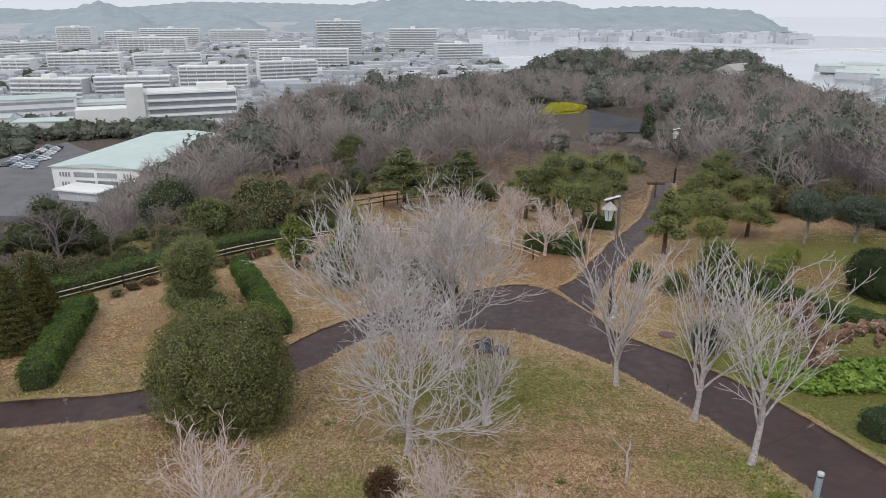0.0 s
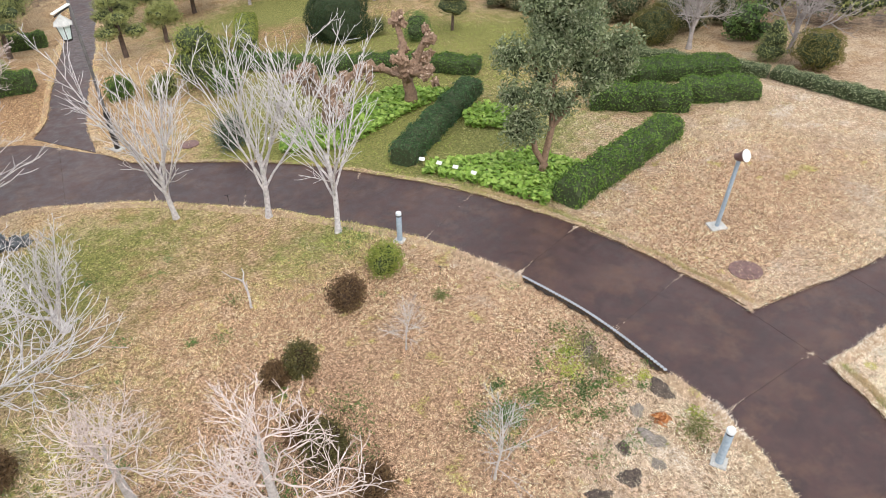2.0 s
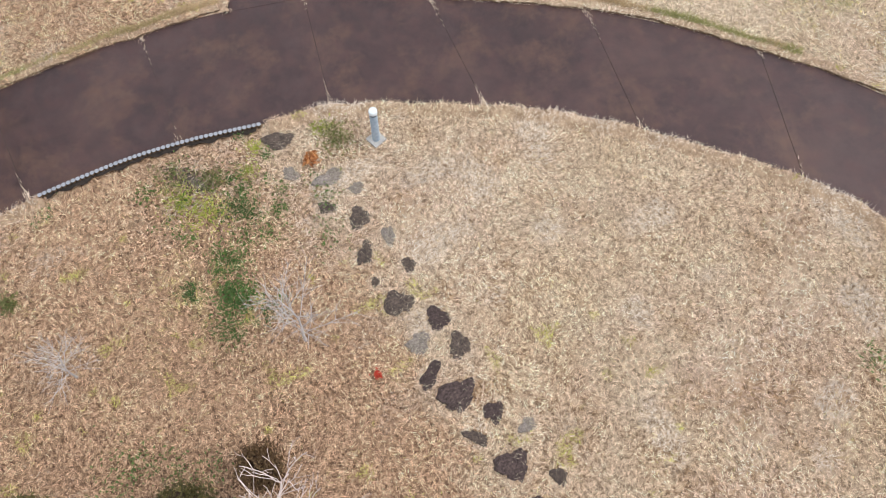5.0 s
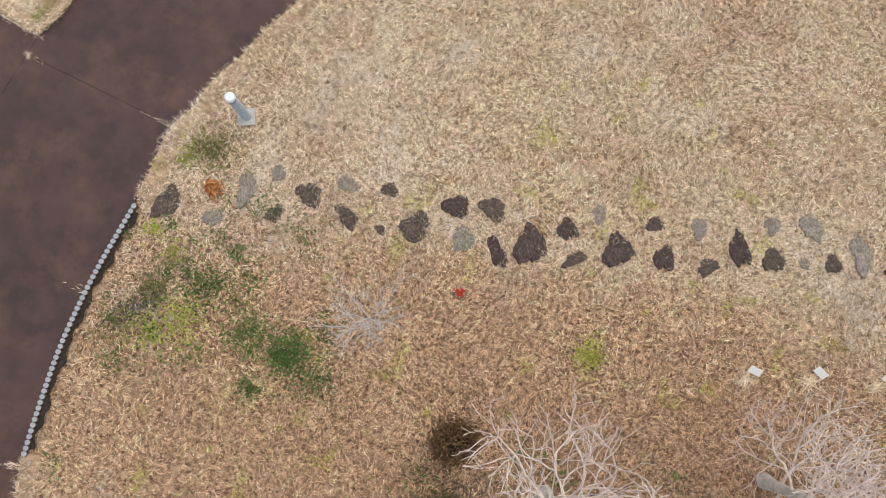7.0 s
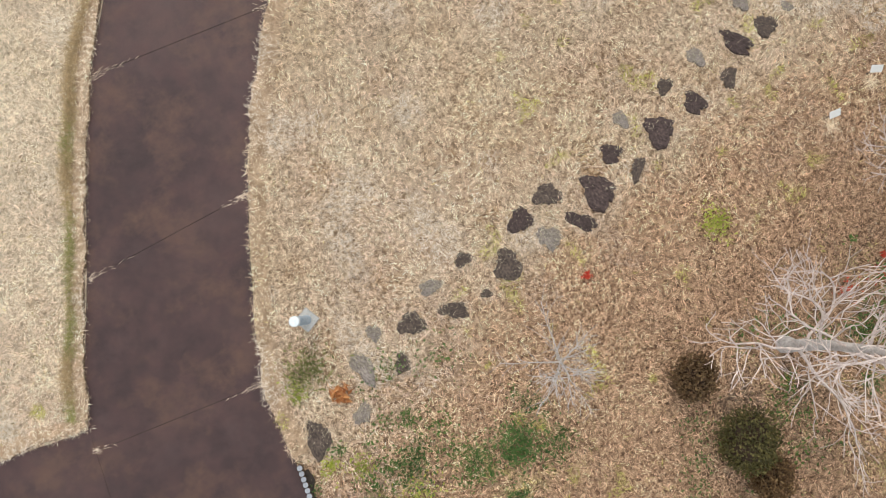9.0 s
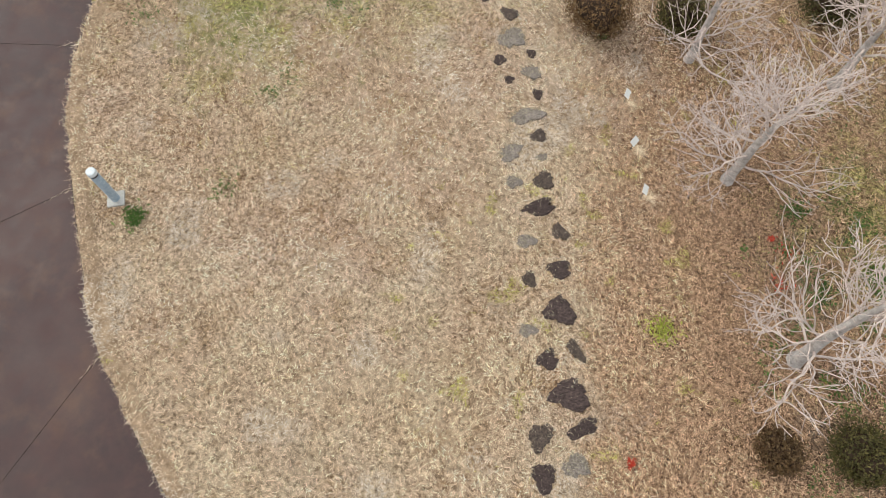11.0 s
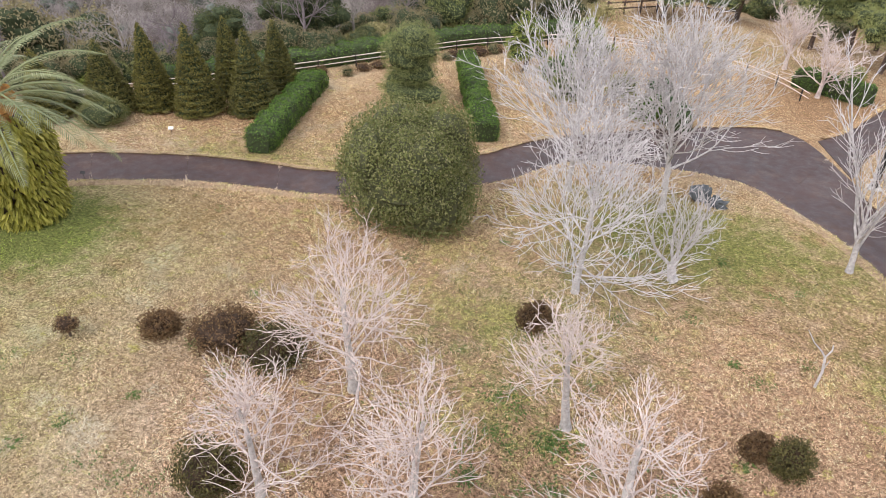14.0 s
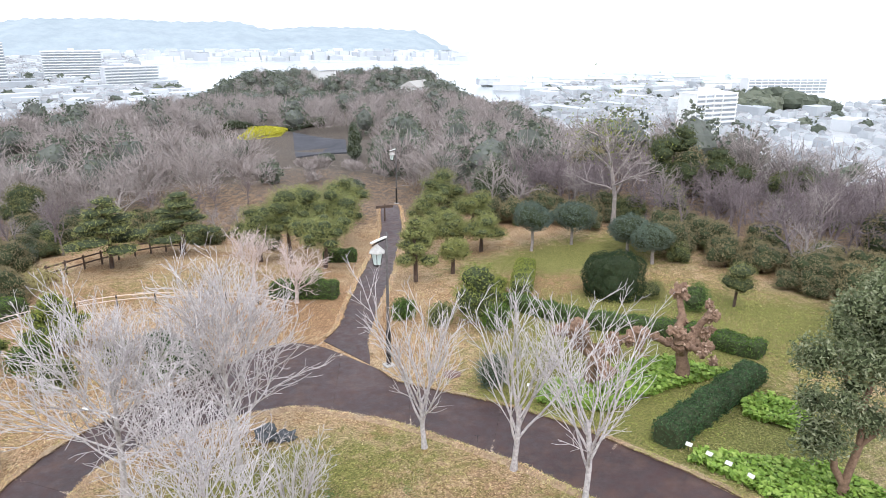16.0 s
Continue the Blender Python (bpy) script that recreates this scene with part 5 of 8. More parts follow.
for x, y, a in ((11.06, 14.73, -60), (11.25, 14.06, -70), (11.41, 13.43, -65), (11.51, 12.67, -75), (8.49, 20.4, -30), (-2.57, 3.1, 170), (-3.58, 2.83, 150), (-4.65, 2.62, 165), (-20.04, 15.2, 30), (-6.93, 24.7, 10)):
    plant_label(x, y, a)
for x, y, a in ((5.23, 17.71, 150), (7.22, 9.65, 120), (-19.57, 10.9, 20), (-11.7, 14.42, 10)):
    plant_label(x, y, a, (0.18, 0.1), True, 0.28)


rng = np.random.default_rng(67)
tuft = np.concatenate([np.stack([x + rng.normal(0, 0.035, 70), y + rng.normal(0, 0.035, 70)], -1) for x, y in ((-2.57, 3.24), (-3.58, 3.0), (-4.65, 2.74))])
spread = rng.normal(0, 1, (len(tuft), 3))
spread[:, 2] = rng.uniform(0.05, 0.3, len(tuft))
hair("straw_tufts", "dry straw tufts at the foot of plant labels", np.stack([tuft[:, 0], tuft[:, 1], gz(tuft[:, 0], tuft[:, 1]) + 0.02], -1), spread, 0.2, 0.009, 68, (0.8, 0.66, 0.47))


def lantern_post(place, label):
    """A tall dark post with a slanting light bar and a hanging glass lantern."""
    ob = thing("street_lamp", label, "street lamp", "lamps along the path", place)
    part("foot", bevelled(0.42, 0.42, 0.08, 0.02), ob, "", CONCRETE)
    part("sleeve", turned([(0.1, 0.05), (0.1, 1.55), (0.085, 1.6)], 14), ob, "black wrapped lower sleeve", BLACK)
    part("pole", turned([(0.065, 1.5), (0.05, 5.7), (0.02, 5.75)], 14), ob, "", surface("brown_grey_steel", (0.1, 0.09, 0.09), (0.18, 0.165, 0.16), 9, 50, 0.5, 0.1, 0.4)).data.shade_smooth()
    part("arm", [tube([(0.05, 0, 5.5), (-0.3, 0, 5.42), (-0.62, 0, 5.3)], [0.03, 0.03, 0.03], 8)], ob, "", BLACK)
    bm = bevelled(0.72, 0.14, 0.06, 0.02)
    bmesh.ops.rotate(bm, cent=(0, 0, 0), matrix=Matrix.Rotation(radians(-14), 3, "Y"), verts=bm.verts)
    bmesh.ops.translate(bm, vec=(-0.33, 0, 5.46), verts=bm.verts)
    part("light_bar", bm, ob, "white slanting light bar", WHITE)
    lamp = part("lantern", turned([(0.15, 4.5), (0.25, 5.0), (0.25, 5.02)], 6), ob, "frosted six-sided lantern glass", surface("frosted_pale_green_glass", (0.55, 0.66, 0.63), (0.72, 0.8, 0.77), 4, 30, 0.2, 0.05, 0, 0, None, 0.6))
    lamp.matrix_basis = pose(-0.42, 0, 0)
    part("roof", turned([(0.34, 5.0), (0.33, 5.04), (0.12, 5.24), (0.05, 5.3), (0.03, 5.36)], 6), lamp, "pale conical lantern roof", CONCRETE)
    part("base_ring", turned([(0.17, 4.46), (0.17, 4.52), (0.1, 4.53)], 6), lamp, "", BLACK)
    for k in range(6):
        a = math.tau * k / 6
        part("rib", [tube([(0.155 * math.cos(a), 0.155 * math.sin(a), 4.5), (0.255 * math.cos(a), 0.255 * math.sin(a), 5.0)], [0.014, 0.014], 4)], lamp, "", BLACK)
    return ob


lantern_post(at(4.3, 24.8, 0, 12), "dark lamp post with a hanging glass lantern")
lantern_post(at(16.5, 65.0, 0, 5), "dark lamp post with a lantern among far trees")


def floodlight(place, label, tall, lean):
    ob = thing("floodlight_pole", label, "floodlight", "floodlights on the lawn", place)
    part("foot", bevelled(0.5, 0.4, 0.06, 0.015), ob, "", CONCRETE)
    part("pole", turned([(0.06, 0.03), (0.055, tall - 0.12)], 14), ob, "", STEEL).data.shade_smooth()
    part("bracket", turned([(0.07, tall - 0.14), (0.07, tall - 0.04), (0.03, tall - 0.02)], 12), ob, "", RUST)
    head = part("head", turned([(0.09, -0.2), (0.1, -0.05), (0.17, 0.06), (0.18, 0.1)], 16), ob, "brown floodlight housing", RUST)
    head.matrix_basis = pose(0.02, -0.06, tall + 0.02, 0, 58, -62)
    part("lens", turned([(0.175, 0.1), (0.165, 0.125), (0.1, 0.14), (0.02, 0.145)], 16), head, "pale reflective lens", WHITE)
    return ob


floodlight(at(14.1, 5.5, 0, -30, 1, lean := 3), "blue-grey pole with a small floodlight on dry lawn", 2.4, lean)
floodlight(at(23.0, 0.3, 0, 20), "grey pole beside the path under shrubs", 2.4, 0)


def disc_cover(x, y, r, label):
    ob = thing("manhole_cover", label, "manhole cover", "", pose(x, y, g0(x, y) + 0.012, math.degrees(-SLOPE), 0, 0))
    part("frame", turned([(r, -0.02), (r, 0.02), (r * 0.93, 0.026), (r * 0.9, 0.02)], 28), ob, "", RUST)
    part("lid", turned([(r * 0.9, 0.0), (r * 0.9, 0.024), (r * 0.5, 0.034), (r * 0.05, 0.036)], 28), ob, "rusty reddish-brown lid", RUST)


disc_cover(12.7, 3.92, 0.42, "round rusty manhole cover in dry lawn")
disc_cover(6.39, 22.98, 0.36, "round brown cover in the grass")

v, f = lump(0.38, 0.3, 0.27, 71, 0.22, 18, 12, 2.5)
rock = part("boulder", [(v + (0, 0, 0.2), f)], None, "", BOULDER)
rock.matrix_basis = at(-1.08, 20.55, 0, 20)
tagged(rock, "dark grey rough boulder by the path", "boulder")
part_rock = part("boulder", [lump(0.3, 0.26, 0.2, 72, 0.3, 14, 9, 3.0)], None, "", BOULDER)
part_rock.matrix_basis = at(-0.5, 20.35, 0.1)
tagged(part_rock, "small grey stone beside a boulder", "boulder")

edging = thing("lawn_edging", "grey scalloped plastic edging along the path", "edging")
s = arc_length(ring)
log = built("edging_log", turned([(0.048, -0.06), (0.048, 0.075), (0.04, 0.085)], 10), PLASTIC)
# dark log sides under pale tops carry shadow and dirt in the colour
log.materials.append(EARTH_AND_LOG_SHADE)
for face in log.polygons:
    face.material_index = 0 if face.normal.z > 0.3 else 1
near_s = [s[np.argmin(np.hypot(ring[:, 0] - x, ring[:, 1] - y))] for x, y in ((8.52, 7.85), (8.1, 3.35))]
for u in np.arange(near_s[0], near_s[1], 0.098):
    x, y = np.interp(u, s, ring[:, 0]), np.interp(u, s, ring[:, 1])
    o = part("edging_log", log, edging)
    o.matrix_basis = pose(x - 0.05, y, g0(x, y) + 0.02)

# dark strip paints the shadow in the soil gap behind the edging
EDGING_SHADE = surface("dark_shaded_soil", (0.012, 0.009, 0.007), (0.05, 0.036, 0.028), 9, 60, 0.95, 0.8)
u = np.linspace(near_s[0] + 0.1, near_s[1] - 0.1, 60)
inner = np.stack([np.interp(u, s, ring[:, 0]), np.interp(u, s, ring[:, 1])], -1)
gap = []
for off in (0.07, 0.17 + 0.03 * np.sin(u * 7.0) + 0.03 * np.sin(u * 17.0)):
    gap.append(np.stack([inner[:, 0] - off, inner[:, 1], gz(inner[:, 0], inner[:, 1]) + 0.05], -1))
k = np.arange(59)
tagged(part("soil_strip", [(np.concatenate(gap), np.stack([k, k + 1, k + 61, k + 60], -1))], None, "", EDGING_SHADE), "dark strip standing for shadowed bare soil behind the scalloped edging", "soil", kind="structure")
LEAF_LIME = foliage("lime_green_moss_and_weed", (0.22, 0.25, 0.035), (0.52, 0.55, 0.1), (0.68, 0.68, 0.2))
LEAF_TURF = foliage("grass_green_weed", (0.04, 0.085, 0.022), (0.13, 0.22, 0.06), (0.27, 0.37, 0.13))
LEAF_ORANGE = foliage("orange_brown_frond", (0.3, 0.1, 0.03), (0.58, 0.25, 0.1), (0.8, 0.45, 0.2))
# red rosette, dry leaf and weeds on the lawn
rng = np.random.default_rng(77)
for name, label, x, y, r, n, size, leaf in (("red_plant", "small red-leaved rosette in the turf", 2.36, 3.23, 0.07, 34, 0.08, LEAF_RED), ("dead_frond", "curled orange-brown dead frond on the turf", 6.9, 2.73, 0.15, 46, 0.16, LEAF_ORANGE),
                                            ("weed", "low dark green weed patch", 4.83, 4.97, 0.42, 620, 0.07, LEAF_TURF), ("weed", "low dark green weed patch", 5.55, 4.82, 0.4, 260, 0.065, LEAF_TURF), ("weed", "dark green weed patch", 4.25, 5.3, 0.4, 200, 0.065, LEAF_TURF),
                                            ("weed", "low dark green weed patch", 6.5, 4.3, 0.38, 330, 0.065, LEAF_TURF), ("weed", "small dark green weed patch", 5.3, 5.76, 0.22, 120, 0.065, LEAF_TURF), ("weed", "sparse dark green weed", 4.3, 4.52, 0.3, 110, 0.06, LEAF_TURF),
                                            ("weed", "bright lime-green weed patch by bare soil", 6.75, 4.95, 0.5, 420, 0.055, LEAF_LIME), ("weed", "bright lime-green weed patch by bare soil", 7.2, 5.35, 0.42, 330, 0.055, LEAF_LIME), ("weed", "small lime-green tuft near the edging", 7.68, 3.68, 0.2, 110, 0.06, LEAF_LIME), ("weed", "small lime-green tuft near the edging", 7.2, 3.9, 0.22, 110, 0.06, LEAF_LIME),
                                            ("weed", "dull olive weed beside bare soil", 7.35, 4.66, 0.32, 260, 0.07, LEAF_OLIVE), ("weed", "dull olive weed by the edging", 7.75, 5.35, 0.45, 240, 0.07, LEAF_OLIVE), ("weed", "olive and brown tuft beside a bollard", 7.14, 2.05, 0.45, 330, 0.075, LEAF_OLIVE), ("weed", "small green weed beside a bollard", 7.5, 2.3, 0.2, 110, 0.06, LEAF_LIME),
                                            ("weed", "dark green weed patch by a bare tree", -2.9, 6.1, 0.3, 200, 0.07, LEAF_TURF), ("weed", "dark green weed patch by a bare tree", -1.3, 6.5, 0.35, 220, 0.07, LEAF_TURF), ("red_plant", "low spread of red fallen leaves", -1.35, 5.75, 0.22, 40, 0.06, LEAF_RED), ("red_plant", "low spread of red fallen leaves", -2.0, 5.9, 0.25, 36, 0.06, LEAF_RED),
                                            ("weed", "small green weed near a bollard", -0.18, -5.83, 0.2, 160, 0.09, LEAF_WEED), ("weed", "green weed patch on pale turf", -6.26, -3.24, 0.35, 200, 0.07, LEAF_WEED), ("weed", "green tuft in the turf", 0.0, 3.6, 0.3, 260, 0.06, LEAF_LIME),
                                            ("weed", "green weed patch under a bare tree", -1.7, 7.6, 0.5, 260, 0.09, LEAF_WEED), ("weed", "green weed patch under a bare tree", -3.2, 8.4, 0.5, 200, 0.08, LEAF_WEED), ("weed", "small dark shrub in the lawn", 6.59, 8.97, 0.22, 220, 0.07, LEAF_OLIVE), ("red_plant", "small red-leaved rosette in the turf", -2.2, 5.6, 0.06, 26, 0.07, LEAF_RED)):
    p = np.stack([rng.normal(0, r * 0.5, n), rng.normal(0, r * 0.5, n), rng.uniform(0.01, 0.09, n)], -1)
    ob = part(name, [cards(p, np.tile((0, 0, 1.0), (n, 1)), size, size * 0.4, rng, 0.6)], None, "", leaf)
    ob.matrix_basis = at(x, y)
    tagged(ob, label, "weed" if name == "weed" else "plant", "weeds in the lawn" if name == "weed" else "", "stuff")


# ---- circular deck with timber posts ----
PLINTH = surface("pale_tan_stone", (0.34, 0.27, 0.2), (0.58, 0.47, 0.36), 6, 50, 0.9, 0.3)
deck = thing("circular_deck", "round weathered plank deck inside a ring of white setts", "deck", "", pose(14.85, -5.3, g0(14.85, -5.3), math.degrees(-SLOPE), 0, 15))
part("bed", turned([(2.3, -0.03), (2.3, 0.012), (1.75, 0.014)], 64), deck, "", JOINT)
part("kerb", turned([(1.84, 0.0), (1.84, 0.05), (1.8, 0.055), (1.79, 0.0)], 64), deck, "dark kerb round the planks", BLACK)
part("base_disc", turned([(1.79, 0.0), (1.79, 0.03), (0.1, 0.032)], 48), deck, "", BLACK)
for row in range(4):
    r0, n = 1.845 + 0.115 * row, 84 + 5 * row
    half, d = math.pi * (r0 + 0.056) / n - 0.006, 0.052
    sett = built("sett", [(np.array([(-d, -half, 0), (d, -half, 0), (d, half, 0), (-d, half, 0), (-d, -half, 0.04), (d, -half, 0.04), (d, half, 0.04), (-d, half, 0.04), (-d * 0.88, -half * 0.88, 0.048), (d * 0.88, -half * 0.88, 0.048), (d * 0.88, half * 0.88, 0.048), (-d * 0.88, half * 0.88, 0.048)]), np.array([(0, 1, 5, 4), (1, 2, 6, 5), (2, 3, 7, 6), (3, 0, 4, 7), (4, 5, 9, 8), (5, 6, 10, 9), (6, 7, 11, 10), (7, 4, 8, 11), (8, 9, 10, 11)]))], SETT)
    for k in range(n):
        a = math.tau * (k + 0.5 * (row % 2)) / n
        part("sett", sett, deck).matrix_basis = pose((r0 + 0.056) * math.cos(a), (r0 + 0.056) * math.sin(a), 0.002, 0, 0, math.degrees(a))


def plank_mesh(d0, d1, sector):
    """A plank across a wedge of the deck: mitred at the wedge's sides, rounded where it meets the rim."""
    slope, rim = math.tan(sector / 2), 1.785

    def reach(d):
        return min(d * slope, math.sqrt(max(rim * rim - d * d, 0.0)))

    if reach(d1) < 0.02:
        return None
    ds = np.linspace(d0, d1, 4)
    side = [(d, reach(d) - 0.004) for d in ds]
    line = [(d, -w) for d, w in side] + [(d, w) for d, w in side[::-1]]
    k = len(line)
    v = np.array([(x, y, z) for z in (0.03, 0.062) for x, y in line])
    top = np.array([np.arange(k) + k])
    wall = np.array([(i, (i + 1) % k, (i + 1) % k + k, i + k) for i in range(k)])
    return built("plank", [(v, wall), (v, top)], DECK)


for k in range(15):
    d0 = 0.04 + 0.116 * k
    plank = plank_mesh(d0, min(d0 + 0.108, 1.77), radians(60))
    for q in range(6):
        if plank:
            part("plank", plank, deck).matrix_basis = pose(0, 0, 0, 0, 0, 60 * q + 10)
for q in range(4):
    a = radians(45 + 90 * q)
    o = part("deck_light", turned([(0.085, 0.06), (0.085, 0.075), (0.06, 0.085)], 16), deck, "round white deck light", WHITE)
    o.matrix_basis = pose(1.05 * math.cos(a), 1.05 * math.sin(a), 0)
for x, y, tall, label in ((13.1, -4.38, 3.4, "tall square timber post with a dark lower sleeve"), (15.85, -6.0, 3.4, "dark square timber post with white fittings")):
    post = thing("timber_post", label, "post", "posts on the deck", at(x, y, 0, 35))
    part("foot", bevelled(0.27, 0.27, 0.2, 0.01), post, "pale tan plinth", PLINTH if x < 14 else DECK)
    part("sleeve", bevelled(0.24, 0.24, 1.0, 0.012), post, "dark metal sleeve", DECK).matrix_basis = pose(0, 0, 0.2)
    part("beam", bevelled(0.22, 0.22, tall - 1.15, 0.015), post, "", TIMBER if tall and x < 14 else DECK).matrix_basis = pose(0, 0, 1.15)
    part("band", bevelled(0.26, 0.26, 0.08, 0.01), post, "", BLACK).matrix_basis = pose(0, 0, 1.12)

# ---- east garden ----
LEAF_YEW = foliage("blackish_green_clipped_leaves", (0.012, 0.028, 0.01), (0.04, 0.068, 0.024), (0.085, 0.125, 0.045))
LEAF_HOLLY = foliage("deep_green_hedge_leaves", (0.022, 0.055, 0.02), (0.075, 0.15, 0.055), (0.19, 0.29, 0.12))
HEDGES = ((10.6, 15.3, 16.9, 18.1, 0.95, 0.78, LEAF_HOLLY), (12.2, 9.45, 18.6, 9.75, 1.0, 0.85, LEAF_BOX), (18.9, 13.5, 21.0, 10.5, 1.2, 0.82, LEAF_BOX), (21.5, 11.2, 23.6, 9.1, 1.1, 0.78, LEAF_BOX), (20.9, 15.2, 25.4, 11.0, 1.5, 0.7, LEAF_BOX),
          (24.2, 17.0, 25.8, 9.7, 0.7, 0.45, LEAF_GREY), (25.9, 9.5, 25.2, 3.5, 0.7, 0.48, LEAF_GREY), (11.8, 29.9, 14.2, 25.7, 1.0, 0.68, LEAF_BOX), (14.2, 25.7, 17.2, 22.8, 1.1, 0.66, LEAF_BOX), (17.2, 22.8, 18.8, 19.6, 1.1, 0.66, LEAF_BOX), (13.2, 30.6, 16.6, 36.6, 1.1, 0.75, LEAF_YELLOW))
for k, (x0, y0, x1, y1, w, h, leaf) in enumerate(HEDGES):
    hedge("clipped dense green box hedge in a garden plot" if leaf is not LEAF_GREY else "low thin greyish hedge", "garden hedges", x0, y0, x1, y1, w, h, leaf, 200 + k)

def sprigs(lobes, each, share, seed):
    """Breaks large lobes of a crown into smaller clumps with gaps between them."""
    rng = np.random.default_rng(seed)
    out = []
    for x, y, z, rx, ry, rz in lobes:
        for _ in range(each):
            d = rng.normal(0, 1, 3)
            d /= np.linalg.norm(d)
            k = share * rng.uniform(0.75, 1.25)
            out.append((x + d[0] * rx * 0.62, y + d[1] * ry * 0.62, z + d[2] * rz * 0.62, rx * k, ry * k, rz * k * 0.85))
    return out


garden_tree = leafy("evergreen_tree", "grey-green evergreen tree with a reddish crooked trunk", "tree", "", at(13.3, 11.3, 0, -31),
      sprigs([(-0.7, 0, 2.1, 0.8, 0.8, 0.75), (0.25, 0.1, 3.0, 0.95, 0.9, 0.8), (0.3, 0.2, 5.2, 1.15, 1.1, 0.95), (1.6, 0, 4.7, 1.1, 1.0, 0.85), (1.1, -0.2, 3.4, 0.8, 0.8, 0.7), (-0.5, 0.3, 4.3, 1.05, 1.0, 0.85), (2.1, 0.2, 3.7, 0.7, 0.7, 0.6), (0.7, 0.6, 5.9, 0.75, 0.7, 0.6), (-0.9, -0.4, 3.2, 0.7, 0.7, 0.6)], 5, 0.5, 7),
      LEAF_GREY, 0.14, 15000, 300, aspect=0.42, lift=0.22, spread=0.9, hollow=0.55, trunk=([(0, 0, -0.1), (0.1, 0, 0.8), (0.25, 0.05, 1.7), (0.15, 0.1, 2.8), (0.35, 0.15, 4.2)], [0.13, 0.11, 0.1, 0.08, 0.04]), bark=POLLARD_BARK)


for pts, r in (([(0.12, 0, 0.3), (-0.25, 0.05, 0.9), (-0.4, 0, 1.5), (-0.75, 0.05, 2.2)], [0.12, 0.1, 0.08, 0.04]), ([(0.25, 0.05, 1.7), (0.7, -0.05, 2.4), (1.2, -0.1, 3.4), (1.6, 0, 4.4)], [0.1, 0.085, 0.06, 0.03]), ([(0.15, 0.1, 2.6), (-0.3, 0.25, 3.4), (-0.6, 0.3, 4.2)], [0.08, 0.06, 0.03])):
    part("limb", [tube(pts, r, 8)], garden_tree, "", POLLARD_BARK).data.shade_smooth()


def pollard(place, label, seed, tall):
    """A heavily pruned tree: thick crooked limbs that end in knobbly fists."""
    ob = thing("pollarded_tree", label, "tree", "pollarded trees", place)
    rng = np.random.default_rng(seed)
    p = np.array([(0, 0, -0.1), (0.05, 0, 0.5), (-0.05, 0.08, 1.0), (0.02, 0.05, tall * 0.42)])
    part("trunk", [tube(p, [0.32, 0.25, 0.22, 0.21], 10)], ob, "", POLLARD_BARK).data.shade_smooth()
    for k in range(6):
        a = k * 1.15 + rng.uniform(-0.2, 0.2)
        rise, out = (tall * rng.uniform(0.25, 0.6), rng.uniform(0.6, 1.3)) if k % 2 else (tall * rng.uniform(0.0, 0.22), rng.uniform(1.0, 1.7))
        q0 = np.array([0.02, 0.05, tall * rng.uniform(0.25, 0.42)])
        pts = [q0]
        for s in range(1, 6):
            t = s / 5
            pts.append(q0 + np.array([math.cos(a) * out * t, math.sin(a) * out * t, rise * t**1.3]) + rng.normal(0, 0.07, 3))
        limb = part("limb", [tube(pts, np.linspace(0.17, 0.12, 6), 8)], ob, "", POLLARD_BARK)
        limb.data.shade_smooth()
        ends = [(pts[-1], 0.23), (pts[-1] + rng.normal(0, 0.17, 3), 0.18), (pts[-1] + rng.normal(0, 0.19, 3), 0.17), (pts[-1] + rng.normal(0, 0.22, 3), 0.15), (pts[3] + rng.normal(0, 0.1, 3), 0.18), (pts[2] + rng.normal(0, 0.08, 3), 0.16)]
        tagged(part("knob", [(lump(r, r, r, seed + k * 7 + i, 0.35, 12, 8, 4.0)[0] + c, lump(r, r, r, seed + k * 7 + i, 0.35, 12, 8, 4.0)[1]) for i, (c, r) in enumerate(ends)], limb, "", KNOB), "swollen pruned knob with pale cuts", kind="stuff")
        stubs = []
        for i in range(16):
            c = ends[i % 4][0]
            d = rng.normal(0, 1, 3) + (0, 0, 0.5)
            d /= np.linalg.norm(d)
            stubs.append(tube([c + d * 0.1, c + d * 0.24], [0.045, 0.038], 6))
            stubs.append((stubs[-1][0], np.array([np.arange(6) + 6])))
        tagged(part("pruned_stub", stubs, limb, "", STUB), "pale pruned stub ends", kind="stuff")
    return ob


KNOB = surface("knobbly_reddish_bark", (0.115, 0.07, 0.046), (0.37, 0.24, 0.165), 12, 60, 0.85, 0.8)
STUB = surface("pale_cut_wood", (0.28, 0.185, 0.13), (0.58, 0.43, 0.33), 12, 60, 0.85, 0.5)
pollard(at(14.4, 19.2, 0, 10), "pollarded tree with knobbly reddish-brown limbs", 401, 3.3)
pollard(at(10.95, 20.05, 0, 130), "pollarded tree with knobbly reddish-brown limbs above ground cover", 402, 4.0)

leafy("ball_shrub", "dark clipped dome shrub in a garden plot", "shrub", "", at(17.9, 29.4), [(0, 0, 1.05, 1.7, 1.7, 1.35)], LEAF_YEW, 0.08, 14000, 310)
bush("low dark spreading shrub beside a dome shrub", "garden shrubs", at(19.6, 28.2), 0.85, 0.9, LEAF_OLIVE, 311)
leafy("ball_shrub", "clipped olive ball shrub", "shrub", "", at(26.8, 15.9), [(0, 0, 0.85, 1.05, 1.05, 0.9)], LEAF_CONE, 0.07, 5000, 312)
leafy("ball_shrub", "clipped olive ball shrub", "shrub", "", at(27.9, 8.7), [(0, 0, 0.8, 1.0, 1.0, 0.88)], LEAF_CONE, 0.07, 5000, 313)
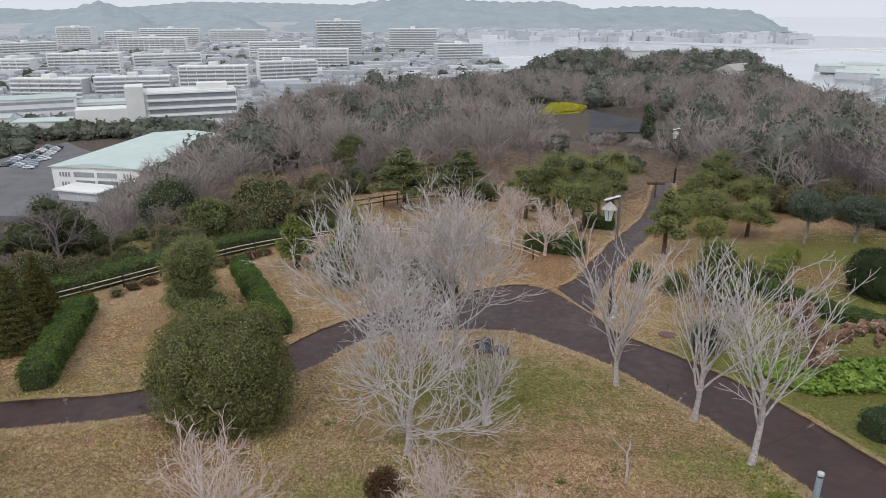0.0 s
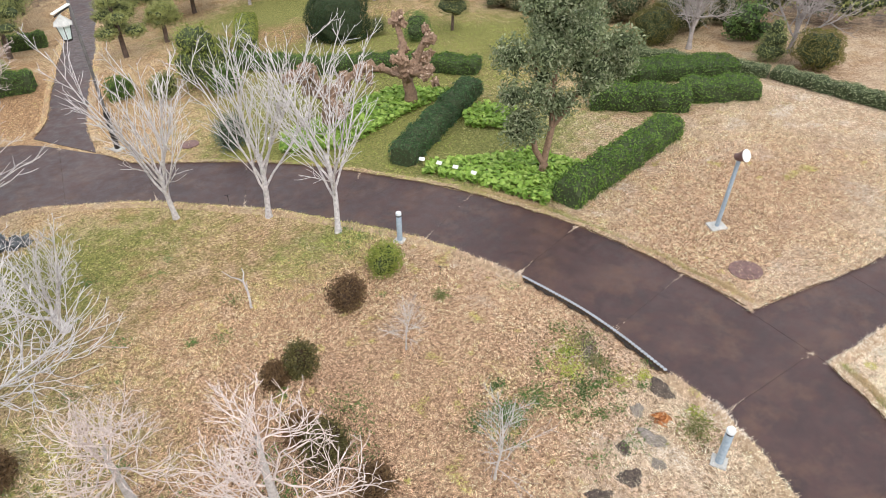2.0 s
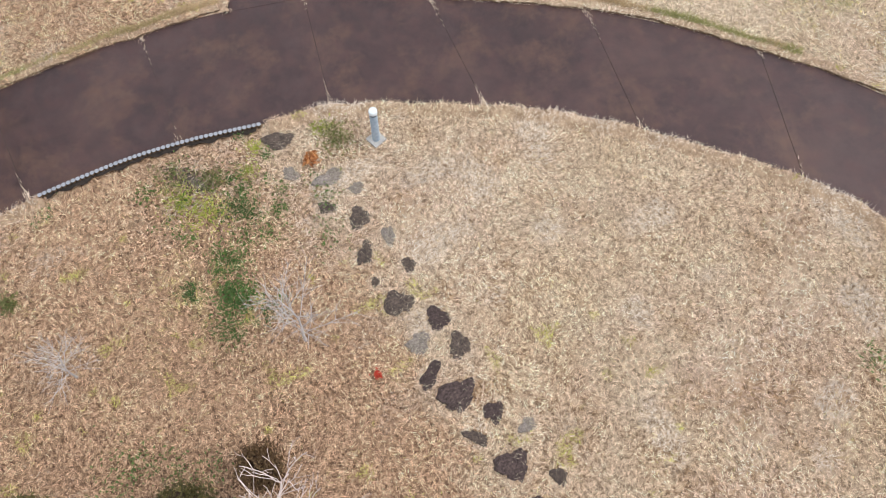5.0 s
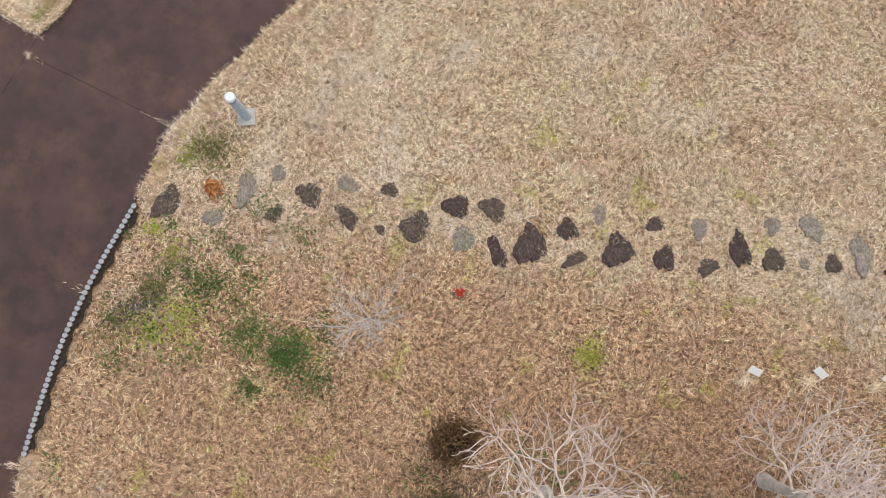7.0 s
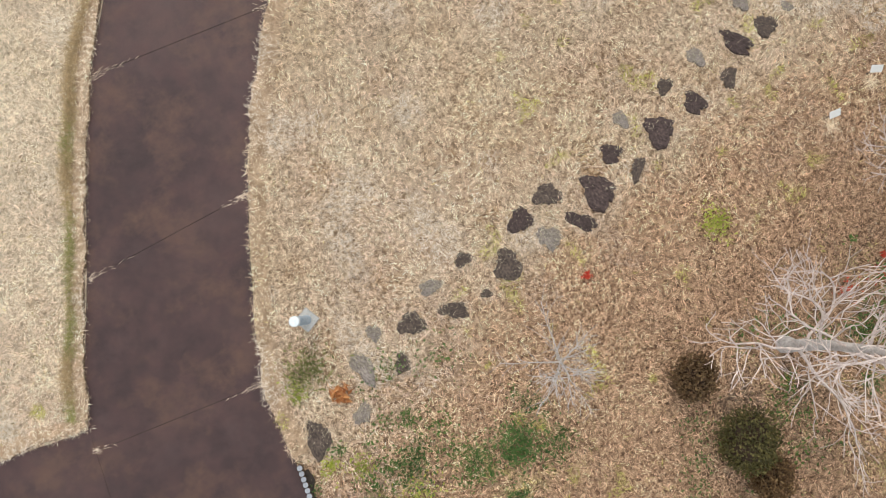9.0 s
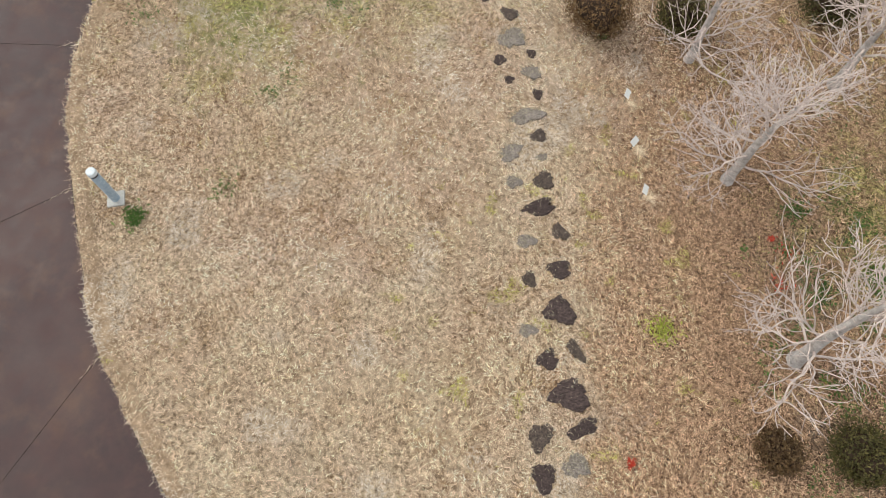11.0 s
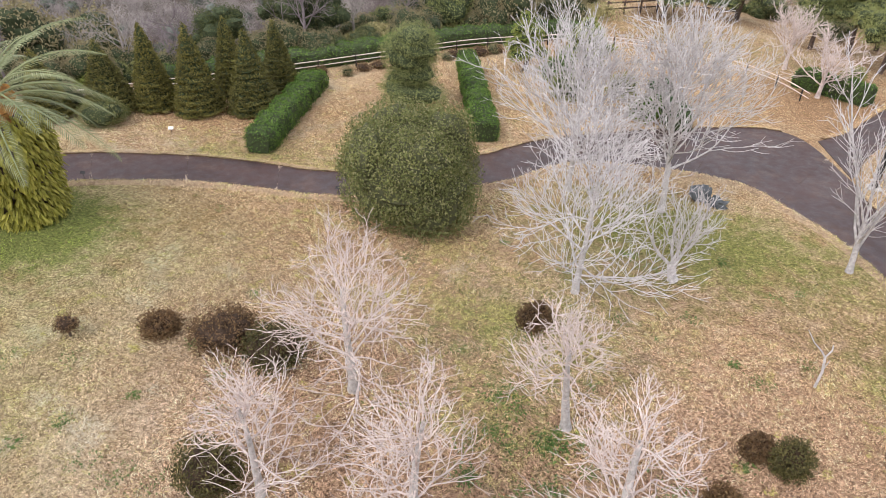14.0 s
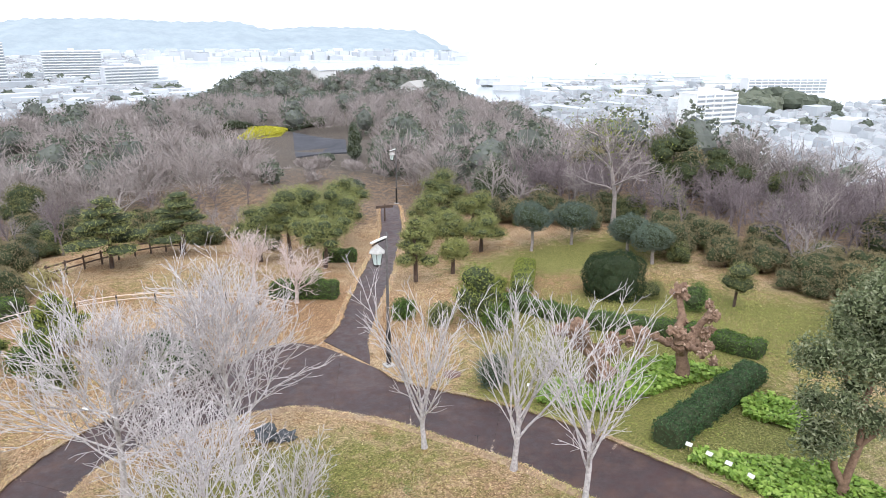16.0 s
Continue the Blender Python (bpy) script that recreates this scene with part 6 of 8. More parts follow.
leafy("topiary_pine", "fresh green rounded topiary pine", "shrub", "", at(9.6, 28.3), [(0, 0, 1.0, 1.1, 1.1, 0.9), (0.2, 0.1, 2.1, 0.95, 0.95, 0.75), (0.9, 0.4, 0.8, 0.8, 0.8, 0.7)], LEAF_YELLOW, 0.12, 4500, 314, aspect=0.3, lift=0.15)
leafy("evergreen_shrub", "glossy evergreen shrub with fresh yellow-green tips", "shrub", "garden shrubs", at(29.8, 12.6), sprigs([(0, 0, 0.9, 1.1, 1.1, 0.9)], 9, 0.5, 521), LEAF_WEED, 0.16, 1800, 520, aspect=0.5, lift=0.15)
leafy("small_conifer", "small dull green conical conifer by a low hedge", "tree", "garden shrubs", at(27.5, 10.5), [(0, 0, 0.5, 0.62, 0.62, 0.45), (0.05, 0, 1.0, 0.48, 0.48, 0.4), (0, 0, 1.5, 0.28, 0.28, 0.36)], LEAF_PINE, 0.13, 1800, 522, aspect=0.3, lift=0.12, spread=0.9)
for k, (x, y, r) in enumerate(((31.5, 17.0, 1.3), (33.5, 13.5, 1.5), (35.0, 10.0, 1.4), (32.8, 15.4, 1.1), (36.5, 6.5, 1.5), (30.5, 19.5, 1.2), (35.5, 12.5, 1.6), (37.5, 3.0, 1.5))):
    leafy("evergreen_shrub", "tall dark evergreen shrub at the wood's edge", "shrub", "boundary evergreens", at(x, y, 0, 50 * k), sprigs([(0, 0, r, r, r, r * 0.9), (0.4, 0.3, r * 1.7, r * 0.7, r * 0.7, r * 0.6)], 7, 0.5, 530 + k), (LEAF_WOODS, LEAF_OLIVE, LEAF_PINE)[k % 3], 0.18, 2400, 540 + k, aspect=0.45, lift=0.25, spread=0.9)
bush("dark green glossy bush behind pale trees", "garden shrubs", at(7.5, 21.5), 0.75, 1.25, LEAF_BLUE, 315)
bush("rounded yellow-green bush by a hedge", "garden shrubs", at(3.4, 37.8), 0.6, 0.9, LEAF_YELLOW, 316)
bush("fresh green bush in the garden", "garden shrubs", at(20.3, 25.5), 0.8, 1.4, LEAF_WEED, 317)
bush("small round green bush by a hedge", "garden shrubs", at(12.6, 32.2), 0.6, 0.8, LEAF_YELLOW, 318)
for k, (x, y, r) in enumerate(((10.2, 27.0, 0.9), (8.0, 28.6, 0.8), (6.6, 30.2, 0.7), (-8.3, 27.8, 0.9), (-9.6, 30.2, 1.0), (-6.2, 29.5, 0.8), (-4.6, 27.2, 0.8))):
    bush("low dark evergreen shrub behind bare trees", "garden shrubs", at(x, y), r, r * 1.3, LEAF_PINE if k % 2 else LEAF_BOX, 320 + k, 0.1, 2200)

# leafy ground cover
rng = np.random.default_rng(90)
for poly in (np.array([(10.7, 14.3), (11.35, 12.4), (11.75, 9.7), (12.4, 10.2), (14.6, 10.5), (14.2, 12.6), (12.6, 13.6), (11.3, 14.7)]), np.array([(8.3, 19.4), (10.2, 17.9), (13.2, 18.5), (16.4, 18.8), (15.0, 21.0), (11.5, 20.9), (9.0, 20.6)]), np.array([(14.3, 15.8), (15.3, 14.2), (16.6, 15.2), (16.3, 16.7), (15.0, 16.8)])):
    lo, hi = poly.min(0), poly.max(0)
    p = rng.uniform(lo, hi, (int(np.prod(hi - lo) * 260), 2))
    p = p[inside(p[:, 0], p[:, 1], poly)]
    z = gz(p[:, 0], p[:, 1]) + rng.uniform(0.05, 0.3, len(p))
    ob = part("ground_cover", [cards(np.stack([p[:, 0], p[:, 1], z], -1), np.tile((0, 0, 1.0), (len(p), 1)), 0.19, 0.17, rng, 0.32)], None, "", LEAF_COVER)
    tagged(ob, "bright green broad-leaved ground cover plants", "ground cover", kind="stuff")

leafy("small_conifer", "small dark conifer on a bare stem", "tree", "", at(22.6, 25.3), [(0, 0, 1.3, 0.9, 0.9, 0.45), (0.2, 0, 1.9, 0.75, 0.7, 0.4)], LEAF_OLIVE, 0.1, 2200, 340, aspect=0.3, trunk=([(0, 0, -0.1), (0.05, 0, 0.8), (0, 0, 1.6)], [0.08, 0.07, 0.05]))
leafy("evergreen_shrub", "large grey-green evergreen shrub", "shrub", "garden shrubs", at(23.0, 17.8), [(0, 0, 1.6, 1.6, 1.5, 1.5), (1.0, 0.6, 2.4, 1.3, 1.3, 1.2), (-0.9, 0.5, 1.4, 1.1, 1.1, 1.1), (0.2, -0.7, 0.9, 1.2, 1.1, 0.9)], LEAF_GREY, 0.13, 9000, 341, aspect=0.45, lift=0.25, spread=0.9)
leafy("spreading_conifer", "dark green spreading conifer beside the path", "tree", "", at(19.6, -3.1), sprigs([(0, 0, 0.8, 1.9, 1.8, 0.6), (0.6, -0.3, 1.6, 1.8, 1.6, 0.6), (-0.4, 0.5, 1.2, 1.6, 1.5, 0.5), (0.8, 0.2, 2.4, 1.4, 1.4, 0.7)], 9, 0.45, 343), LEAF_SHADE, 0.15, 22000, 342, aspect=0.18, lift=0.25, spread=0.8, trunk=([(0, 0, -0.1), (0.1, 0, 1.2), (0.2, 0, 2.6)], [0.2, 0.16, 0.08]))
for k, (x, y, h) in enumerate(((18.9, 40.3, 3.4), (21.8, 39.9, 3.1), (23.9, 36.3, 2.75), (24.1, 33.9, 2.75))):
    leafy("ball_tree", "blue-green round-headed tree on a short stem", "tree", "round-headed trees", at(x, y, 0, 40 * k), [(0, 0, h - 0.95, 1.4 if k < 2 else 1.1, 1.35 if k < 2 else 1.1, 0.95 if k < 2 else 0.8), (0.45, 0.3, h - 1.2, 0.85, 0.85, 0.7)], LEAF_BLUE, 0.11, 4200, 350 + k, lift=0.12, trunk=([(0, 0, -0.1), (0.06, 0.02, 0.7), (0, 0, h - 1.2)], [0.12, 0.1, 0.08]), bark=GREY_BARK)


def round_pine(place, label, seed, h, r):
    rng = np.random.default_rng(seed)
    lobes = sprigs([(0, 0, h * 0.76, r * 0.7, r * 0.7, h * 0.22)], 6, 0.62, seed) + sprigs([(r * 0.55 * math.cos(a), r * 0.55 * math.sin(a), h * rng.uniform(0.48, 0.7), r * 0.52, r * 0.52, h * 0.17) for a in np.arange(0, 6.2, 1.25)], 3, 0.62, seed + 1)
    return leafy("pine_tree", label, "tree", "garden pines", place, lobes, LEAF_PINE, 0.16, 11000, seed, aspect=0.2, hollow=0.62, lift=0.22, spread=0.9, trunk=([(0, 0, -0.1), (0.1, 0.05, h * 0.3), (0, 0, h * 0.7)], [0.15, 0.12, 0.07]))


for k, (x, y, h, r) in enumerate(((4.9, 41.9, 3.9, 2.0), (1.2, 45.5, 3.9, 1.7), (3.4, 47.0, 5.0, 2.3), (7.0, 48.5, 5.0, 2.0), (5.2, 51.5, 5.2, 2.4), (8.9, 54.5, 4.8, 2.0), (11.4, 42.2, 2.9, 1.3), (13.6, 43.0, 3.1, 1.7), (16.0, 42.3, 2.7, 1.6), (14.4, 48.5, 3.4, 1.7), (17.4, 47.0, 3.2, 1.6), (16.8, 53.0, 3.8, 1.9), (11.8, 37.0, 2.4, 1.0))):
    round_pine(at(x, y, 0, 50 * k), "rounded garden pine with a dark trunk beside the path", 360 + k, h, r)


def pad_pine(place, label, seed, h, r, leaf=LEAF_PINE, tiers=6):
    """A trained pine: flat pads of needles in tiers round a leaning trunk."""
    rng = np.random.default_rng(seed)
    lobes = []
    for k in range(tiers):
        t = (k + 0.6) / tiers
        out = r * (1.05 - t) * rng.uniform(0.75, 1.0)
        for a in (np.arange(3) * 2.1 + k * 1.1 if k < tiers - 1 else [0]):
            lobes.append((out * math.cos(a) * (k < tiers - 1), out * math.sin(a) * (k < tiers - 1), h * (0.25 + 0.7 * t) + rng.normal(0, 0.06), r * 0.5 * (1.2 - 0.5 * t), r * 0.46 * (1.2 - 0.5 * t), 0.2))
    return leafy("pine_tree", label, "tree", "trained pines", place, lobes, leaf, 0.19, 5600, seed, aspect=0.25, lift=0.14, spread=0.8, trunk=([(0, 0, -0.1), (0.15, 0, h * 0.35), (-0.05, 0.1, h * 0.65), (0, 0, h * 0.92)], [0.14, 0.12, 0.09, 0.04]))


pad_pine(at(-3.7, 50.0), "tiered trained pine with flat needle pads", 381, 4.6, 2.0)
pad_pine(at(-8.0, 46.4, 0, 60), "tiered trained pine with flat needle pads", 382, 4.9, 2.1)
pad_pine(at(-11.6, 30.7, 0, 20), "small yellow-green trained pine", 383, 3.0, 0.95, LEAF_YELLOW, 5)
pad_pine(at(-8.9, 32.2, 0, 70), "small yellow-green trained pine", 385, 2.9, 1.15, LEAF_YELLOW, 5)
pad_pine(at(9.05, 35.8, 0, 80), "thin dark-stemmed pine with sparse tufts", 384, 4.2, 1.0, LEAF_PINE, 4)
leafy("pine_tree", "clipped two-tier grey-green pine in the west plot", "tree", "trained pines", at(-13.6, 22.6), [(0, 0, 2.65, 1.15, 1.15, 0.85), (0.2, 0, 3.15, 0.85, 0.85, 0.6), (0.3, -0.3, 1.0, 1.25, 1.2, 0.42), (-0.6, 0.3, 1.15, 1.0, 1.0, 0.38), (0.1, 0.1, 1.75, 1.05, 1.05, 0.45)], LEAF_PINE, 0.15, 18000, 386, aspect=0.11, lift=0.15, spread=0.8, trunk=([(0, 0, -0.1), (0.1, 0, 0.8), (0, 0, 2.2)], [0.13, 0.11, 0.08]))

leafy("evergreen_tree", "broad dark evergreen tree behind the boundary hedge", "tree", "boundary evergreens", at(-24.6, 29.5), sprigs([(0, 0, 2.6, 2.0, 1.9, 1.6), (0.7, 0.3, 3.9, 1.5, 1.5, 1.1), (-1.5, 0, 2.0, 1.3, 1.3, 1.2), (1.5, 0.4, 2.3, 1.3, 1.3, 1.2)], 9, 0.45, 501), LEAF_CAMPHOR, 0.13, 13000, 500, aspect=0.45, lift=0.25, spread=0.9, trunk=([(0, 0, -0.3), (0.1, 0, 1.2), (0.3, 0.1, 3.0)], [0.2, 0.16, 0.08]))
leafy("evergreen_tree", "dull green evergreen tree behind the boundary hedge", "tree", "boundary evergreens", at(-28.0, 26.0), sprigs([(0, 0, 1.8, 1.6, 1.5, 1.2), (0.9, 0.3, 2.5, 1.1, 1.1, 0.9)], 9, 0.45, 503), LEAF_CAMPHOR, 0.13, 6500, 502, aspect=0.4, lift=0.25, spread=0.9, trunk=([(0, 0, -0.3), (0.1, 0, 1.0), (0.2, 0.1, 2.0)], [0.16, 0.13, 0.08]))

# ---- west plots ----
hedge("clipped bright green box hedge in the west plot", "west hedges", -16.1, 15.6, -18.9, 23.0, 1.05, 0.9, LEAF_BOX, 230)
hedge("clipped bright green box hedge in the west plot", "west hedges", -9.4, 21.1, -14.4, 29.6, 1.0, 0.9, LEAF_BOX, 231)
hedge("clipped dark green hedge beside the north path", "west hedges", 0.9, 36.2, 4.2, 34.6, 0.95, 0.95, LEAF_BOX, 232)
hedge("dark clipped hedge behind bare trees", "west hedges", -2.95, 26.5, -4.9, 30.8, 1.0, 0.9, LEAF_HOLLY, 234)
hedge("short clipped hedge under a pine", "west hedges", 5.3, 44.6, 7.4, 43.9, 0.9, 0.9, LEAF_BOX, 233)
back = [(-25.0, 18.4), (-22.4, 23.0), (-20.2, 26.6), (-17.0, 32.0), (-14.0, 36.4), (-11.9, 39.8)]
for k, ((x0, y0), (x1, y1)) in enumerate(zip(back[:-1], back[1:])):
    hedge("long dark green hedge behind the low fence", "boundary hedges", x0, y0, x1, y1, 1.3, 0.95, LEAF_BOX, 240 + k, 0.08, 240)


def cone_tree(place, label, seed, h, r):
    """A clipped conical conifer in drooping layers."""
    ob = thing("conical_conifer", label, "tree", "conical conifers", place)
    rng = np.random.default_rng(seed)
    part("trunk", [tube([(0, 0, -0.1), (0, 0, h * 0.5)], [0.1, 0.06], 8)], ob, "", DARK_BARK)
    prof, layers = [(r * 0.5, 0.16)], 13
    for k in range(layers):
        t = k / layers
        prof += [(r * (1 - t) ** 0.85 + 0.03, 0.2 + (h - 0.25) * t), (r * (1 - t) ** 0.85 * 0.7 + 0.02, 0.2 + (h - 0.25) * (t + 0.6 / layers))]
    prof.append((0.02, h))
    body = turned(prof, 20)
    v, f = body[0]
    v = v * np.concatenate([1 + rng.normal(0, 0.05, (len(v), 2)), np.ones((len(v), 1))], 1)
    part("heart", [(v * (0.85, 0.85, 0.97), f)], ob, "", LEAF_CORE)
    p, n = on_lump(v, f, 7500, rng, 0.06)
    part("sprays", [cards(p, n + (0, 0, -0.2), 0.12, 0.05, rng, 0.5)], ob, "", LEAF_CONE)
    return ob


for k, (x, y, h, r) in enumerate(((-20.9, 17.6, 3.75, 1.05), (-19.1, 18.9, 3.5, 1.15), (-22.7, 17.0, 3.6, 0.95), (-21.2, 20.0, 3.5, 0.9), (-24.0, 15.8, 3.0, 1.1), (-19.9, 21.6, 3.2, 0.9), (-25.4, 14.0, 2.8, 1.0))):
    cone_tree(at(x, y, 0, 33 * k), "clipped conical conifer with olive-brown sprays", 420 + k, h, r)
bush("dark greyish shrub beside conical conifers", "garden shrubs", at(-23.0, 14.6), 1.0, 1.0, LEAF_OLIVE, 335)
bush("yellow-green shrub beside conical conifers", "garden shrubs", at(-26.0, 16.4), 0.7, 1.0, LEAF_YELLOW, 336)


def low_fence(line, seed):
    """A knee-high fence: dark posts and two pale rails."""
    ob = thing("low_fence", "knee-high fence with two pale rails and dark posts", "fence")
    p = curve(line, 8)
    s = arc_length(p)
    for u in np.arange(0, s[-1], 2.0):
        x, y = np.interp(u, s, p[:, 0]), np.interp(u, s, p[:, 1])
        o = part("post", bevelled(0.07, 0.07, 0.62, 0.01), ob, "", BLACK)
        o.matrix_basis = pose(x, y, g0(x, y))
    for h in (0.34, 0.58):
        pts = np.stack([p[:, 0], p[:, 1], gz(p[:, 0], p[:, 1]) + h], -1)
        part("rail", [tube(pts, np.full(len(pts), 0.024), 6)], ob, "pale pinkish rail", RAIL)
    return ob


low_fence([(-26.5, 14.6), (-24.0, 18.6), (-21.0, 23.4), (-19.2, 26.3), (-17.5, 29.0), (-15.6, 32.2), (-13.4, 35.2), (-11.2, 37.6), (-7.4, 38.6), (-3.6, 37.6), (-0.3, 35.6), (1.6, 33.2)], 1)
for k, (x, y) in enumerate(curve([(-22.0, 20.2), (-19.9, 23.6), (-17.9, 26.8), (-15.9, 30.0), (-13.9, 33.0)], 4)):
    bush("low dry brown shrub along the fence", "shrubs along the fence", at(x + 0.25 * math.sin(k * 2.3), y + 0.2 * math.cos(k * 1.7), 0, 40 * k), 0.4 + 0.1 * math.sin(k), 0.42 + 0.08 * math.cos(k * 1.3), LEAF_BROWN if k % 3 else LEAF_DRY, 560 + k, 0.07, 900)
wooden = thing("timber_fence", "dark brown post and rail timber fence under pines", "fence")
for k in range(9):
    x, y = -11.5 + 0.95 * k, 45.4 + 0.68 * k
    part("post", bevelled(0.11, 0.11, 0.95, 0.015), wooden, "", DARK_BARK).matrix_basis = at(x, y)
for h in (0.4, 0.8):
    pts = np.array([(-11.6 + 0.95 * k, 45.35 + 0.68 * k, g0(-11.6 + 0.95 * k, 45.35 + 0.68 * k) + h) for k in range(9)])
    part("rail", [tube(pts, np.full(9, 0.05), 6)], wooden, "", DARK_BARK)

cross = thing("signpost", "dark timber post with a crossbar at the path's end", "sign", "", at(12.5, 55.0))
part("post", bevelled(0.12, 0.12, 1.5, 0.015), cross, "", DARK_BARK)
part("crossbar", bevelled(1.5, 0.08, 0.22, 0.01), cross, "", DARK_BARK).matrix_basis = pose(0, 0, 1.15)

bare_tree("cherry_tree", "small leafless tree with pale spreading branches", "trees by the north path", 71, TANGLE, PINK_BARK, at(2.0, 34.6, 0, 10, 1.2))
bare_tree("cherry_tree", "small leafless tree with pale spreading branches", "trees by the north path", 72, TANGLE, PINK_BARK, at(0.2, 38.8, 0, 100, 1.25))
bare_tree("bare_tree", "leafless grey-brown tree beside clipped shrubs", "garden trees", 73, TANGLE, GREY_BARK, at(27.0, 14.0, 0, 100, 1.35))
bare_tree("bare_tree", "leafless grey-brown tree beside clipped shrubs", "garden trees", 74, TANGLE, GREY_BARK, at(29.1, 10.3, 0, 200, 1.35))


# ---- palm clad in ferns ----
palm = thing("palm_tree", "stout palm with a fern-covered trunk and arching fronds", "palm", "", at(-18.9, 8.5))
rng = np.random.default_rng(500)
prof = [(0.8, 0.0), (0.95, 0.5), (1.0, 1.2), (1.12, 2.0), (1.15, 2.7), (0.9, 3.1), (0.55, 3.3)]
body = turned(prof, 24)
part("trunk", [(body[0][0] * (0.8, 0.8, 1), body[0][1])], palm, "", DARK_BARK)
p, n = on_lump(*body[0], 5200, rng, 0.14)
tip = np.concatenate([n[:, :2] * 0.6, np.full((len(n), 1), -1.0)], 1) + rng.normal(0, 0.25, (len(n), 3))
tip /= np.linalg.norm(tip, axis=1)[:, None]
w = np.cross(tip, n)
w /= np.linalg.norm(w, axis=1)[:, None] + 1e-9
L, W2 = rng.uniform(0.18, 0.36, (len(p), 1)), rng.uniform(0.03, 0.06, (len(p), 1))
v = np.stack([p, p + tip * L * 0.5 + w * W2 + n * 0.06, p + tip * L + n * 0.02, p + tip * L * 0.5 - w * W2 + n * 0.06], 1).reshape(-1, 3)
part("fern_skirt", [(v, np.arange(len(v)).reshape(-1, 4))], palm, "hanging yellow-green fern fronds", LEAF_FERN)
part("frond_base", [(lump(0.6, 0.6, 0.6, 501, 0.3, 24, 14, 7.0)[0] + (0, 0, 3.45), lump(0.6, 0.6, 0.6, 501, 0.3, 24, 14, 7.0)[1])], palm, "orange-brown cut frond bases", surface("orange_brown_fibre", (0.14, 0.05, 0.02), (0.55, 0.28, 0.07), 9, 40, 0.9, 0.8))
for k in range(34):
    a, up = k * 2.4, 1.25 - 1.15 * (k / 34)
    long = rng.uniform(3.1, 3.9)
    d = np.array([math.cos(a) * math.cos(up), math.sin(a) * math.cos(up), math.sin(up)])
    pts = [np.array([0, 0, 3.6])]
    for s in range(10):
        d = d + (0, 0, -0.15)
        d /= np.linalg.norm(d)
        pts.append(pts[-1] + d * long / 10)
    pts = np.array(pts)
    chunks = [tube(pts, np.linspace(0.045, 0.008, 11), 4)]
    u = np.linspace(0.12, 1, 46) * 10
    q = np.stack([np.interp(u, np.arange(11), pts[:, c]) for c in range(3)], -1)
    dd = np.gradient(q, axis=0)
    dd /= np.linalg.norm(dd, axis=1)[:, None]
    side = np.cross(dd, (0, 0, 1))
    side /= np.linalg.norm(side, axis=1)[:, None] + 1e-9
    for sgn in (1, -1):
        ln = 0.42 * np.sin(np.linspace(0.35, 2.9, 46))[:, None]
        e = q + (side * sgn * 0.8 + dd * 0.6 + np.array([0, 0, -0.25])) * ln
        m = (q + e) / 2 + (0, 0, 0.04)
        chunks.append((np.stack([q, m + dd * 0.018, e, m - dd * 0.018], 1).reshape(-1, 3), np.arange(4 * 46).reshape(-1, 4)))
    part("frond", chunks, palm, "", LEAF_PALM)


# ---- woods on the slopes ----
def park(x, y, pad=0.0):
    """Whether a spot is on the kept lawns and garden."""
    line = np.array([(-30, -40), (-30, 8), (-27, 16), (-23.5, 24), (-14.5, 39.5), (-14, 46), (-8, 53), (0, 56), (5, 60), (9, 66), (19, 66), (20, 56), (20, 48), (27, 43), (28, 33), (30, 24), (34, 19), (38, 8), (42, -40)], float)
    mid = np.array([2.0, 12.0])
    line = mid + (line - mid) * (1 + pad / 30)
    return inside(np.atleast_1d(np.asarray(x, float)), np.atleast_1d(np.asarray(y, float)), line)


rng = np.random.default_rng(900)
LEAF_SASA = foliage("dry_dwarf_bamboo_leaves", (0.16, 0.13, 0.05), (0.42, 0.36, 0.16), (0.66, 0.57, 0.32))
HID = at(0, -300)
wood_protos, ever_protos = [], []
for k in range(4):
    wood_protos.append(bare_tree("woodland_tree", "leafless grey-brown woodland tree", "woodland trees", 600 + k, WOOD, (GREY_BARK, BROWN_BARK)[k % 2], HID, (6, 4, 3, 3), first_dir=((0, 0, 1), (0.2, 0.1, 1), (-0.15, 0.2, 1), (0.1, -0.25, 1))[k], whole=True))
looks = ((LEAF_PINE, "dull green evergreen woodland tree"), (LEAF_SLOPE, "olive evergreen woodland tree"), (LEAF_WOODS, "dark evergreen woodland tree"), (LEAF_DRY, "yellowish-brown scrub with dry leaves"))
for k, (leaf, text) in enumerate(looks):
    lobes = [(0, 0, 2.4, 1.5, 1.5, 1.3)] + [(1.15 * math.cos(a), 1.15 * math.sin(a), 1.3 + 1.1 * ((i * 7) % 5) / 4, 1.1, 1.05, 0.95) for i, a in enumerate(np.arange(0, 6.2, 1.05))]
    ever_protos.append(leafy("woodland_evergreen", text, "tree", "woodland evergreens", HID, lobes, leaf, 0.18, 4600, 620 + k, aspect=0.5, lift=0.25, spread=0.9, trunk=([(0, 0, -0.3), (0.1, 0, 1.0), (0, 0, 2.0)], [0.16, 0.13, 0.08])))
spots = []
for gx0 in np.arange(-90, 96, 4.2):
    for gy0 in np.arange(-10, 100, 4.2):
        x, y = gx0 + rng.uniform(-1.9, 1.9), gy0 + rng.uniform(-1.9, 1.9)
        if park(x, y)[0] or math.hypot(x, y - 10) > 68 or abs(math.degrees(math.atan2(x, y + 14))) > (66 if x < 0 else 92):
            continue
        if g0(x, y) < -43:
            continue
        spots.append((x, y))
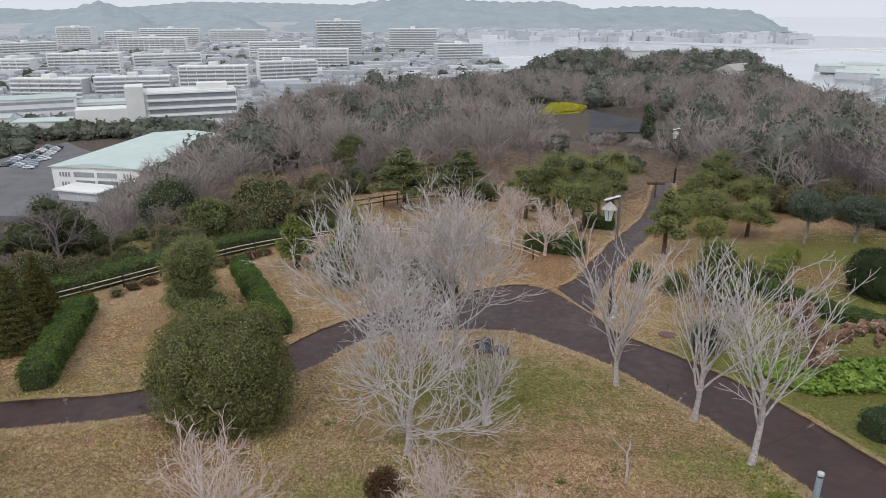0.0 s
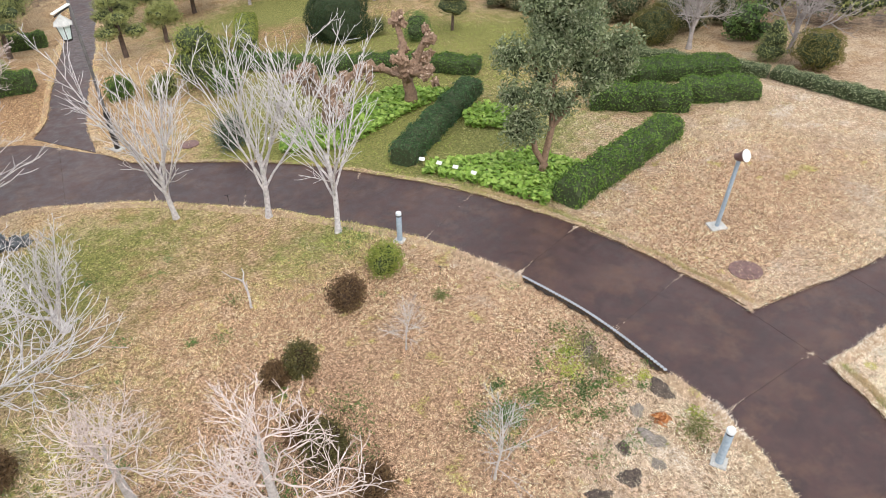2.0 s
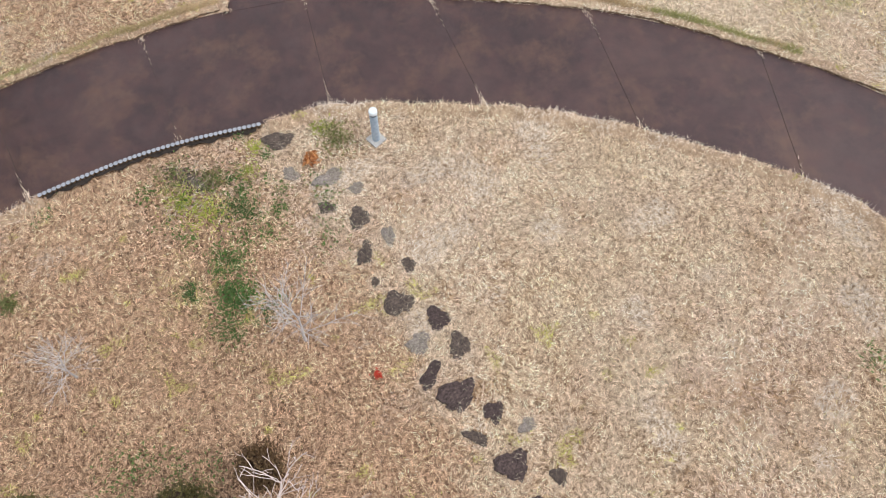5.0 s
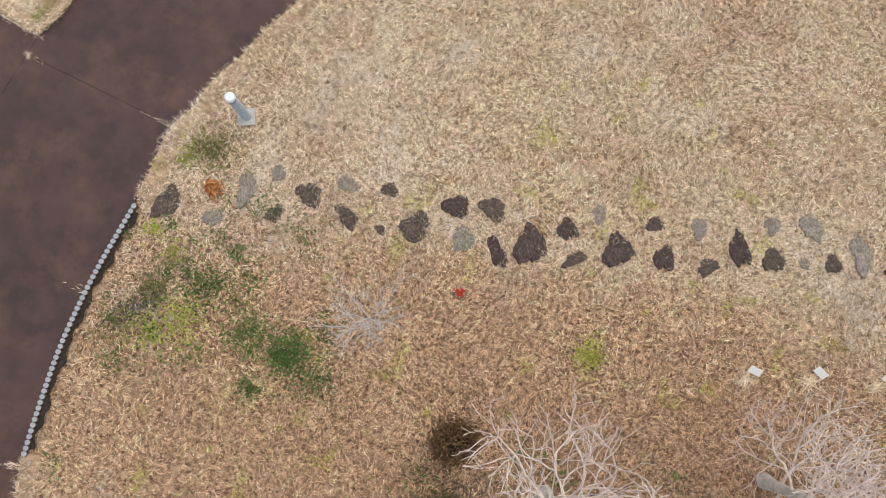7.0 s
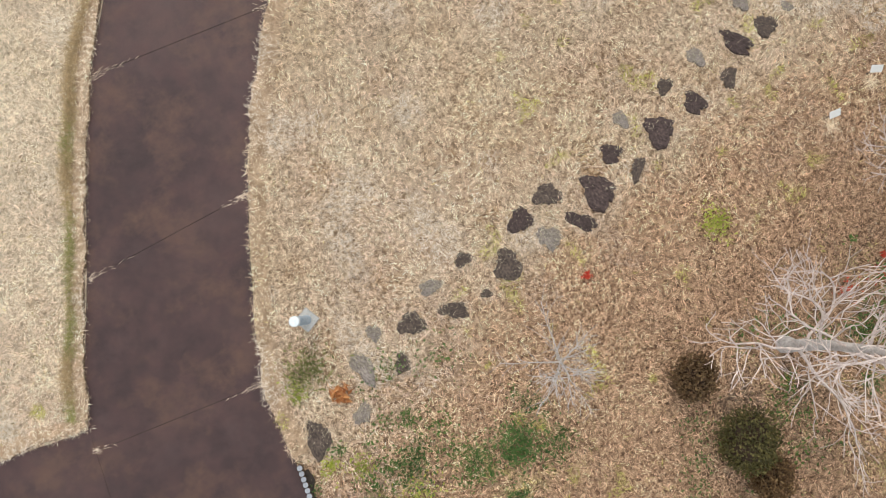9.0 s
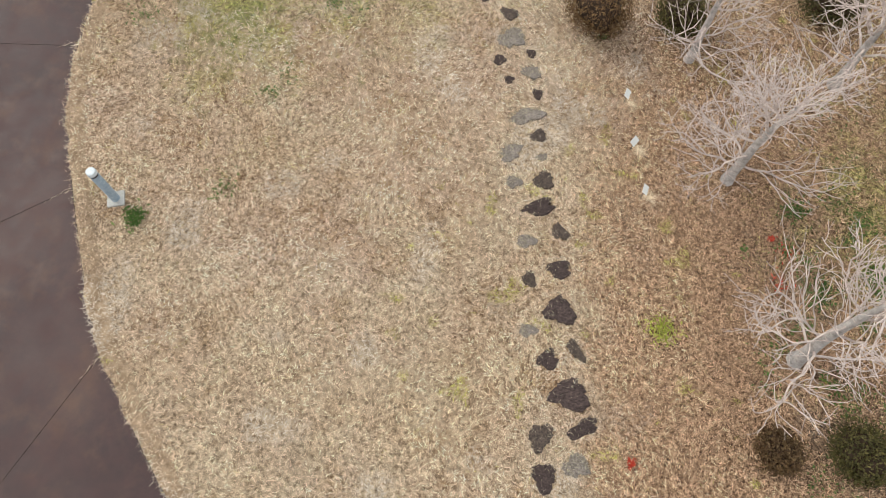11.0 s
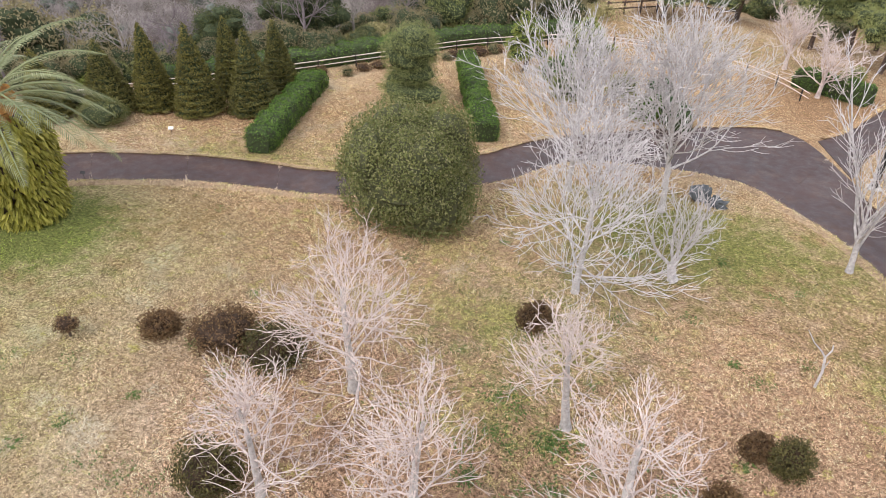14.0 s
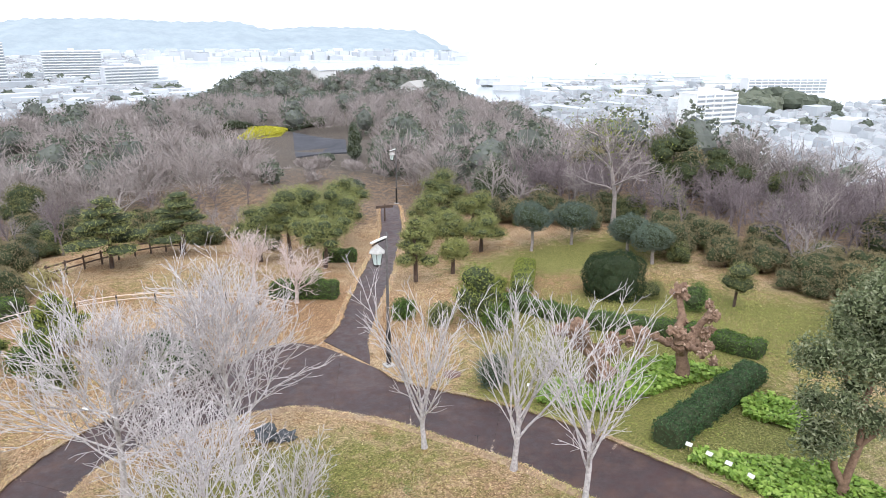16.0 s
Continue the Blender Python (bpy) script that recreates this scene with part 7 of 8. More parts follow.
for _ in range(80):
    x, y = rng.uniform(18, 66), rng.uniform(16, 66)
    if not park(x, y)[0] and g0(x, y) > -30:
        spots.append((x, y))
for _ in range(40):
    x, y = rng.uniform(-50, -14), rng.uniform(14, 62)
    if not park(x, y)[0] and g0(x, y) > -30:
        spots.append((x, y))
used, farther = {}, []
near = sorted(spots, key=lambda q: math.hypot(q[0], q[1] - 12))
for n, (x, y) in enumerate(near):
    if (y > 74 and 0.01 < x / y < 0.26) or (y > 58 and 0.08 < x / y < 0.25):
        continue
    west = x < -4
    d = math.hypot(x - 2, y - 12)
    dice = rng.uniform()
    green = dice < (0.2 if west else 0.13) * (1.3 if d < 48 else 0.7)
    if d > 62 and rng.uniform() < 0.3:
        continue
    if green:
        pick = rng.choice(4, p=(0.25, 0.3, 0.2, 0.25) if west else (0.2, 0.25, 0.35, 0.2))
        proto = ever_protos[pick]
        s = rng.uniform(0.75, 1.25) * (0.8 if d < 42 and pick != 2 else 1.0)
    else:
        if n > 250:
            farther.append((x, y))
            continue
        proto = wood_protos[int(rng.integers(0, 2)) * 2 + 1 if x > 18 and rng.uniform() < 0.75 else int(rng.integers(0, 4))]
        s = rng.uniform(0.55, 0.85) if west or y > 55 else rng.uniform(0.75, 1.05)
    m = at(x, y, -0.1, rng.uniform(0, 360), s, 0, s * rng.uniform(0.85, 1.15))
    if proto not in used:
        used[proto] = True
        proto.matrix_basis = m
    else:
        copy_thing(proto, m)

# the thick wood right behind the garden's east side
rng = np.random.default_rng(930)
east_edge = curve([(17.5, 58.0), (19.5, 50.0), (23.5, 44.0), (27.0, 38.0), (28.5, 31.0), (30.5, 25.0), (34.5, 19.0), (38.0, 10.0)], 12)
out_dir = np.stack([np.gradient(east_edge[:, 1]), -np.gradient(east_edge[:, 0])], -1)
out_dir *= -np.sign(out_dir[:, :1]) * -1 / np.linalg.norm(out_dir, axis=1)[:, None]
for k in range(100):
    i = int(rng.integers(0, len(east_edge)))
    x, y = east_edge[i] + out_dir[i] * rng.uniform(3.0, 15.0) + rng.normal(0, 0.8, 2)
    if y > 58 and x / y < 0.27:
        continue
    s = rng.uniform(0.7, 1.1)
    copy_thing(wood_protos[int(rng.choice(4, p=(0.14, 0.4, 0.12, 0.34)))], at(x, y, -0.1, rng.uniform(0, 360), s, 0, s * rng.uniform(0.8, 1.1)))
for k in range(46):
    i = int(rng.integers(0, len(east_edge)))
    x, y = east_edge[i] + out_dir[i] * rng.uniform(0.3, 4.0) + rng.normal(0, 0.5, 2)
    s = rng.uniform(0.3, 0.55)
    copy_thing(ever_protos[3 if rng.uniform() < 0.8 else 1], at(x, y, -0.15, rng.uniform(0, 360), s * 1.2, 0, s))

# scrub along the edge of the woods
edge = curve([(-29, 10), (-27.5, 17), (-24.6, 24), (-20.5, 30), (-16.8, 36), (-14.2, 41), (-15, 47), (-9, 54), (-1, 57)], 12)
scrub = [(x, y) for x, y in edge + rng.normal(0, 0.9, edge.shape)] + [(x - rng.uniform(2, 6), y + rng.uniform(0.5, 4)) for x, y in edge]
scrub += [(rng.uniform(22, 29) + 0.2 * k, 44 - 0.95 * k + rng.uniform(-2, 2)) for k in range(26)] + [(rng.uniform(28, 35), rng.uniform(14, 30)) for k in range(16)] + [(rng.uniform(18, 27), rng.uniform(43, 52)) for k in range(12)] + [(rng.uniform(-12, 4), rng.uniform(52, 60)) for k in range(14)]
for x, y in scrub:
    proto = ever_protos[int(rng.choice(4, p=(0.1, 0.12, 0.08, 0.7) if x > 20 else (0.15, 0.25, 0.1, 0.5)))]
    s = rng.uniform(0.32, 0.62)
    copy_thing(proto, at(x, y, -0.15, rng.uniform(0, 360), s, 0, s * rng.uniform(0.7, 1.1)))

# dwarf bamboo between the fence and the woods
rng = np.random.default_rng(950)
line = curve([(-23.5, 28.0), (-20.5, 32.0), (-17.0, 37.0), (-14.0, 41.5), (-12.0, 45.0)], 12)
k = rng.integers(0, len(line), 15000)
p = line[k] + rng.normal(0, 0.75, (len(k), 2))
z = gz(p[:, 0], p[:, 1]) + rng.uniform(0.05, 0.75, len(k)) * (1 + 0.3 * np.sin(p[:, 0] * 1.7 + p[:, 1]))
v, f = cards(np.stack([p[:, 0], p[:, 1], z], -1), np.tile((0.3, -0.5, 0.6), (len(k), 1)), 0.3, 0.05, rng, 0.8)
tagged(part("dwarf_bamboo", [(v, f)], None, "", LEAF_SASA), "straw-yellow dwarf bamboo scrub above the fence", "scrub", kind="stuff")
rng = np.random.default_rng(951)

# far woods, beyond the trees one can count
# the hearts' dull colour paints the shade inside the far crowns
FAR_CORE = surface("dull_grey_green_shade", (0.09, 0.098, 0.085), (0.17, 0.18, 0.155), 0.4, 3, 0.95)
far = {"bare": [], "green": [], "trunk": []}
for k in range(8200 + len(farther)):
    x, y = (rng.uniform(-260, 260), rng.uniform(20, 470)) if k < 8200 else farther[k - 8200]
    d = math.hypot(x, y - 10)
    b = math.degrees(math.atan2(x, y))
    z = g0(x, y)
    yard = -225 < x < -98 and 172 < y < 315
    slope = x < -20 and y < 345 and not yard
    if (d < 66 and k < 8200) or d > 480 or b < -74 or b > 66 or z < (-52.8 if slope else -45.5):
        continue
    if (4 < x < 21 and 141 < y < 161) or (12 < x < 34 and 114 < y < 160):
        continue
    low = (0.22 if x / y > 0.08 else 0.4) if 60 < y < 146 and 0.03 < x / y < 0.25 else 1.0
    hump = y > 250 and rng.uniform() < (0.85 if abs(x - 22) < 18 or abs(x - 112) < 24 else 0.4)
    n = 150 if k < 8200 else 420
    m = 340 if d < 150 else 130
    base = np.array([x, y, z])
    h, r = low * rng.uniform(4.5, 7.5), low**0.5 * rng.uniform(2.0, 3.4)
    if rng.uniform() < (0.13 if not hump else 0.85):
        v, f = lump(r, r, h * 0.42, int(rng.integers(0, 40)), 0.2, 10, 7)
        p, nn = on_lump(v, f, m, rng, 0.35)
        far["green"].append(cards(p + base + (0, 0, h * 0.55), nn, 0.5 if d < 150 else 0.75, 0.32 if d < 150 else 0.5, rng, 0.9))
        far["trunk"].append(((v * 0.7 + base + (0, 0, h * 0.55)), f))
    else:
        a, t = rng.uniform(0, 6.28, n), rng.uniform(0.25, 1, n)
        out = np.stack([np.cos(a), np.sin(a), np.full(n, 1.0)], -1)
        p = base + out * (t[:, None] * np.array([r * 0.75, r * 0.75, 0])) + np.stack([np.zeros(n), np.zeros(n), h * (0.25 + 0.6 * rng.uniform(0, 1, n) * (1.1 - 0.4 * t))], -1)
        L, w = low**0.5 * rng.uniform(0.9, 2.0, (n, 1)), 0.05 if k < 8200 else 0.03
        dd = out * (0.6, 0.6, 0.8) + rng.normal(0, 0.45, (n, 3))
        dd /= np.linalg.norm(dd, axis=1)[:, None]
        sd = np.cross(dd, rng.normal(0, 1, (n, 3)))
        sd /= np.linalg.norm(sd, axis=1)[:, None]
        far["bare"].append((np.stack([p - sd * w, p + sd * w, p + dd * L + sd * w * 0.4, p + dd * L - sd * w * 0.4], 1).reshape(-1, 3), np.arange(4 * n).reshape(-1, 4)))
tagged(part("far_evergreens", far["green"], None, "", LEAF_WOODS), "dark evergreen woods on the far ridge", "woods", kind="stuff")
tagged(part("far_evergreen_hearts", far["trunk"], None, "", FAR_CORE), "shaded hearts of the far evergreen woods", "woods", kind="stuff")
# the paler of the two woodland barks stands in here for distance haze
tagged(part("far_bare_woods", far["bare"], None, "", GREY_BARK), "leafless grey-brown woods on the far ridge", "woods", kind="stuff")

tall = bare_tree("tall_bare_tree", "tall pale tree with sparse yellow-green leaves at the garden's edge", "woodland trees", 640, WOOD, GREY_BARK, at(26.2, 41.5, 0, 10, 1.15), (6, 4, 3, 3))
p = rng.normal(0, 1, (900, 3)) * (1.5, 1.5, 1.1) + (-0.5, 0.3, 6.3)
p = p[grain(p[:, 0] * 3 + 40, p[:, 2] * 3 + 40, 1.6, 12) > 0.42]
tagged(part("leaf_sprays", [cards(p, rng.normal(0, 1, p.shape), 0.16, 0.08, rng, 0.5)], tall, "sparse yellow-green leaves", LEAF_YELLOW), kind="stuff")
for x, y, h, r in ((35.0, 46.5, 7.2, 2.3), (38.5, 44.0, 5.6, 1.9), (42.0, 40.5, 4.8, 1.8)):
    leafy("evergreen_tree", "tall dark evergreen among leafless woodland trees", "tree", "boundary evergreens", at(x, y, -0.2, 40 * x), sprigs([(0, 0, h * 0.62, r, r, h * 0.28), (0.5, 0.3, h * 0.85, r * 0.6, r * 0.6, h * 0.15), (-0.4, -0.2, h * 0.35, r * 0.8, r * 0.8, h * 0.2)], 8, 0.5, int(x)), LEAF_CAMPHOR, 0.2, 5200, int(x * 10), aspect=0.45, lift=0.25, spread=0.9, trunk=([(0, 0, -0.2), (0.1, 0, h * 0.3), (0, 0.1, h * 0.75)], [0.2, 0.16, 0.07]))
bare_tree("tall_bare_tree", "wide pale leafless tree behind trained pines", "woodland trees", 641, WOOD, GREY_BARK, at(-8.5, 58.0, 0, 80, 0.85), (6, 4, 3, 3))
leafy("cypress", "dark narrow evergreen standing in the woods", "tree", "", at(22.4, 109.5), [(0, 0, 1.8, 1.3, 1.3, 1.6), (0.1, 0, 3.6, 1.1, 1.1, 1.6), (0, 0.1, 5.0, 0.7, 0.7, 1.2)], LEAF_WOODS, 0.4, 900, 645)


def low_hut(x, y, label, w, d, h, wall, roof, turn):
    ob = thing("hut", label, "building", "", at(x, y, -0.3, turn))
    part("wall", [box(-w / 2, w / 2, -d / 2, d / 2, 0, h)], ob, "", wall)
    v = np.array([(-w / 2 - 0.4, -d / 2 - 0.4, h), (w / 2 + 0.4, -d / 2 - 0.4, h), (w / 2 + 0.4, d / 2 + 0.4, h), (-w / 2 - 0.4, d / 2 + 0.4, h), (-w / 2, 0, h + d * 0.28), (w / 2, 0, h + d * 0.28)])
    part("roof", [(v, np.array([(0, 1, 5, 4), (2, 3, 4, 5), (0, 3, 2, 1)])), (v, np.array([(1, 2, 5), (3, 0, 4)]))], ob, "", roof)


low_hut(58.4, 324.6, "small white hut on the wooded hill", 9, 7, 8.0, WALL_PALE, WALL_GREY, 20)
low_hut(84.6, 266.4, "pale low building among bare trees", 12, 8, 4.5, WALL_PALE, CONCRETE, 40)


def ground_patch(name, label, category, points, material, lift=0.25):
    """A piece of ground cover that follows the land."""
    p = np.array(points, float)
    k = np.linspace(0, 1, 14)
    u, w = np.meshgrid(k, k, indexing="ij")
    q = (p[0] * ((1 - u) * (1 - w))[..., None] + p[1] * (u * (1 - w))[..., None] + p[2] * (u * w)[..., None] + p[3] * ((1 - u) * w)[..., None])
    v = np.stack([q[..., 0], q[..., 1], gz(q[..., 0], q[..., 1]) + lift], -1).reshape(-1, 3)
    i, j = np.meshgrid(np.arange(13), np.arange(13), indexing="ij")
    f = np.stack([i * 14 + j, (i + 1) * 14 + j, (i + 1) * 14 + j + 1, i * 14 + j + 1], -1).reshape(-1, 4)
    rim = np.concatenate([np.arange(14) * 14, 13 * 14 + np.arange(1, 14), np.arange(12, -1, -1) * 14 + 13, np.arange(12, 0, -1)])
    both = np.concatenate([v, v[rim] - (0, 0, 4.5)])
    e = np.arange(len(rim))
    skirt = np.stack([rim[e], len(v) + e, len(v) + (e + 1) % len(rim), rim[(e + 1) % len(rim)]], -1)
    tagged(part(name, [(both, np.concatenate([f, skirt]))], None, "", material), label, category, kind="structure")


def flowers(points, lift, seed):
    rng = np.random.default_rng(seed)
    p = np.array(points, float)
    u, w = rng.uniform(0, 1, (2, 2600, 1))
    q = p[0] * (1 - u) * (1 - w) + p[1] * u * (1 - w) + p[2] * u * w + p[3] * (1 - u) * w
    q = np.stack([q[:, 0], q[:, 1], gz(q[:, 0], q[:, 1]) + lift + rng.uniform(-0.1, 0.4, len(q))], -1)
    tagged(part("rape_flowers", [cards(q, np.tile((0, 0, 1.0), (len(q), 1)), 0.5, 0.3, rng, 0.7)], None, "", LEAF_RAPE), "dense yellow rape flowers", "flowers", kind="stuff")


LEAF_RAPE = foliage("yellow_rape_blossom", (0.3, 0.29, 0.04), (0.74, 0.67, 0.06), (0.9, 0.8, 0.1))
flowers([(6.6, 147), (15.8, 149), (18.2, 157), (9.8, 156)], 0.35, 71)
ground_patch("flower_field", "yellow rape flower field on the ridge", "field", [(6.6, 147), (15.8, 149), (18.2, 157), (9.8, 156)], FIELD_Y, 0.15)
ground_patch("dark_field", "dark grey covered slope beyond the woods", "field", [(14.6, 121), (23.5, 119), (31, 157), (19.3, 157)], FIELD_D, 0.15)
ground_patch("car_park", "grey asphalt car park beside the hall", "car park", [(-215, 196), (-118, 178), (-128, 236), (-205, 300)], YARD, 2.2)


# ---- lowland town ----
def block(x, y, turn, w, d, floors, wall, label, base=-52.0, storey=3.0, proto={}):
    """A flat-roofed block with projecting floor bands, window strips and a roof house."""
    key = (round(w), round(d), floors, wall.name)
    m = pose(x, y, base, 0, 0, turn)
    if key in proto:
        ob = copy_thing(proto[key], m)
        return tagged(ob, label)
    ob = thing("apartment_block", label, "building", "town blocks", m)
    h = floors * storey
    part("wall", [box(-w / 2, w / 2, -d / 2, d / 2, 0, h)], ob, "", wall)
    for k in range(floors):
        z = k * storey
        for sy in (-1, 1):
            y0, y1 = sorted((sy * d / 2, sy * (d / 2 + 0.12)))
            part("window_strip", [box(-w / 2 + 1.0, w / 2 - 1.0, y0, y1, z + 1.1, z + 2.4)], ob, "", WINDOW)
            y0, y1 = sorted((sy * (d / 2 + 0.001), sy * (d / 2 + 1.1)))
            part("balcony_band", [box(-w / 2 + 0.6, w / 2 - 0.6, y0, y1, z + 0.02, z + 1.0)], ob, "", WALL_PALE)
    for k in range(1, int(w / 7)):
        xx = -w / 2 + k * 7
        part("fin", [box(xx - 0.15, xx + 0.15, -d / 2 - 1.15, d / 2 + 1.15, 0, h)], ob, "", wall)
    part("parapet", [box(-w / 2 - 0.2, w / 2 + 0.2, -d / 2 - 0.2, d / 2 + 0.2, h, h + 0.6)], ob, "", WALL_PALE)
    part("roof_house", [box(-3, 3, -d / 2 + 1.5, d / 2 - 1.5, h + 0.6, h + 3.2)], ob, "", WALL_PALE)
    proto[key] = ob
    return ob


GREY_B, PALE_B = "long grey concrete apartment block with balconies", "pale concrete block with window bands"
NEAR_BLOCKS = [(-312, 452, 4, 50, 12, 5, 0), (-263, 472, 20, 50, 12, 5, 0), (-228, 530, 14, 52, 12, 6, 1), (-410, 655, 15, 66, 13, 6, 1), (-350, 703, 30, 66, 13, 5, 1), (-186, 584, 30, 50, 12, 6, 1), (-205, 702, 8, 90, 14, 7, 1), (-457, 615, 5, 40, 14, 5, 1), (-600, 838, 50, 70, 14, 6, 1), (-202, 842, 22, 54, 16, 15, 0)]
FAR_BLOCKS = [(-126, 952, 6, 64, 16, 11, 0), (-56, 824, 22, 56, 14, 7, 0), (-668, 1058, 5, 54, 20, 10, 1), (-540, 1110, 15, 90, 24, 9, 1), (-440, 1142, 15, 90, 24, 8, 1), (-635, 1127, 5, 46, 18, 7, 1), (313, 362, 3, 34, 16, 8, 1), (580, 560, -14, 86, 16, 5, 1), (-300, 900, 15, 66, 13, 6, 1), (-480, 930, 10, 90, 14, 7, 1)]
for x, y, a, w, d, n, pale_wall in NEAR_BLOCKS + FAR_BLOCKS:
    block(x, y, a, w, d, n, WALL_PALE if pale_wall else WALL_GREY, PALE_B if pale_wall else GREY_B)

hall = thing("assembly_hall", "large white hall with a pale green low-pitched roof", "building", "", pose(-155, 214.5, -49.8, 0, 0, -3))
part("wall", [box(0, 33, 0, 66, -3, 8.6)], hall, "", WALL_PALE)
v = np.array([(-0.8, -0.8, 8.6), (33.8, -0.8, 8.6), (33.8, 66.8, 8.6), (-0.8, 66.8, 8.6), (16.5, -0.8, 10.2), (16.5, 66.8, 10.2)])
part("roof", [(v, np.array([(0, 4, 5, 3), (4, 1, 2, 5)])), (v, np.array([(0, 1, 4), (2, 3, 5)]))], hall, "pale green metal roof", ROOF_PALE)
for x0, x1, z0, z1 in ((8.6, 15.6, 0.2, 4.0), (16.8, 24.0, 0.2, 4.0), (8.2, 15.6, 5.2, 6.8), (16.8, 24.0, 5.2, 6.8)):
    part("opening", [box(x0, x1, -0.25, 0.02, z0, z1)], hall, "dark recessed bay", WINDOW)
for x0, z0 in ((2.8, 5.2), (3.9, 5.2), (5.0, 5.2), (6.1, 5.2), (3.2, 1.8), (4.3, 1.8), (5.4, 1.8), (26.6, 5.2), (27.7, 5.2), (28.8, 5.2), (26.6, 1.8), (27.7, 1.8)):
    part("window", [box(x0, x0 + 0.55, -0.2, 0.02, z0, z0 + 1.5)], hall, "", WINDOW)
for k in range(6):
    part("side_window", [box(33, 33.2, 5 + 9 * k, 11 + 9 * k, 5.2, 6.8)], hall, "", WINDOW)

office = thing("office_building", "cream office building with dark window bands", "building", "", pose(-178, 372, -52, 0, 0, 27))
part("wall", [box(-26, 26, -9, 9, 0, 19)], office, "", WALL_PALE)
part("stair_tower", [box(-31, -22, -11, 6, 0, 22)], office, "", WALL_PALE)
part("roof_house", [box(6, 22, -5, 6, 19, 22)], office, "", WALL_PALE)
part("annexe", [box(-56, -31.1, -10, 4, 0, 11)], office, "", WALL_PALE)
for k in range(4):
    part("window_band", [box(-20, 25.5, -9.25, -9.0, 3.2 + 4 * k, 5.4 + 4 * k)], office, "", WINDOW)
    part("sun_shade", [box(-21, 26, -10.4, -9.0, 5.6 + 4 * k, 6.4 + 4 * k)], office, "", WALL_PALE)
low_shed = thing("shed", "low white shed at the edge of the car park", "building", "", pose(-138, 206, -49.8, 0, 0, -12))
part("wall", [box(-8, 8, -4, 4, 0, 3.2)], low_shed, "", WALL_GREY)
part("roof", [box(-9, 9, -5, 5, 3.2, 3.7)], low_shed, "white flat roof", WALL_PALE)
for x, y, w, d, h, a in ((-285, 372, 70, 22, 12, 32), (-236, 330, 26, 14, 7, 20), (-262, 322, 24, 16, 9, 30), (-240, 398, 40, 16, 8, 25)):
    ob = thing("works_building", "white flat-roofed works building", "building", "works buildings", pose(x, y, -52, 0, 0, a))
    part("wall", [box(-w / 2, w / 2, -d / 2, d / 2, 0, h)], ob, "", WALL_PALE)
    part("roof", [box(-w / 2 - 0.3, w / 2 + 0.3, -d / 2 - 0.3, d / 2 + 0.3, h, h + 0.5)], ob, "", ROOF_PALE)
    for k in range(int(h // 4)):
        part("window_band", [box(-w / 2 + 1.5, w / 2 - 1.5, -d / 2 - 0.15, -d / 2, 1.4 + 4 * k, 2.9 + 4 * k)], ob, "", WINDOW)


def parked_car(m, paint):
    ob = thing("parked_car", "small parked car in the far car park", "car", "parked cars", m)
    bm = bmesh.new()
    prof = [(-2.1, 0.35), (-2.1, 0.85), (-1.5, 0.95), (-1.0, 1.4), (0.7, 1.4), (1.2, 0.95), (2.1, 0.8), (2.1, 0.35)]
    rings = [[bm.verts.new((x, y, z)) for x, z in prof] for y in (-0.85, 0.85)]
    for k in range(8):
        bm.faces.new((rings[0][k], rings[0][(k + 1) % 8], rings[1][(k + 1) % 8], rings[1][k]))
    bm.faces.new(rings[0][::-1])
    bm.faces.new(rings[1])
    part("body", bm, ob, "", paint)
    part("windscreen", [box(-1.2, 0.9, -0.87, 0.87, 1.0, 1.32)], ob, "", WINDOW)
    for x in (-1.3, 1.3):
        for y in (-0.8, 0.8):
            o = part("wheel", turned([(0.3, -0.1), (0.3, 0.1)], 10), ob, "", BLACK)
            o.matrix_basis = pose(x, y, 0.3, 90, 0, 0)
    return ob


paints = [WHITE, BLACK, STEEL]
cars = [parked_car(pose(-190 - k, 262, -49.8), paints[k]) for k in range(3)]
for k in range(30):
    row, col = divmod(k, 12)
    copy_thing(cars[int(rng.integers(0, 3))], pose(-186 - row * 5.5 - col * 1.2 + rng.normal(0, 0.4), 245 + col * 3.6 + row * 0.5, -49.8, 0, 0, 15))

# houses, sheds and trees too many to count
houses, roofs, canopy = [], [], []
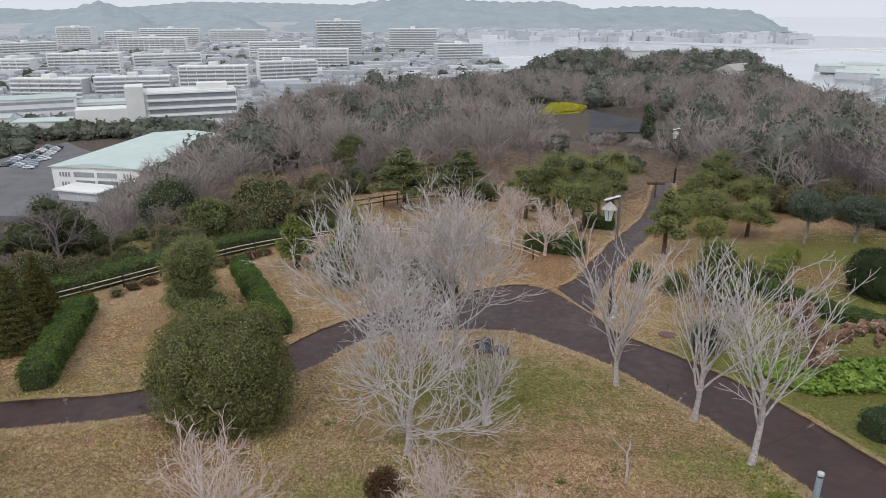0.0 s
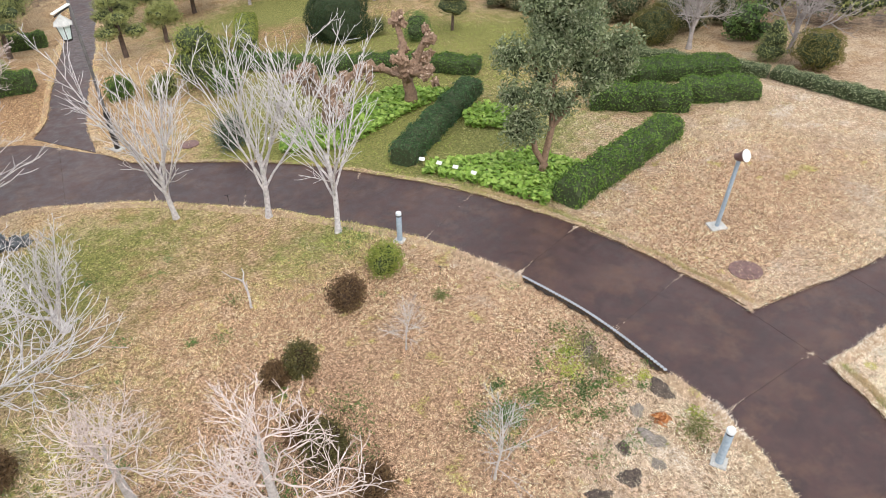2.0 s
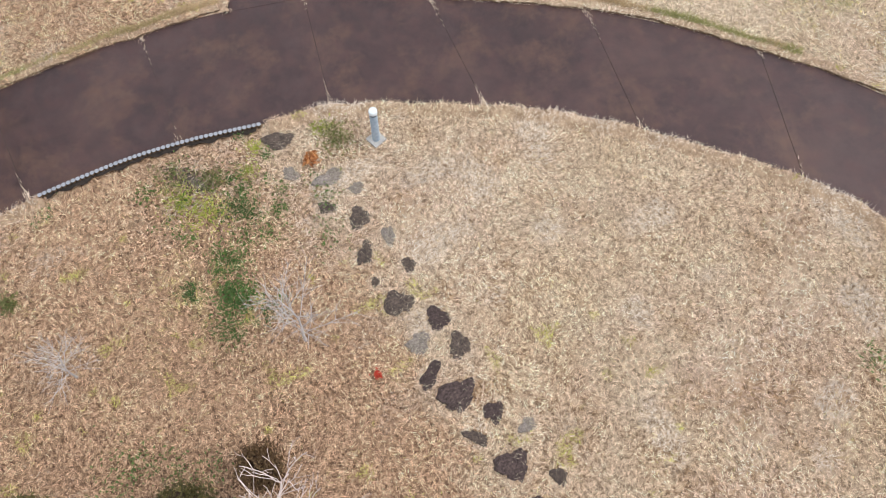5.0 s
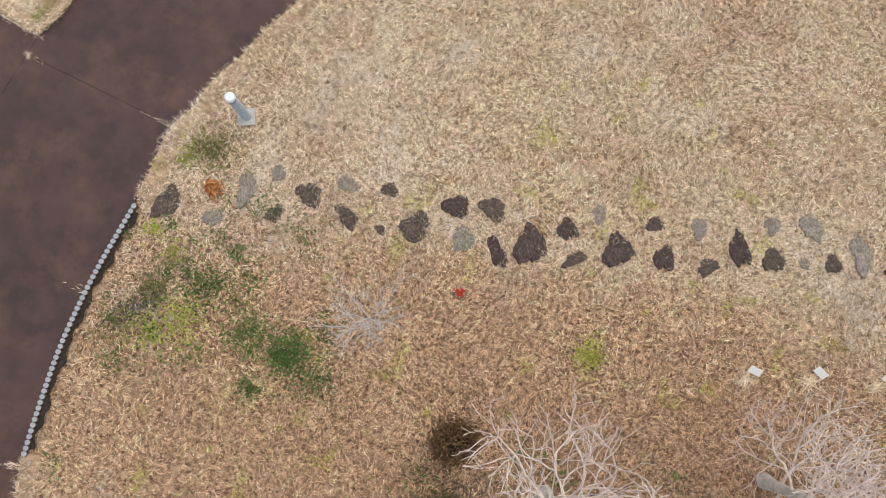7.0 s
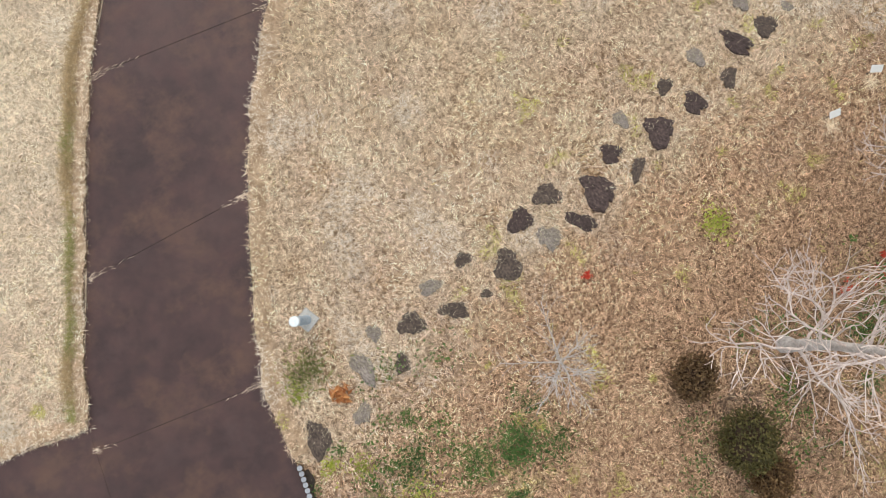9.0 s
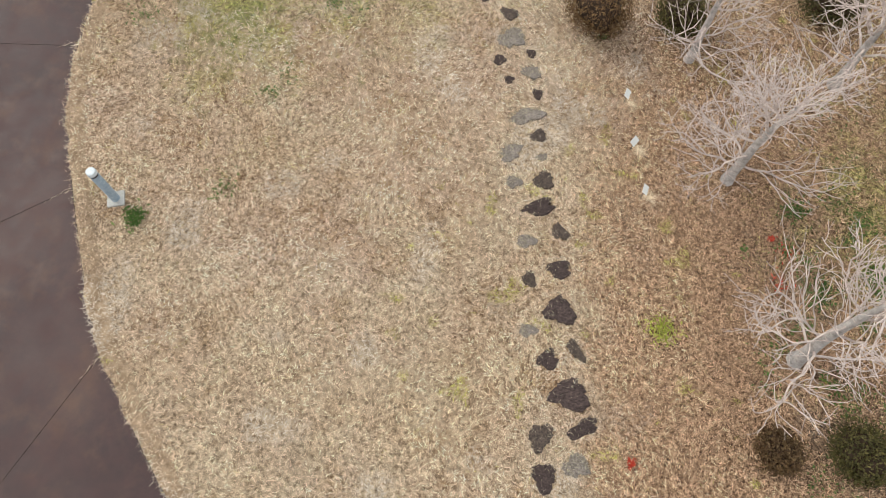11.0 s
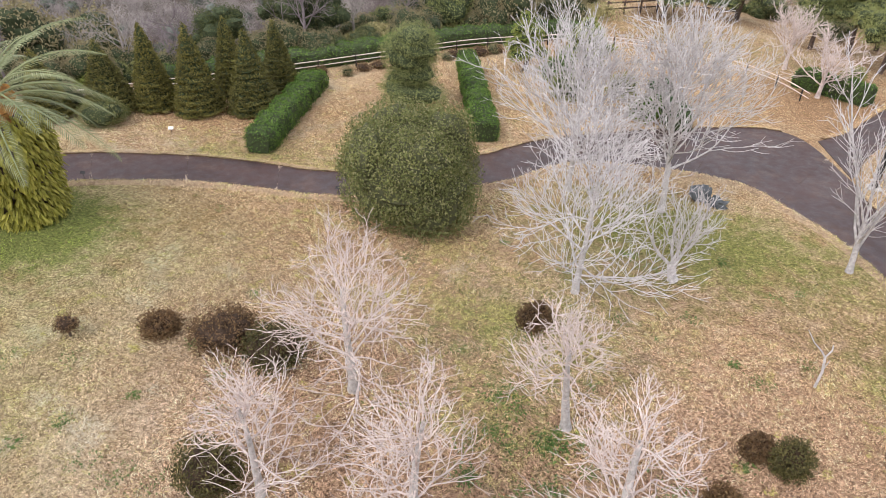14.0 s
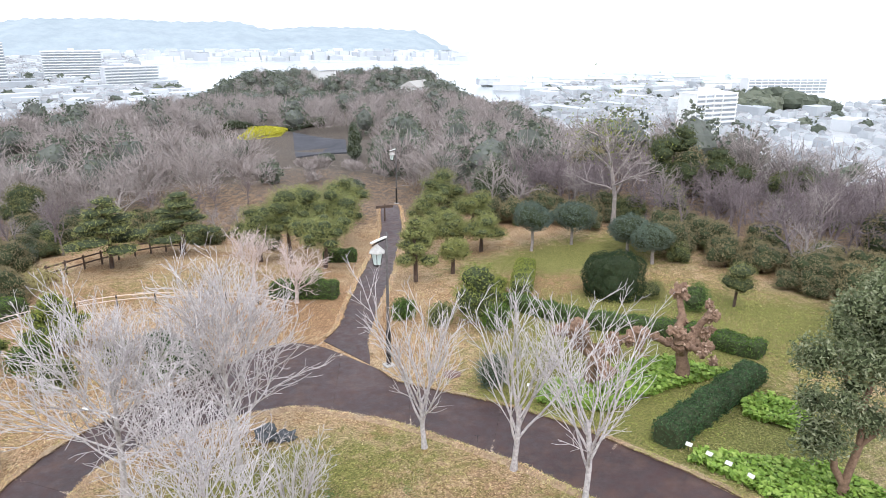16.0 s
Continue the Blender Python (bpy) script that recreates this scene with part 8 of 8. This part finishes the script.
for _ in range(17000):
    b, d = radians(rng.uniform(-42, 62)), math.sqrt(rng.uniform(300**2, 1600**2))
    x, y = d * math.sin(b), d * math.cos(b)
    z = g0(x, y)
    if z < -52.9 or z > -47 or (x < 0 and y < 345):
        continue
    if -240 < x < -100 and 180 < y < 420:
        continue
    w, dd, h = rng.uniform(4.5, 8), rng.uniform(4.5, 7), rng.uniform(2.6, 5)
    if rng.uniform() < 0.07 and d > 520:
        w, dd, h = rng.uniform(14, 34), rng.uniform(9, 14), rng.uniform(5, 9)
    t = rng.choice((0.2, 0.5, 1.77)) + rng.normal(0, 0.1)
    c, s = math.cos(t), math.sin(t)
    v, f = box(-w / 2, w / 2, -dd / 2, dd / 2, 0, h)
    if h < 7 and w < 13:
        top = np.array([(-w / 2, 0, h + dd * 0.25), (w / 2, 0, h + dd * 0.25)])
        v = np.concatenate([v, top])
        houses.append((np.stack([v[:, 0] * c - v[:, 1] * s + x, v[:, 0] * s + v[:, 1] * c + y, v[:, 2] + z - 0.3], -1), np.array([(0, 1, 5, 4), (2, 6, 7, 3), (0, 4, 6, 2), (1, 3, 7, 5)])))
        houses.append((houses[-1][0], np.array([(4, 8, 6), (5, 7, 9)])))
        roofs.append((houses[-1][0], np.array([(4, 5, 9, 8), (7, 6, 8, 9)])))
    else:
        houses.append((np.stack([v[:, 0] * c - v[:, 1] * s + x, v[:, 0] * s + v[:, 1] * c + y, v[:, 2] + z - 0.3], -1), f))
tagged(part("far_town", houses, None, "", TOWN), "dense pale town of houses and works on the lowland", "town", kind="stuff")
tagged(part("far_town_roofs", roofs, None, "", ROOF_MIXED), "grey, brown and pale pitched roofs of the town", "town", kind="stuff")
for k in range(860):
    b, d = radians(rng.uniform(-44, 60)), math.sqrt(rng.uniform(200**2, 1100**2))
    x, y = d * math.sin(b), d * math.cos(b)
    if k < 90:
        x, y = rng.uniform(-290, -215), rng.uniform(225, 330)
    elif k < 150:
        x, y = rng.uniform(-225, -150), rng.uniform(312, 345)
    z = g0(x, y)
    if z < -52.9 or z > -46 or (-215 < x < -105 and 185 < y < 300):
        continue
    r = rng.uniform(3, 6)
    v, f = lump(r, r, r * 0.8, int(rng.integers(0, 60)), 0.25, 10, 7)
    p, nn = on_lump(v, f, 40, rng, 0.5)
    canopy.append((v * 0.85 + (x, y, z + r * 0.6), f))
    canopy.append(cards(p + (x, y, z + r * 0.6), nn, 2.0, 1.4, rng, 0.5))
tagged(part("town_trees", canopy, None, "", LEAF_WOODS), "dark trees scattered through the town", "trees", kind="stuff")
grove = []
for _ in range(240):
    x, y = rng.uniform(395, 490), rng.uniform(415, 450)
    r = rng.uniform(5, 8)
    hh = 12 * math.exp(-((x - 440) / 34) ** 2 - ((y - 432) / 26) ** 2)
    v, f = lump(r, r, r * 0.9, int(rng.integers(0, 60)), 0.25, 10, 7)
    grove.append((v + (x, y, -52 + hh), f))
tagged(part("wooded_knoll", grove, None, "", LEAF_WOODS), "dark wooded knoll in the harbour town", "woods", kind="stuff")

# harbour walls and sheds
for x0, y0, x1, y1 in ((330, 760, 700, 980), (700, 980, 560, 1180), (-20, 940, 150, 980), (420, 1150, 760, 1290)):
    d, a = math.hypot(x1 - x0, y1 - y0), math.degrees(math.atan2(y1 - y0, x1 - x0))
    ob = part("harbour_wall", [box(0, d, -5, 5, -5, 1.3)], None, "", WALL_PALE)
    ob.matrix_basis = pose(x0, y0, -55, 0, 0, a)
    tagged(ob, "long concrete harbour wall in the bay", "harbour wall", "harbour walls")
for k in range(26):
    x, y = 330 + (k % 9) * 42 + rng.uniform(-10, 10), 600 + (k // 9) * 80 + rng.uniform(-15, 15) + (k % 9) * 6
    ob = thing("harbour_shed", "long pale harbour shed", "building", "harbour sheds", pose(x, y, -53, 0, 0, rng.uniform(-25, -5)))
    w, d, h = rng.uniform(20, 40), rng.uniform(12, 20), rng.uniform(5, 9)
    part("wall", [box(-w / 2, w / 2, -d / 2, d / 2, 0, h)], ob, "", WALL_PALE if k % 3 else WALL_GREY)
    v = np.array([(-w / 2 - 0.5, -d / 2 - 0.5, h), (w / 2 + 0.5, -d / 2 - 0.5, h), (w / 2 + 0.5, d / 2 + 0.5, h), (-w / 2 - 0.5, d / 2 + 0.5, h), (-w / 2, 0, h + 2), (w / 2, 0, h + 2)])
    part("roof", [(v, np.array([(0, 1, 5, 4), (2, 3, 4, 5)])), (v, np.array([(1, 2, 5), (3, 0, 4)]))], ob, "", ROOF_PALE)


# the far shore of the bay under the headland
shore = []
bb = np.radians(np.linspace(-9, 27, 60))
near_d, far_d = 1380 + 60 * np.sin(bb * 14), np.full(60, 1900.0)
v = np.concatenate([np.stack([r * np.sin(bb), r * np.cos(bb), np.full(60, -54.9)], -1) for r in (near_d, far_d)])
k = np.arange(59)
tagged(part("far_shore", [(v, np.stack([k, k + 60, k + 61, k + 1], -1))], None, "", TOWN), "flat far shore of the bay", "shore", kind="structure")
for _ in range(420):
    a, d = radians(rng.uniform(-9, 22)), rng.uniform(1440, 1720)
    w, dd, h = rng.uniform(10, 34), rng.uniform(10, 20), rng.choice((5, 7, 9, 16))
    shore.append((box(-w / 2, w / 2, -dd / 2, dd / 2, 0, h)[0] + (d * math.sin(a), d * math.cos(a), -54.9), box(0, 1, 0, 1, 0, 1)[1]))
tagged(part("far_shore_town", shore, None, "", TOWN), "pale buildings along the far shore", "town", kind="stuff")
hedge("dark hedge behind a flower field on the ridge", "ridge hedges", 5, 162, 14, 170, 2.0, 1.6, LEAF_WOODS, 260, 0.4, 20)
hedge("dark hedge behind a flower field on the ridge", "ridge hedges", 14, 170, 30, 171, 2.0, 1.6, LEAF_WOODS, 261, 0.4, 20)


# ---- far hills ----
def far_hill(label, ridge, dist, depth, seed):
    """A wooded hill range: ridge heights by bearing (degrees right of north)."""
    rng = np.random.default_rng(seed)
    b0, hh = np.array(ridge, float).T
    b = np.linspace(b0[0], b0[-1], 220)
    h = np.interp(b, b0, hh) + 0.8 * np.sin(b * 5.0 + seed) + 0.4 * np.sin(b * 13.0) + rng.normal(0, 0.2, len(b))
    h[0] = h[-1] = -56
    rows = []
    for k, (dd, share) in enumerate(((0, 0.0), (0.12, 0.25), (0.3, 0.6), (0.5, 0.86), (0.7, 1.0), (1.2, 0.6), (2.0, 0.0))):
        r = dist + depth * dd
        z = -56 + (h + 56) * share + 1.5 * np.sin(b * 7 + k * 2.1) * (0 < k < 6)
        rows.append(np.stack([r * np.sin(np.radians(b)), r * np.cos(np.radians(b)), z], -1))
    v = np.stack(rows, 1)
    m = len(rows)
    i, j = np.meshgrid(np.arange(len(b) - 1), np.arange(m - 1), indexing="ij")
    f = np.stack([i * m + j, i * m + j + 1, (i + 1) * m + j + 1, (i + 1) * m + j], -1).reshape(-1, 4)
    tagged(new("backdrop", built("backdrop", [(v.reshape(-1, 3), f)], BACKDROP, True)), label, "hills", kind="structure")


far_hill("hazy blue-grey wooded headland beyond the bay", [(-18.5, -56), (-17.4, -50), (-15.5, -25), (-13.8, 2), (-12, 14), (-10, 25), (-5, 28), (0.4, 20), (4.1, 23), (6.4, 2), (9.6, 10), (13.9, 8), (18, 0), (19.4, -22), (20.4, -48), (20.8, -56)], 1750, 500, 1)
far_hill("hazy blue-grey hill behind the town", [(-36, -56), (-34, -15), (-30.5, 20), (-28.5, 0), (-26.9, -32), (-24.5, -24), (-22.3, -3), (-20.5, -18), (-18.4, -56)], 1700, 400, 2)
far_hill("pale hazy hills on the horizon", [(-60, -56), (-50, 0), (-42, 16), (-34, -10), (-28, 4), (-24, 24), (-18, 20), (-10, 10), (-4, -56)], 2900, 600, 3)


# ---- paving, slab by slab ----
paved("ring_path", "reddish-brown asphalt path curving round the lawn", ring, JOINT_STEP, first_joint(8.5, 5.05), 0.02)
paved("side_path", "reddish-brown asphalt path leading off eastwards", side_path, 3.0, 3.2, 0.024)
paved("north_path", "straight asphalt path between pines", north_path, 4.0, 3.0, 0.024)
